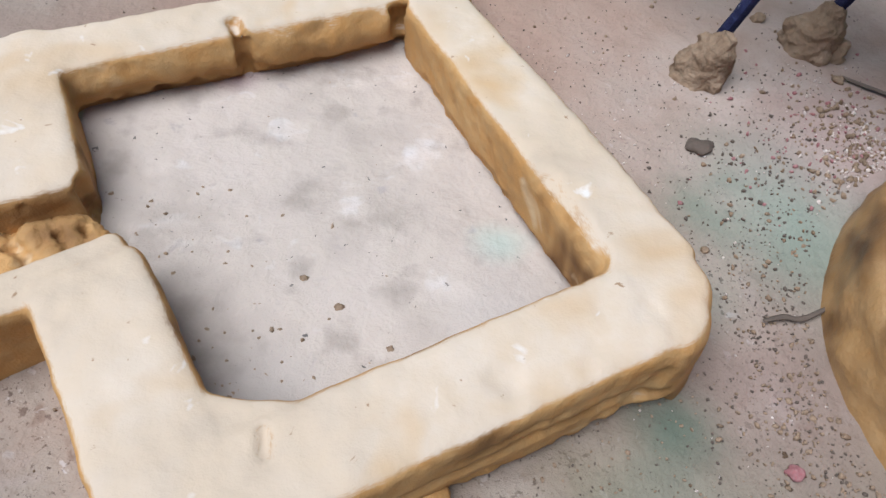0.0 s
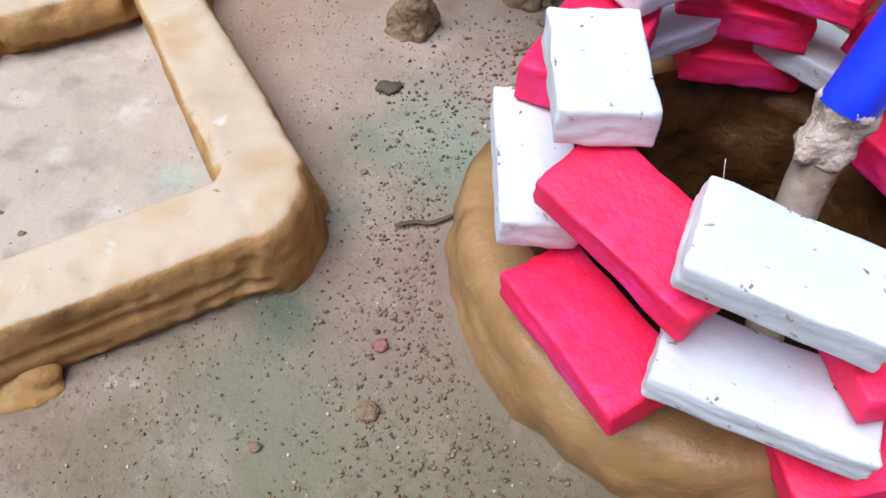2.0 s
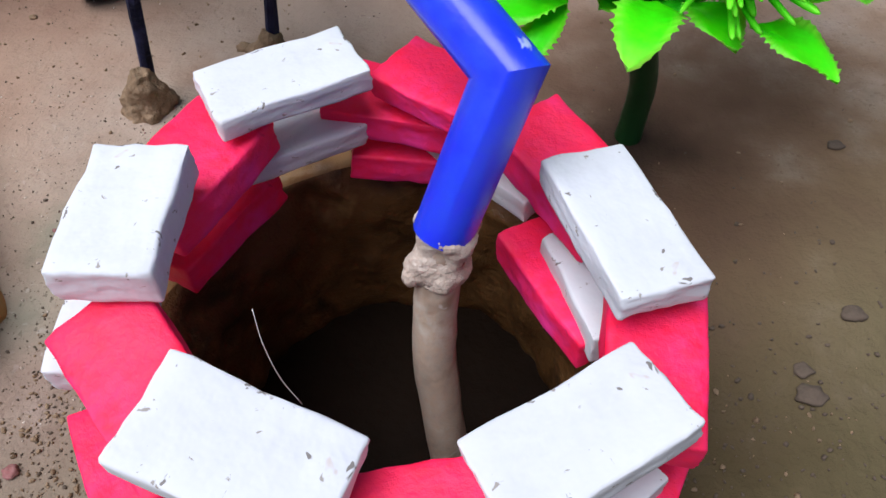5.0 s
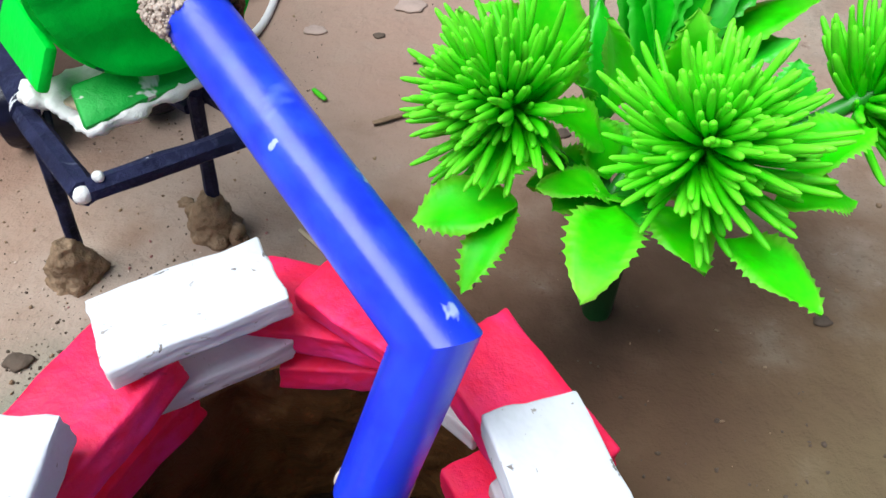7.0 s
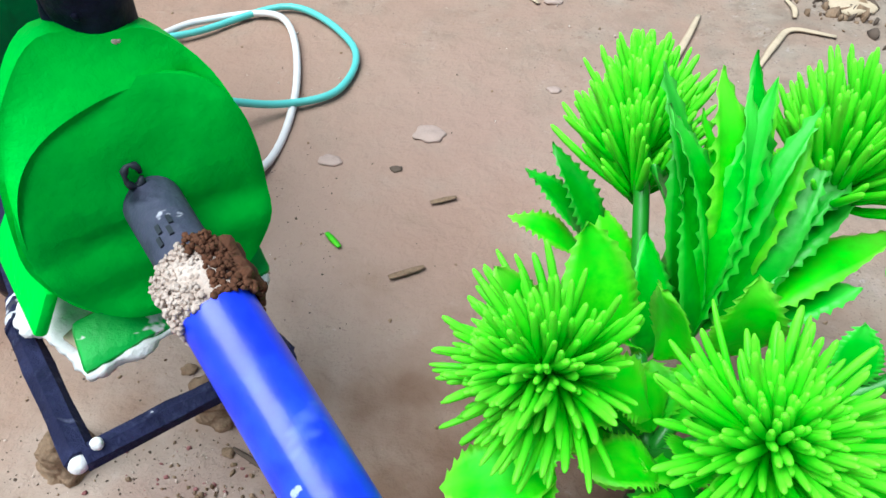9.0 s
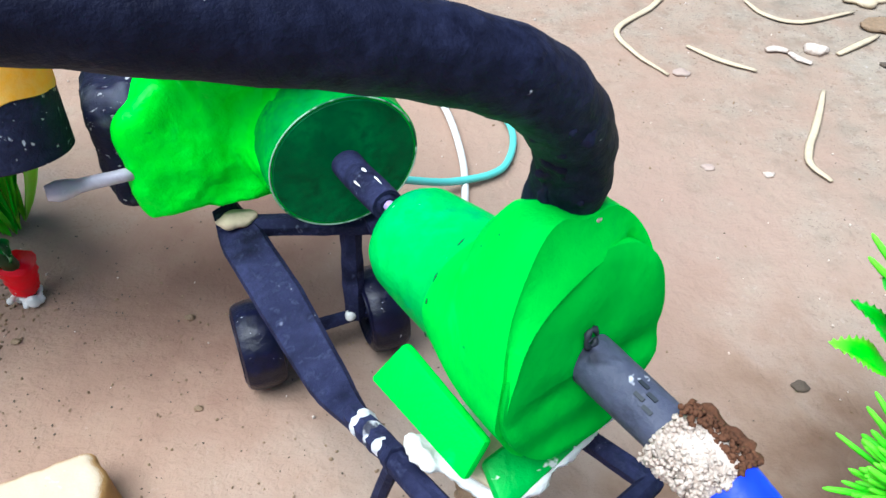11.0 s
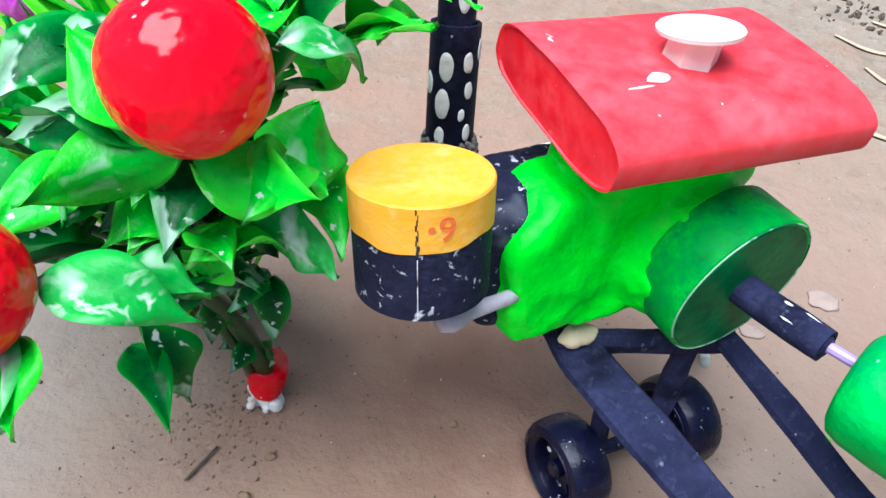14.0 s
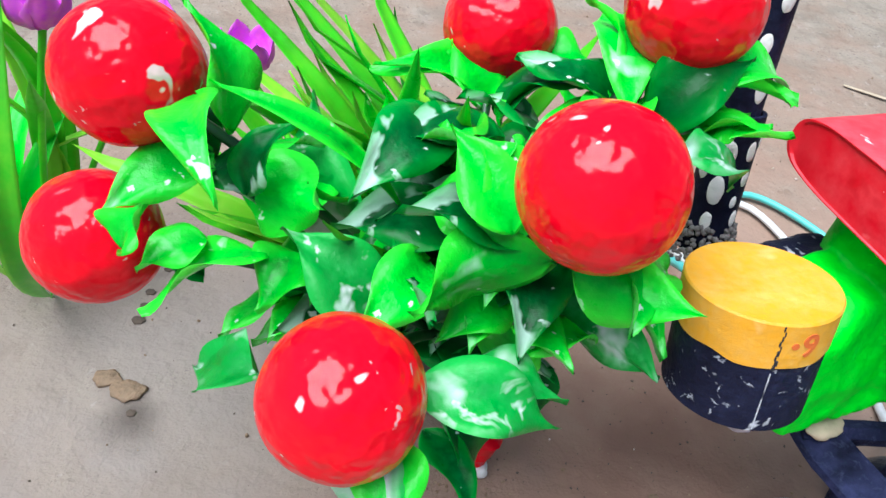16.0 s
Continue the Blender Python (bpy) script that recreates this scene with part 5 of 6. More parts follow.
    part("intake_stub", bm, CLEAR, e, "milky plastic intake stub", sharp=0)
    return e


engine()


# ---- chassis with wheels ----
def chassis():
    c = thing("pump_cart", (8.0, 20.0, 0), "black painted stick cart carrying engine and pump", "cart")

    def rail(name, path, widths, thick, lean):
        bm = bmesh.new()
        rows = []
        path = smooth_path(path, 5)
        n = len(path)
        for i, q in enumerate(path):
            d = (path[min(i + 1, n - 1)] - path[max(i - 1, 0)]).normalized()
            s = d.cross(Vector((0, 0, 1))).normalized()
            s = Matrix.Rotation(radians(lean), 3, d) @ s
            t = s.cross(d)
            f = i / (n - 1) * (len(widths) - 1)
            j = min(int(f), len(widths) - 2)
            w = widths[j] + (widths[j + 1] - widths[j]) * (f - j) + 0.05 * noise.noise(q * 1.5)
            rows.append([bm.verts.new(q + s * a * w / 2 + t * b * thick / 2) for a, b in ((-1, -0.6), (-0.85, 1), (0.85, 1), (1, -0.6), (0.85, -1), (-0.85, -1))])
        for a, b in zip(rows, rows[1:]):
            for k in range(6):
                bm.faces.new((a[k], a[(k + 1) % 6], b[(k + 1) % 6], b[k]))
        bm.faces.new(rows[0][::-1])
        bm.faces.new(rows[-1])
        return part(name, bm, SLATE, c, "flat grey-black wooden rail", sharp=30)

    rail("near_rail", ((3.85, 25.3, 4.95), (4.6, 24.1, 4.75), (5.9, 22.2, 4.4), (7.4, 19.8, 4.15), (8.3, 18.3, 4.7)), (0.8, 1.3, 1.35, 1.1, 0.6), 0.22, 20)
    rail("far_rail", ((8.2, 24.9, 5.3), (9.5, 22.7, 4.8), (11.0, 20.1, 4.2), (12.3, 18.3, 4.7)), (0.7, 0.85, 0.8, 0.6), 0.22, 10)

    def stick(name, a, b, w, label="", lump=0.12):
        bm = bmesh.new()
        a, b = Vector(a), Vector(b)
        tube(bm, [a.lerp(b, i / 8) for i in range(9)], [w * (1 + 0.12 * noise.noise(Vector((i, a.x, a.y)))) for i in range(9)], 7, lump=lump)
        return part(name, bm, SLATE, c, label, sharp=45)

    stick("cross_bar", (3.9, 24.7, 4.75), (8.6, 24.7, 5.0), 0.34)
    stick("front_bar", (11.75, 13.7, 6.2), (14.62, 16.42, 5.5), 0.24)
    stick("near_arm", (9.1, 16.9, 5.6), (11.75, 13.65, 6.2), 0.28)
    stick("near_brace", (8.2, 18.4, 4.8), (9.3, 16.7, 5.7), 0.3)
    stick("far_arm", (12.2, 18.9, 4.9), (14.5, 16.4, 5.5), 0.26)
    stick("leg", (9.25, 16.9, 5.5), (8.25, 17.35, 0.6), 0.19, "thin black cart leg")
    stick("leg", (12.5, 18.0, 5.3), (11.65, 18.9, 0.5), 0.19, "thin black cart leg")
    stick("near_post", (5.2, 23.9, 4.8), (5.7, 23.55, 1.35), 0.26)
    stick("far_post", (7.6, 24.8, 4.9), (7.6, 24.35, 1.35), 0.34)
    stick("axle", (4.3, 22.95, 1.38), (8.9, 24.85, 1.38), 0.2)
    bm = bmesh.new()
    for q, r in (((11.7, 13.62, 6.2), 0.19), ((11.98, 13.88, 6.4), 0.13)):
        bmesh.ops.create_icosphere(bm, subdivisions=2, radius=r, matrix=Matrix.Translation(q))
    part("glue_blob", clay(bm, 0.06, 0.05, 2.0, 0.0, 1), CHALK, c, "white glue blob on the corner", sharp=0)
    bm = bmesh.new()
    for q, r in (((8.5, 18.0, 4.95), 0.36), ((8.75, 17.55, 5.25), 0.33), ((9.0, 17.1, 5.5), 0.3)):
        bmesh.ops.create_icosphere(bm, subdivisions=2, radius=r, matrix=Matrix.Translation(q))
    part("glue_blob", clay(bm, 0.08, 0.1, 1.8, 0.0, 2), SCUFFED, c, "white glue lump smeared with black paint", sharp=0)
    bm = bmesh.new()
    bmesh.ops.create_icosphere(bm, subdivisions=2, radius=0.5, matrix=Matrix.Translation((4.35, 24.6, 5.15)) @ Matrix.Rotation(0.4, 4, "Z") @ Matrix.Diagonal((1.3, 0.65, 0.35, 1)))
    part("glue_blob", clay(bm, 0.07, 0.1, 1.5, 0.0, 2), STRAW, c, "dried beige glue patch", sharp=0)
    bm = bmesh.new()
    bmesh.ops.create_icosphere(bm, subdivisions=2, radius=0.2, matrix=Matrix.Translation((7.5, 24.1, 1.6)))
    part("glue_blob", clay(bm, 0.05, 0.05, 2.0, 0.0, 1), CHALK, c, "white glue blob on the axle", sharp=0)
    ax = Vector((-0.93, -0.37, 0)).normalized()
    for at in (Vector((4.75, 23.1, 1.38)), Vector((8.4, 24.65, 1.38))):
        bm = bmesh.new()
        prof = [(0.3, 0.86), (0.46, 0.9), (0.56, 1.0), (0.62, 1.08), (0.62, 1.16), (0.56, 1.28), (0.42, 1.36), (0.18, 1.4), (-0.18, 1.4), (-0.42, 1.36), (-0.56, 1.28), (-0.62, 1.16), (-0.62, 1.08), (-0.56, 1.0), (-0.46, 0.9), (-0.3, 0.86)]
        u, v, _ = frame_of(ax)
        rings = []
        for k in range(56):
            a = 2 * math.pi * k / 56
            o = u * math.cos(a) + v * math.sin(a)
            rings.append([bm.verts.new(at + ax * s + o * (r - (0.035 if (k % 4 == 0 and r > 1.3) else 0))) for s, r in prof])
        for a, b in zip(rings, rings[1:] + rings[:1]):
            for i in range(len(prof)):
                j = (i + 1) % len(prof)
                bm.faces.new((a[i], a[j], b[j], b[i]))
        wheel = part("wheel", bm, TYRE, c, "small black plastic wheel", sharp=30)
        bm = bmesh.new()
        tube(bm, [at - ax * 0.12, at + ax * 0.24], 0.5, 24)
        for k in range(5):
            a = 2 * math.pi * k / 5 + 0.3
            o = u * math.cos(a) + v * math.sin(a)
            box(bm, Matrix.Translation(at + ax * 0.06 + o * 0.64) @ Matrix((o, ax.cross(o), ax)).transposed().to_4x4(), (0.6, 0.36, 0.3), 0.05)
        part("rim", bm, TYRE, wheel, "black rim with five openings", sharp=30)
        for k in range(3):
            a = 2.1 * k + 0.9
            bm = bmesh.new()
            disc(bm, at + ax * 0.27 + (u * math.cos(a) + v * math.sin(a)) * 0.55, ax, 0.1, 0.04, 12, 0.015, 0.3, 0.6)
            part("rim_dot", bm, SCUFFED, wheel, "worn pale fleck on the rim")
        for sgn in (1, -1):
            bm = bmesh.new()
            hoop = [at + ax * sgn * (0.62 if sgn > 0 else 0.6) + (u * math.cos(g * math.pi / 24) + v * math.sin(g * math.pi / 24)) * 1.06 for g in range(49)]
            tube(bm, hoop, 0.035, 6)
            part("rim_edge", bm, TYRE, wheel, "raised edge of the rim", sharp=0)
        bm = bmesh.new()
        disc(bm, at + ax * 0.5, ax, 0.26, 0.9, 20, 0.08)
        part("hub", bm, TYRE, wheel)
    return c


chassis()


# ---- fruit plant ----
def fruit_plant():
    root = Vector((-3.75, 26.0, 0))
    p = thing("fruit_plant", root, "artificial bush with glossy red fruits and green leaves", "artificial plant")
    balls = ((-4.16, 22.94, 13.05), (-7.7, 20.85, 10.2), (-12.0, 26.2, 11.95), (-12.6, 24.8, 9.15), (-5.05, 29.5, 12.15), (-2.1, 27.0, 14.3))
    hub = Vector((-5.6, 25.0, 7.0))
    bm = bmesh.new()
    tube(bm, smooth_path([root + Vector((0.05, 0, 0.2)), (-3.75, 25.8, 2.0), (-4.4, 25.4, 4.5), hub]), 0.26, 10, lump=0.25)
    tube(bm, smooth_path([root + Vector((-0.2, 0.1, 0.6)), (-4.2, 25.6, 2.4), (-4.9, 25.4, 4.8), hub]), 0.16, 8, lump=0.2)
    part("stem", bm, STEM, p, "dark twisted wire stem", sharp=0)
    for b in balls:
        b = Vector(b)
        bm = bmesh.new()
        tube(bm, smooth_path([hub, hub.lerp(b, 0.5) + Vector((0, 0, 0.5)), b]), 0.11, 8)
        part("branch", bm, STEM, p, "", sharp=0)
    bm = bmesh.new()
    tube(bm, [root + Vector((0.02 * i, 0, 0.45 + 0.18 * i)) for i in range(8)], [0.42 + 0.07 * (i % 2) + 0.02 * i for i in range(8)], 16, lump=0.15)
    part("tape", bm, FRUIT, p, "red tape wound round the stem foot", sharp=0)
    bm = bmesh.new()
    rnd = random.Random(5)
    for i in range(22):
        bmesh.ops.create_icosphere(bm, subdivisions=1, radius=rnd.uniform(0.08, 0.22), matrix=Matrix.Translation(root + Vector((rnd.uniform(-0.5, 0.45), rnd.uniform(-0.45, 0.4), rnd.uniform(0, 0.4)))))
    part("glue_foot", clay(bm, 0.07, 0.06, 2.0, 0.0, 1), CHALK, p, "crumbly white glue at the foot", sharp=0)
    for i, b in enumerate(balls):
        bm = bmesh.new()
        bmesh.ops.create_uvsphere(bm, u_segments=56, v_segments=32, radius=(1.32, 1.28, 1.34, 1.28, 1.26, 1.26)[i])
        for v in bm.verts:
            v.co += v.co.normalized() * (0.035 * noise.noise(v.co * 1.1 + Vector((i * 5, 0, 0))) + 0.008 * noise.noise(v.co * 3.5 + Vector((i * 5, 3, 0))))
        bmesh.ops.translate(bm, verts=bm.verts, vec=b)
        part("fruit", bm, FRUIT, p, "glossy red round fruit", sharp=0)
    # leaves by branch: stalk end, tip, width, and for some a point on the rim
    front = (
        ((-4.5, 23.1, 11.3), (-6.8, 21.8, 11.1), 1.1, (-5.8, 22.0, 10.4)), ((-4.2, 22.8, 11.4), (-2.1, 22.0, 11.45), 1.05, (-2.9, 22.8, 11.9)), ((-3.8, 24.1, 9.2), (-1.8, 22.7, 8.8), 1.35, (-2.8, 23.6, 10.0)),
        ((-5.2, 23.3, 11.6), (-6.4, 24.5, 12.8), 0.95), ((-2.9, 23.7, 13.2), (-1.4, 24.2, 12.4), 0.75), ((-2.2, 25.6, 12.3), (-0.4, 25.6, 12.9), 0.7),
        ((-6.6, 21.4, 9.9), (-4.0, 21.3, 9.1), 1.0), ((-5.7, 22.2, 9.4), (-3.9, 21.6, 9.4), 0.75), ((-5.7, 22.9, 7.0), (-4.9, 22.5, 4.9), 0.9),
        ((-5.6, 24.2, 9.9), (-7.0, 24.2, 9.5), 1.05), ((-5.2, 24.0, 11.0), (-6.6, 25.0, 10.9), 1.1), ((-4.9, 24.1, 9.4), (-6.1, 22.9, 9.2), 1.0),
        ((-6.8, 26.3, 9.3), (-7.2, 24.7, 8.9), 1.2, (-6.3, 25.9, 9.3)), ((-8.3, 27.0, 7.6), (-8.9, 27.9, 11.0), 1.6, (-7.6, 27.4, 9.5)), ((-5.6, 24.6, 8.8), (-6.5, 26.0, 9.8), 1.0))
    left = (
        ((-9.0, 21.2, 10.1), (-10.1, 21.9, 9.2), 0.95), ((-7.3, 22.9, 9.6), (-9.0, 23.8, 10.8), 1.15), ((-10.0, 25.1, 10.6), (-8.3, 24.0, 11.1), 1.25, (-9.1, 25.3, 11.7)),
        ((-10.7, 25.5, 12.1), (-9.9, 22.9, 11.9), 0.85), ((-9.3, 24.1, 9.8), (-11.4, 23.2, 8.9), 0.8), ((-6.9, 20.6, 9.3), (-7.2, 20.1, 7.5), 1.05),
        ((-11.6, 23.5, 10.2), (-11.2, 23.8, 11.0), 0.85), ((-10.4, 24.3, 9.8), (-11.5, 23.6, 9.6), 0.8), ((-9.7, 24.6, 10.7), (-9.0, 25.4, 11.9), 0.8),
        ((-10.2, 25.7, 11.2), (-11.1, 26.9, 13.2), 0.9), ((-8.6, 24.4, 9.6), (-9.4, 23.4, 9.0), 1.0), ((-7.4, 22.4, 8.6), (-8.6, 22.6, 7.9), 0.9))
    far = (
        ((-1.8, 25.8, 12.2), (-0.6, 26.1, 12.7), 0.9), ((-2.5, 26.7, 12.2), (0.1, 26.0, 13.2), 1.2), ((-2.7, 26.7, 12.2), (-3.7, 27.9, 13.8), 1.1),
        ((-5.2, 27.2, 11.4), (-3.6, 27.2, 12.4), 0.8), ((-5.1, 26.9, 11.3), (-4.8, 27.0, 11.9), 0.5), ((-5.2, 28.6, 11.2), (-7.8, 28.4, 11.3), 0.9),
        ((-4.2, 29.0, 11.7), (-2.8, 28.7, 11.8), 0.9), ((-5.3, 28.1, 10.9), (-6.2, 29.1, 12.0), 1.0), ((-2.6, 27.4, 13.1), (-1.0, 26.6, 14.0), 0.9),
        ((-5.1, 29.1, 10.8), (-7.7, 28.1, 11.7), 0.8), ((-5.1, 27.1, 11.4), (-3.7, 26.9, 12.5), 0.8), ((-1.2, 27.0, 11.6), (0.1, 27.2, 12.0), 0.8))
    arched = (((-2.8, 26.1, 12.5), (1.0, 27.4, 12.4), 1.05, 0.26), ((-3.1, 25.7, 12.8), (-3.2, 28.6, 13.1), 0.95, 0.15), ((-7.0, 24.8, 10.7), (-10.3, 24.8, 12.9), 0.42, 0.12))
    for k, (base, tip, width, sag) in enumerate(arched):
        part("leaf", leaf_shape(bmesh.new(), base, tip, width * 1.2, sag=sag, roll=10 - 12 * k, fold=0.3, ruffle=0.08, peak=0.45, sharp=0.9, seed=k * 2.0, n=20), LEAF, p, "", sharp=0)
    outer = (
        ((-1.9, 26.4, 11), (-0.2, 25.1, 13), 0.9), ((-2.3, 24.9, 11.4), (-2.0, 23.1, 10.6), 1.4, (-1.4, 24.7, 10.7)), ((-6.9, 20.94, 9), (-6.67, 19.36, 8.36), 0.95), ((-5.99, 22.82, 6.41), (-4.89, 21.1, 5.9), 0.75), ((-5.25, 23.79, 11.36), (-6.42, 25.02, 12.53), 1.1), ((-2.65, 25.72, 12.43), (-0.96, 26.21, 13.83), 1.1), ((-3.93, 27.04, 11.13), (-1.83, 27.03, 10.77), 1.3), ((-3.9, 26.19, 9.73), (-2.85, 27.19, 10.62), 1.0), ((-4.46, 25.47, 9.1), (-3.61, 25.98, 10.18), 1.1), ((-2.56, 27.94, 9.66), (-1.34, 28.99, 10.89), 1.1), ((-4.56, 23.91, 7.35), (-3.86, 24.69, 8.6), 1.2), ((-3.26, 28.08, 10.33), (-3.53, 28.6, 11.51), 1.0),)
    n = 0
    for rows in (front, left, far, outer):
        for base, tip, width, *rim in rows:
            n += 1
            bm = bmesh.new()
            roll = rnd.uniform(-25, 25)
            if rim:
                roll = roll_to(base, tip, rim[0])
            leaf_shape(bm, base, tip, width * 1.3, sag=rnd.uniform(0.06, 0.2), roll=roll, fold=0.38, ruffle=0.13, peak=0.34, sharp=1.35, seed=n, n=18)
            dusty = n in (3, 5, 7, 8, 14, 16, 17, 21)
            part("leaf", bm, DUSTLEAF if dusty else DARKLEAF if n % 7 == 3 or n in (9, 43) else LEAF, p, "leaf dusted with white plaster" if dusty else "", sharp=0)
    # leaves crowded round the stem, mostly dark to paint in the bush's inner shade
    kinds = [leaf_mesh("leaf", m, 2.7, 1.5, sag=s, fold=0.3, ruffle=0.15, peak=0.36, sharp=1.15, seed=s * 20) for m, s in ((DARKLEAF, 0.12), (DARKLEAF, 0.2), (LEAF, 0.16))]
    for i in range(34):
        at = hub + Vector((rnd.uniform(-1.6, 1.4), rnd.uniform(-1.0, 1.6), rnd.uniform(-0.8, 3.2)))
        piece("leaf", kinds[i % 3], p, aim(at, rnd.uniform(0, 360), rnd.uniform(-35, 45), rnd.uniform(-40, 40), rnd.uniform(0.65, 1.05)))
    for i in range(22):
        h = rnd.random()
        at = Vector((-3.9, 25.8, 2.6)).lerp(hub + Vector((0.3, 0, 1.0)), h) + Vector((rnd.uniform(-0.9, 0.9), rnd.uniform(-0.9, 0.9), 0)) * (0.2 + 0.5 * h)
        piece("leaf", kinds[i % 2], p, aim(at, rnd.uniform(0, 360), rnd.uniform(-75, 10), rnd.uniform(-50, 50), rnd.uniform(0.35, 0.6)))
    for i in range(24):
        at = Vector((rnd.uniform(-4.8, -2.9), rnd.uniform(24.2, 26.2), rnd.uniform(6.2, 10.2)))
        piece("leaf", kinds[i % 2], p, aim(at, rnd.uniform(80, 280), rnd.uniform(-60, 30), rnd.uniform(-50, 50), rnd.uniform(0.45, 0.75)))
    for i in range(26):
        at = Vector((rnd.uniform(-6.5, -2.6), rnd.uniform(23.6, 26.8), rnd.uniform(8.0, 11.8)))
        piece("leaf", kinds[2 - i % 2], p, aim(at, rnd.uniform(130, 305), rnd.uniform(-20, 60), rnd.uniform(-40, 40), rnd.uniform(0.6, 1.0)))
    for b in balls[2:]:
        b = Vector(b)
        for i in range(7):
            at = hub.lerp(b, rnd.uniform(0.35, 0.8)) - Vector((0, 0, 0.3))
            piece("leaf", kinds[2 if i % 3 else 0], p, aim(at, i * 52 + rnd.uniform(-20, 20), rnd.uniform(-20, 25), rnd.uniform(-30, 30), rnd.uniform(0.6, 0.9)))


fruit_plant()


# ---- needle-headed plant ----
def needle_plant():
    foot = Vector((22.0, 15.6, 0))
    p = thing("needle_plant", foot, "bright green plastic plant with needle heads and toothed leaves", "artificial plant")
    hub = Vector((21.5, 14.8, 4.6))
    # base of the head, its axis, needle length, length of its core, widest spread of the needles
    heads = ((Vector((19.7, 15.15, 6.7)), Vector((-0.75, -0.25, 0.65)), 2.0, 0.8, 1.6), (Vector((22.7, 13.8, 6.6)), Vector((0.1, -0.25, 0.95)), 2.1, 0.8, 1.7),
             (Vector((21.6, 19.4, 6.6)), Vector((0.02, 0.5, 1.0)), 2.1, 2.2, 0.85), (Vector((25.0, 18.6, 7.4)), Vector((0.3, 0.3, 1.0)), 2.3, 1.5, 1.1), (Vector((26.2, 15.6, 6.2)), Vector((0.7, 0.0, 0.8)), 1.9, 1.0, 1.6))
    bm = bmesh.new()
    tube(bm, smooth_path([foot - Vector((0, 0, 0.4)), foot + Vector((0.05, -0.1, 2.0)), hub]), 0.36, 10, lump=0.15)
    part("stem", bm, STEM, p, "dark green plastic stem", sharp=0)
    for h, d, r, core, wide in heads:
        bm = bmesh.new()
        tube(bm, smooth_path([hub, hub.lerp(h, 0.5) + Vector((0, 0, -0.1)), h + d.normalized() * core]), 0.17, 8)
        part("branch", bm, NEEDLESTEM, p, "", sharp=0)
    rnd = random.Random(11)
    for h, d, r, core, wide in heads:
        d = d.normalized()
        u, v, _ = frame_of(d)
        bm = bmesh.new()
        tint = bm.verts.layers.float.new("tint")
        count = 330
        for i in range(count):
            k = (i + 0.5) / count
            th = 0.08 + wide * (1 - k) ** 0.75 + rnd.uniform(-0.28, 0.28)
            ph = i * 2.39996 + rnd.uniform(-0.6, 0.6)
            way = (d * math.cos(th) + (u * math.cos(ph) + v * math.sin(ph)) * math.sin(th)).normalized()
            at = h + d * core * (0.1 + 0.9 * k)
            ln = r * rnd.uniform(0.62, 1.12) * (1.0 - 0.32 * k)
            bend = rnd.uniform(0.12, 0.34) * ln * math.sin(min(th, 1.57))
            wag = (u * rnd.uniform(-1, 1) + v * rnd.uniform(-1, 1)) * 0.11 * ln
            pts = [at + way * ln * s + d * bend * s * s + wag * s * s for s in (0.0, 0.3, 0.6, 0.85, 0.96, 1.0)]
            first = len(bm.verts)
            fat = rnd.uniform(0.06, 0.09)
            tube(bm, pts, [0.05, fat * 0.9, fat, fat * 0.9, fat * 0.7, fat * 0.3], 7)
            bm.verts.ensure_lookup_table()
            new_verts = bm.verts[first:]
            for w in new_verts:
                s = (w.co - at).length / ln
                w[tint] = min(0.6, max(0.0, s - 0.6) * 1.3)
        part("needle_head", bm, NEEDLE, p, "ball of soft bright green needles", sharp=0)
    # toothed leaves: stalk end, tip, width
    lower = (
        ((21.4, 13.6, 5.7), (20.4, 11.2, 5.9), 1.15), ((22.1, 13.7, 5.6), (22.6, 11.9, 5.7), 1.05), ((23.0, 12.6, 5.8), (24.3, 11.1, 5.6), 1.1),
        ((19.6, 13.8, 5.6), (17.6, 13.8, 5.2), 1.25), ((19.6, 14.1, 5.4), (18.5, 12.4, 4.7), 0.7), ((19.8, 14.8, 6.3), (18.9, 13.5, 6.3), 1.0),
        ((21.3, 14.8, 6.0), (19.9, 15.3, 6.8), 1.15), ((21.4, 13.9, 5.6), (19.9, 13.8, 6.0), 1.05), ((20.3, 15.6, 6.6), (20.0, 16.7, 8.9), 1.35),
        ((21.5, 15.9, 6.2), (21.2, 15.7, 8.3), 1.15), ((23.0, 16.2, 6.0), (22.9, 16.1, 8.2), 1.2), ((24.4, 13.8, 6.2), (25.8, 14.1, 7.0), 1.3),
        ((24.2, 13.5, 5.8), (25.7, 13.5, 5.8), 1.1), ((19.2, 15.9, 6.4), (18.5, 16.3, 8.2), 1.0), ((20.6, 15.0, 5.6), (19.4, 14.6, 6.9), 0.9), ((22.0, 14.6, 5.4), (21.6, 13.2, 6.4), 0.9))
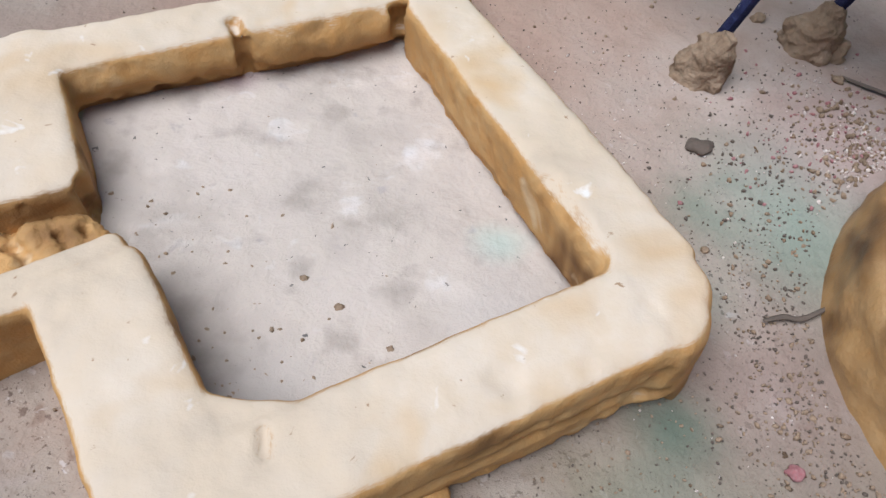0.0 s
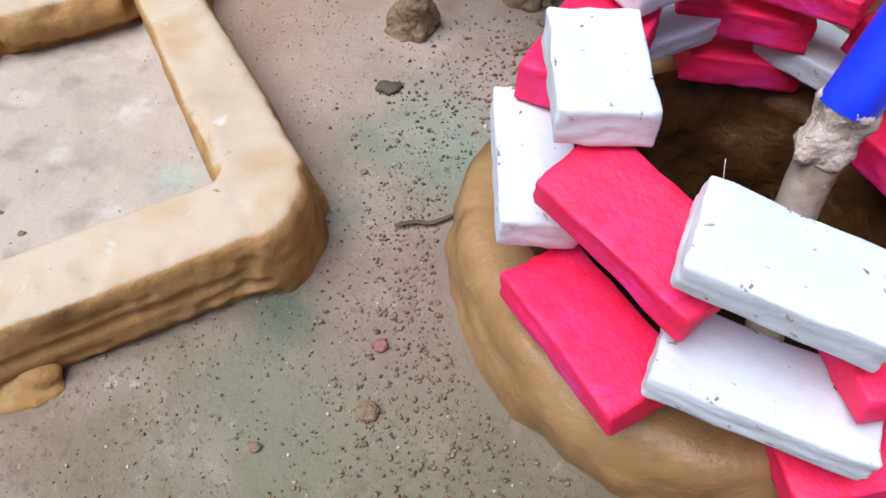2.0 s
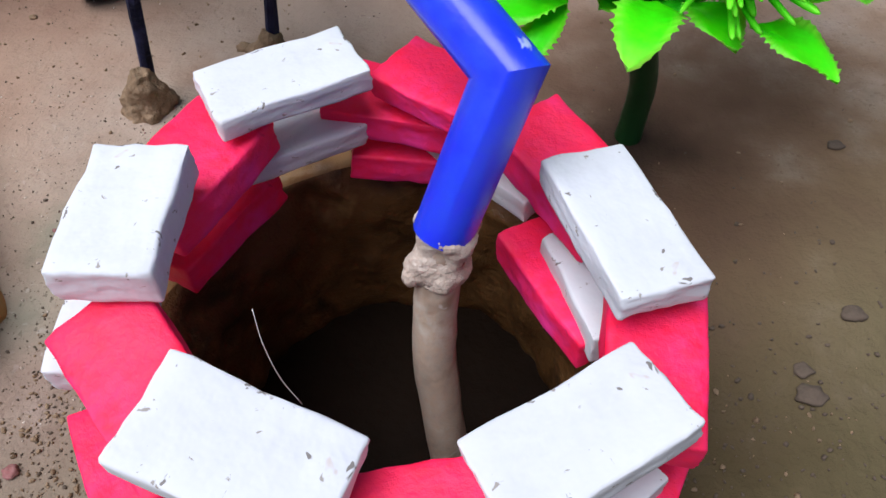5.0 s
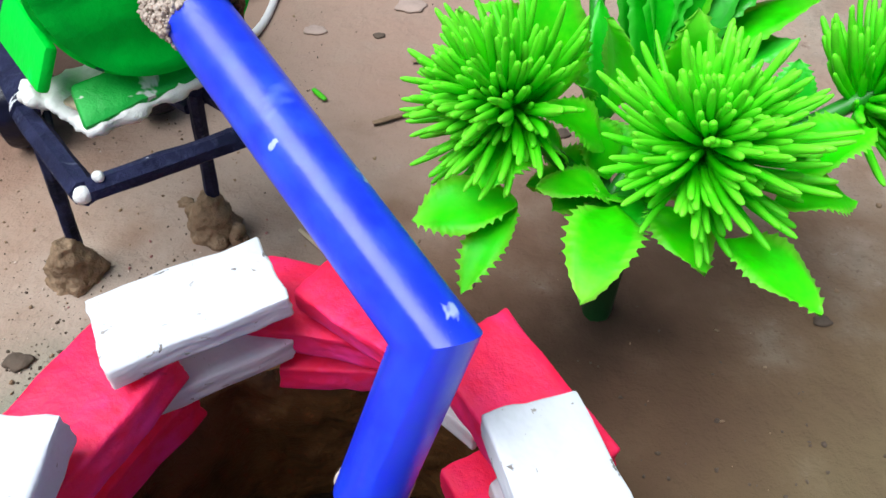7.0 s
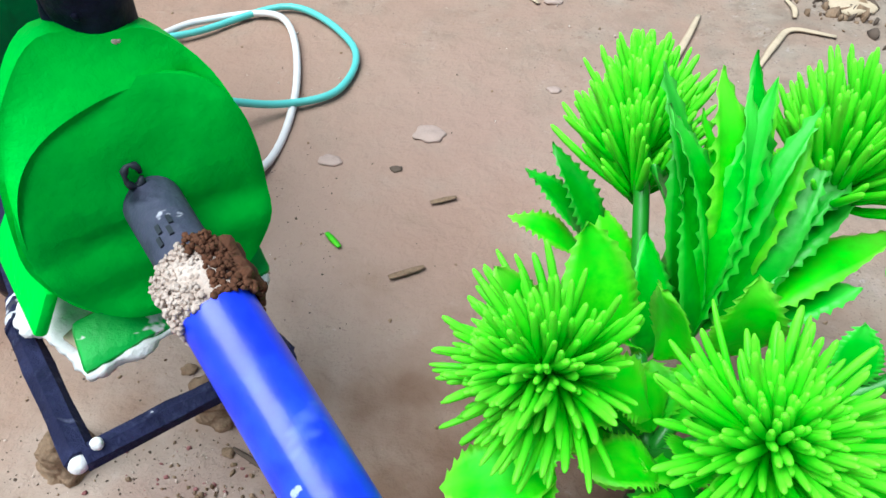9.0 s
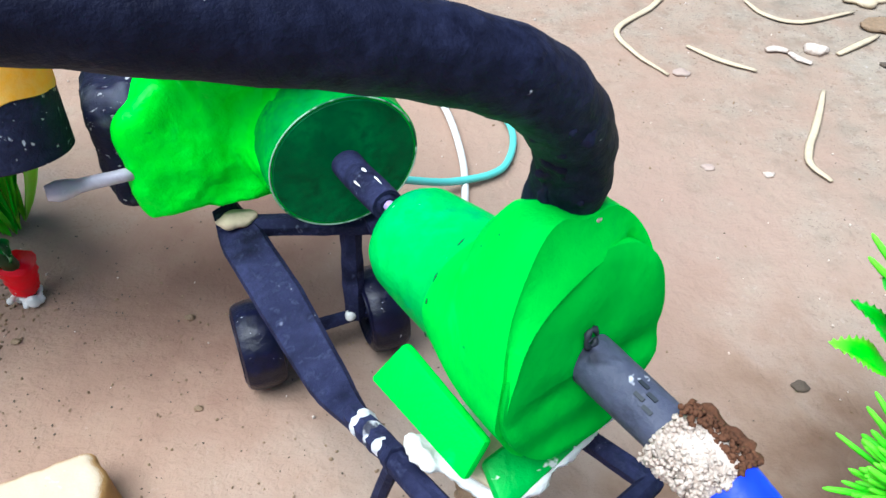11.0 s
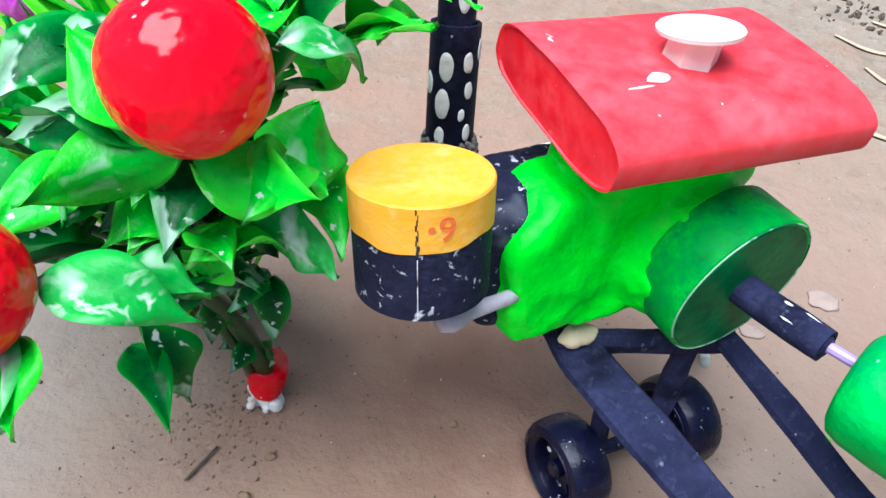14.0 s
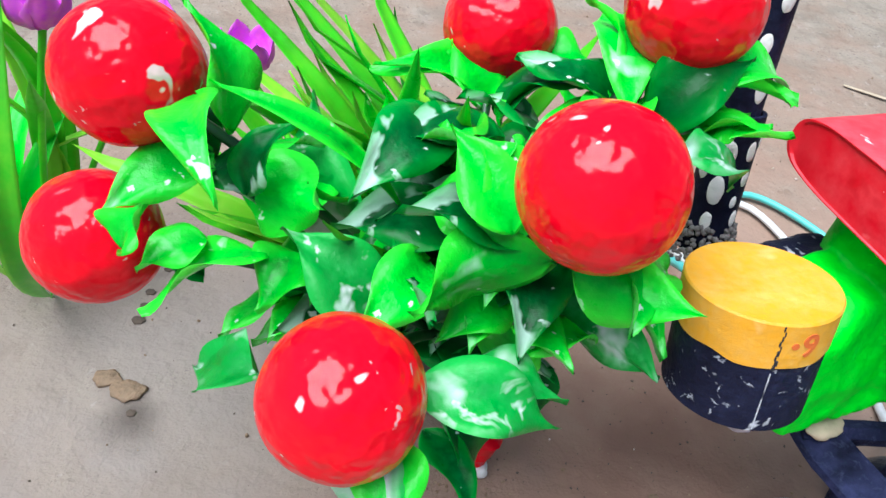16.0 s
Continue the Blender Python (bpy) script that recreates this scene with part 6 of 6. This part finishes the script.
    upper = (
        ((22.7, 17.3, 5.5), (21.5, 18.5, 10.0), 0.95), ((23.0, 17.5, 5.5), (22.4, 18.9, 10.5), 1.05), ((23.2, 17.7, 5.5), (23.2, 19.6, 10.4), 0.7),
        ((22.8, 17.1, 5.6), (25.5, 18.4, 8.2), 1.2), ((22.9, 16.9, 5.6), (26.3, 17.9, 7.6), 1.1), ((22.2, 18.7, 5.4), (21.5, 18.7, 8.5), 1.15),
        ((20.7, 18.9, 6.0), (19.28, 19.77, 7.5), 0.7), ((20.6, 18.9, 5.8), (18.95, 19.3, 6.6), 0.65), ((20.9, 18.7, 5.9), (19.8, 19.9, 8.1), 0.6), ((21.9, 14.2, 5.4), (20.8, 12.2, 5.6), 1.0),
        ((21.1, 16.0, 6.3), (20.6, 15.8, 7.0), 0.6), ((24.9, 15.5, 6.0), (25.0, 16.0, 7.2), 0.8), ((22.5, 17.0, 5.2), (22.0, 18.2, 8.6), 0.9),
        ((22.8, 17.4, 5.4), (24.2, 18.6, 9.6), 0.9), ((23.3, 17.2, 5.2), (25.4, 17.0, 7.0), 1.0), ((21.6, 16.6, 5.0), (21.5, 18.0, 7.4), 0.8), ((21.5, 18.2, 5.0), (20.8, 19.2, 7.0), 0.8))
    # long narrow leaves fanning up between the heads, and short ones crowded round the stem
    fan = [((22.6 + rnd.uniform(-0.5, 0.6), 17.2 + rnd.uniform(-0.4, 0.5), 5.3), (21.6 + 0.42 * i, 18.4 + rnd.uniform(-0.4, 1.4), 10.2 - 0.16 * abs(i - 3) + rnd.uniform(-0.8, 0.4)), rnd.uniform(0.55, 0.85)) for i in range(11)]
    short = []
    for i in range(12):
        a = -2.9 + 0.5 * i
        o = Vector((math.cos(a), 0.8 * math.sin(a), 0))
        at = Vector((21.7, 14.9, 5.0)) + o * rnd.uniform(0.3, 0.7)
        short.append((at, at + o * rnd.uniform(1.0, 1.5) + Vector((0, 0, rnd.uniform(0.2, 1.3))), rnd.uniform(0.8, 1.05)))
    n = 0
    for rows in (lower, upper, fan, short):
        for base, tip, width in rows:
            n += 1
            bm = bmesh.new()
            leaf_shape(bm, base, tip, width * 1.05, sag=0.1, roll=rnd.uniform(-12, 12), fold=0.22, teeth=0.075, ruffle=0.07, n=39, peak=0.48, sharp=0.85, seed=n)
            part("leaf", bm, NEEDLEDARK if rows in (upper, fan) and n % 3 else NEEDLE, p, "", sharp=0)


needle_plant()


# ---- grass tufts with flowers ----
def grass_tuft(at, lean, count, height, seed, flowers=()):
    p = thing("grass_tuft", at, "tuft of long arching green plastic grass blades", "artificial grass", "grass tufts")
    rnd = random.Random(seed)
    at = Vector(at)
    for i in range(count):
        base = at + Vector((rnd.uniform(-0.6, 0.6), rnd.uniform(-0.5, 0.5), 0))
        tip = at + Vector(lean) + Vector((rnd.gauss(0, 2.6), rnd.gauss(0, 2.2), height * rnd.uniform(0.55, 1.05)))
        bm = bmesh.new()
        leaf_shape(bm, base, tip, rnd.uniform(0.55, 1.1), sag=rnd.uniform(0.06, 0.26), roll=rnd.uniform(-30, 30), fold=0.4, ruffle=0.02, n=14, peak=0.45, sharp=0.6, thick=0.04, seed=i)
        part("blade", bm, (GRASS, GRASSPALE, GRASS, LEAF)[i % 4], p, "", sharp=0)
    for f in flowers:
        f = Vector(f)
        bm = bmesh.new()
        tube(bm, smooth_path([at, at.lerp(f, 0.6) + Vector((0, 0, 0.6)), f]), 0.1, 7)
        part("flower_stalk", bm, GRASS, p, "", sharp=0)
        for k in range(6):
            a = k * 1.05
            o = Vector((math.cos(a), math.sin(a), 0))
            bm = bmesh.new()
            leaf_shape(bm, f, f + o * 0.75 + Vector((0, 0, 1.35)), 0.95, sag=-0.25, fold=0.3, ruffle=0.08, thick=0.06, n=8, peak=0.5, sharp=0.7)
            part("petal", bm, PURPLE, p, "", sharp=0)


grass_tuft((-6.0, 29.5, 0), (-3.5, -0.5, 0), 58, 12.5, 1, ((-11.4, 34.4, 7.2),))
grass_tuft((-17.4, 31.4, 0), (-0.6, 0.5, 0), 18, 12.0, 2, ((-15.6, 31.0, 9.8), (-13.8, 33.0, 8.3)))


# ---- wires, clumps and crumbs ----
def wire(name, pts, material, label):
    bm = bmesh.new()
    tube(bm, smooth_path(pts, 8), 0.16, 8)
    solo(name, bm, material, pts[0], label, "wire", sharp=0)


wire("white_wire", [(9, 25.5, 3.0), (10.9, 28.5, 0.3), (11.3, 33.9, 0.3), (9.7, 39.5, 0.3), (6, 39, 0.3), (4.5, 36, 1.0), (4, 30, 4.0)], WIRE, "thin white plastic wire in a loop on the ground")
wire("teal_wire", [(8.6, 31.0, 1.5), (11, 32.2, 0.5), (13.1, 33.6, 0.3), (13.3, 37, 0.3), (10, 40.5, 0.3), (6, 38.0, 0.3), (3.5, 36, 1.0), (3, 31, 4)], TEAL, "thin teal plastic wire in a loop on the ground")


def clump(at, size, seed):
    bm = bmesh.new()
    rnd = random.Random(seed)
    base = Vector(at)
    tube(bm, [base + Vector((0.06 * i, 0.1 * math.sin(i + seed), -0.25 + 0.36 * i)) * size for i in range(5)], [size * r for r in (0.62, 0.58, 0.5, 0.36, 0.2)], 14, lump=0.2)
    for i in range(12):
        h, g = rnd.random(), rnd.uniform(0, 6.28)
        o = Vector((math.cos(g), math.sin(g), 0)) * (0.5 - 0.32 * h) + Vector((0, 0, 0.9 * h))
        bmesh.ops.create_icosphere(bm, subdivisions=2, radius=size * rnd.uniform(0.12, 0.26), matrix=Matrix.Translation(base + o * size))
    dents = [(Vector(at) + Vector((rnd.uniform(-1, 1), rnd.uniform(-1, 1), rnd.uniform(0, 1.2))) * size, Vector(at) + Vector((rnd.uniform(-1, 1), rnd.uniform(-1, 1), rnd.uniform(0, 1.2))) * size, 0.12, 0.14) for i in range(5)]
    solo("mud_clump", clay(bm, 0.07, 0.16, 1.5, 0.05, 1, dents), MUD, at, "dried cracked mud lump holding a cart leg", "mud lump", "mud lumps", sharp=0)


clump((8.05, 17.0, 0), 1.28, 1)
clump((11.5, 18.7, 0), 1.25, 2)
clump((12.3, 18.3, 0), 0.45, 4)


def strew(name, count, spot, lo, hi, material, label, seed, category="crumbs", flat=0.6):
    """Many little grains as one mesh. spot(rng) gives a place in the plan."""
    rng = np.random.default_rng(seed)
    verts, faces = [], []
    for i in range(count):
        x, y = spot(rng)
        if 3.9 < math.hypot(x - WELL.x, y - WELL.y) < 6.6 or math.hypot(x - WELL.x, y - WELL.y) < 4:
            continue
        r = lo + (hi - lo) * rng.random() ** 2
        turn = np.array(Euler(tuple(rng.uniform(0, 6.28, 3))).to_matrix())
        v = ICO_V * (r * rng.uniform(0.55, 1.2, (12, 1))) * np.array((1, rng.uniform(0.5, 1), flat)) @ turn.T
        faces.append(ICO_F + 12 * len(verts))
        verts.append((v + (x, y, ground_height(x, y) + r * 0.25)) * CM)
    me = bpy.data.meshes.new(name)
    me.from_pydata(np.concatenate(verts).tolist(), [], np.concatenate(faces).tolist())
    ob = finish(new(name, me), material)
    return tagged(ob, label, category, kind="stuff")


def patch(cx, cy, sx, sy):
    return lambda rng: (rng.normal(cx, sx), rng.normal(cy, sy))


def spread(x0, x1, y0, y1):
    return lambda rng: (rng.uniform(x0, x1), rng.uniform(y0, y1))


strew("fine_grit", 380, spread(2, 13, -3, 18), 0.02, 0.06, SAND, "fine pale grit on the earth", 31)
strew("mud_crumbs", 600, spread(-22, 40, -5, 58), 0.03, 0.10, MUD, "scattered crumbs of dried mud on the ground", 3)
strew("dark_grains", 2600, spread(2, 13, -3, 18), 0.012, 0.042, TWIG, "fine dark grains scattered on the earth", 4)
strew("dark_grains", 220, spread(-20, 36, 20, 50), 0.03, 0.06, TWIG, "fine dark grains scattered on the earth", 14)
strew("mud_crumbs", 480, patch(12.0, 14.3, 0.9, 1.2), 0.03, 0.13, MUD, "brown broken crumbs strewn on the ground", 45)
strew("pale_crumbs", 240, patch(12.0, 14.3, 0.9, 1.2), 0.03, 0.10, SAND, "pale broken crumbs strewn on the ground", 5)
strew("pink_crumbs", 160, patch(11.3, 14.6, 1.6, 1.6), 0.03, 0.10, PINKCRUMB, "pinkish paint crumbs strewn on the ground", 6)
strew("dark_crumbs", 220, patch(9.6, 12.0, 1.5, 2.2), 0.03, 0.09, TWIG, "dark crumbs between tank and well", 7)
strew("mud_crumbs", 1100, patch(9.2, 5.0, 1.1, 4.0), 0.025, 0.10, MUD, "crumbly soil between tank and well", 32)
strew("dark_crumbs", 1500, patch(9.0, 6.5, 1.5, 4.5), 0.015, 0.06, TWIG, "dark specks of soil between tank and well", 35)
strew("mud_crumbs", 700, spread(3, 11, -3, 8), 0.02, 0.07, MUD, "fine soil crumbs in front of the tank", 33)
strew("mud_crumbs", 260, patch(24, 8, 3.0, 3.5), 0.03, 0.10, TWIG, "dark damp crumbs beside the well", 34)
strew("mud_crumbs", 500, spread(-8, 12, 17, 27), 0.02, 0.08, MUD, "soil crumbs round the cart", 36)
strew("dark_crumbs", 700, spread(-10, 14, 17, 30), 0.015, 0.06, TWIG, "dark crumbs round the cart", 37)
strew("dark_crumbs", 700, patch(23, 3, 2.5, 3.0), 0.025, 0.10, TWIG, "dark wet crumbs beside the well", 38)
strew("mud_crumbs", 350, patch(22.5, 3, 2.5, 3.0), 0.025, 0.10, MUD, "soil crumbs beside the well", 39)
strew("mud_crumbs", 350, patch(12.0, 0.8, 2.0, 1.2), 0.025, 0.10, MUD, "soil crumbs before the well", 40)
strew("floor_crumbs", 160, patch(-4.6, 9.6, 1.1, 1.6), 0.03, 0.10, MUD, "grit along the tank wall", 46)
strew("floor_crumbs", 170, patch(-2.4, 6.8, 1.0, 0.9), 0.03, 0.09, MUD, "grit in the corner of the tank floor", 8)
strew("floor_crumbs", 90, spread(-6, 4, 7, 16), 0.02, 0.06, MUD, "grit scattered on the tank floor", 9)
strew("pale_crumbs", 110, spread(-8, 30, 20, 50), 0.04, 0.11, SAND, "pale broken crumbs strewn on the ground", 10)
strew("dark_litter", 70, patch(36.0, 42.0, 1.1, 1.2), 0.15, 0.5, TWIG, "dark rotting leaf litter", 41, "litter", 0.3)
strew("pale_litter", 60, patch(36.5, 42.0, 1.3, 1.3), 0.15, 0.6, MUD, "dry curled leaf litter", 42, "litter", 0.3)
strew("dark_litter", 60, patch(32.0, 57.0, 1.6, 1.0), 0.12, 0.4, TWIG, "dark rotting leaf litter", 43, "litter", 0.3)
strew("plant_grit", 160, patch(-4.6, 25.2, 1.2, 0.8), 0.03, 0.1, MUD, "loose grit round the plant foot", 12)


def stone(name, x, y, r, material, label, seed, flat=0.7):
    bm = bmesh.new()
    bmesh.ops.create_icosphere(bm, subdivisions=3, radius=r, matrix=Matrix.Diagonal((1.15, 0.9, flat, 1)))
    for v in bm.verts:
        v.co *= 1 + 0.35 * noise.noise(v.co / r * 1.6 + Vector((seed * 3.1, 0, 0)))
    at = (x, y, ground_height(x, y))
    bmesh.ops.translate(bm, verts=bm.verts, vec=Vector(at) + Vector((0, 0, r * flat * 0.55)))
    solo(name, bm, material, at, label, "pebble", "pebbles", sharp=0)


for i, (x, y, r) in enumerate(((7.9, 4.35, 0.22), (5.76, 3.55, 0.12), (7.2, 11.0, 0.1), (-0.8, 8.75, 0.1), (-1.6, 9.4, 0.09), (0.3, 7.9, 0.08), (10.4, 19.9, 0.2), (12.1, 17.3, 0.16), (-4.0, 22.8, 0.16), (-3.4, 24.0, 0.13), (1.9, 25.2, 0.14), (3.0, 21.6, 0.12))):
    stone("pebble", x, y, r, MUD, "small brown clod on the ground", i)
stone("pebble", 8.02, 5.9, 0.16, PINKCRUMB, "small dull pink clod", 40)
# the one at (7.6, 14.2) stands in for a small dark hole
for i, (x, y) in enumerate(((27.6, 15.1), (26.3, 9.6), (24.8, 7.6), (24.8, 8.2), (-4.8, 22.1), (7.6, 14.2), (15.7, 28.9), (21.9, 22.7))):
    stone("dark_clod", x, y, 0.2 + 0.05 * (i % 3), TWIG, "crumbly dark clod of earth", 50 + i, 0.4)
stone("pale_chip", -13.9, 27.6, 0.42, MUD, "brown flat chip on the ground", 71, 0.3)
stone("pale_chip", -14.6, 28.0, 0.36, MUD, "brown flat chip on the ground", 72, 0.3)
stone("pale_chip", 4.5, 36.5, 0.6, CHIP, "pinkish flat chip on the ground", 73, 0.25)
stone("pale_chip", 16.8, 31.0, 0.55, CHIP, "pinkish flat chip on the ground", 74, 0.2)
stone("pale_chip", 13.2, 29.3, 0.4, CHIP, "pinkish flat chip on the ground", 75, 0.2)
for i in range(12):
    stone("leaf_litter", 33 + 8 * random.random(), 40 + 14 * random.random(), 0.7 + 0.8 * random.random(), (STRAW, MUD, SAND, TWIG)[i % 4], "dry flake of leaf litter", 90 + i, 0.25)


def shaving(pts, w, material, label, name="wood_shaving"):
    bm = bmesh.new()
    path = smooth_path([Vector((x, y, 0.12 + ground_height(x, y))) for x, y in pts], 6)
    tube(bm, path, [w * (0.5 + 0.5 * math.sin(math.pi * (i + 1) / (len(path) + 1))) for i in range(len(path))], 6, squash=0.35, lump=0.2)
    solo(name, bm, material, path[0], label, "debris", "debris", sharp=0)


for pts in (((20.15, 52.7), (23.3, 51.1), (22.6, 49.0), (20.0, 46.0), (20.4, 43.7), (21.8, 41.5)), ((28.0, 49.6), (28.7, 48.1), (30.5, 47.3), (34.1, 48.8)), ((28.0, 53.6), (29.7, 51.9), (32.7, 51.6)),
            ((31.8, 56.0), (34.1, 54.5)), ((23.4, 44.4), (24.8, 43.0), (26.4, 42.0))):
    shaving(pts, 0.2, STRAW, "curled pale wood shaving on the ground")
shaving(((29.2, 40.3), (28.0, 37.8), (26.5, 34.8), (26.9, 33.2)), 0.2, STRAW, "bent pale straw on the ground")
shaving(((30.8, 35.9), (32.2, 38.0), (33.2, 39.0), (34.9, 38.3)), 0.2, STRAW, "curled pale wood shaving on the ground")
shaving(((33.8, 42.1), (33.9, 41.1), (33.6, 40.1)), 0.16, STRAW, "short pale straw on the ground")
shaving(((31.3, 43.9), (34.4, 46.1)), 0.22, STRAW, "straight pale stick on the ground")
shaving(((27.5, 44.0), (28.1, 44.2), (28.7, 44.0)), 0.3, SAND, "crumpled pale scrap on the ground", "paper_scrap")
shaving(((28.7, 43.9), (29.0, 43.3), (29.5, 42.8)), 0.25, SAND, "crumpled pale scrap on the ground", "paper_scrap")
stone("pale_chip", 30.2, 44.2, 0.55, SAND, "pale lumpy chip on the ground", 140, 0.5)
stone("pale_chip", 34.1, 43.2, 0.3, CHALK, "small white chip on the ground", 141, 0.4)
stone("pale_chip", 24.4, 33.7, 0.22, SAND, "small pale chip on the ground", 142, 0.4)
stone("pale_chip", 21.9, 34.1, 0.25, CHIP, "pinkish flat chip on the ground", 143, 0.3)
stone("pale_chip", 22.5, 41.8, 0.4, CHIP, "pinkish flat chip on the ground", 144, 0.3)
shaving(((12.2, 17.4), (13.6, 16.6), (15.2, 16.2)), 0.09, TWIG, "thin dark twig on the ground", "twig")
shaving(((14.0, 18.6), (15.2, 17.3), (15.9, 16.0)), 0.09, STRAW, "thin dry stalk on the ground", "twig")
shaving(((8.1, 9.15), (8.6, 9.3), (9.0, 9.3), (9.7, 9.65)), 0.075, TWIG, "short dark stick on the ground", "twig")
shaving(((13.6, 25.4), (14.1, 24.7)), 0.12, GRASS, "bit of green grass on the ground", "twig")
shaving(((15.8, 23.4), (16.9, 23.9)), 0.13, MUD, "dry brown leaf scrap", "twig")
shaving(((17.0, 27.0), (17.9, 27.3)), 0.12, MUD, "dry brown leaf scrap", "twig")
shaving(((-5.6, 23.2), (-4.9, 24.3)), 0.05, TWIG, "thin dark twig on the ground", "twig")
for i, (x, y) in enumerate(((-13.98, 32.76), (-14.3, 31.64), (-14.35, 30.37), (-13.65, 26.89), (-14.28, 30.99))):
    stone("dark_clod", x, y, 0.13 + 0.03 * (i % 3), TWIG, "small dark clod beside a pale chip", 120 + i, 0.4)
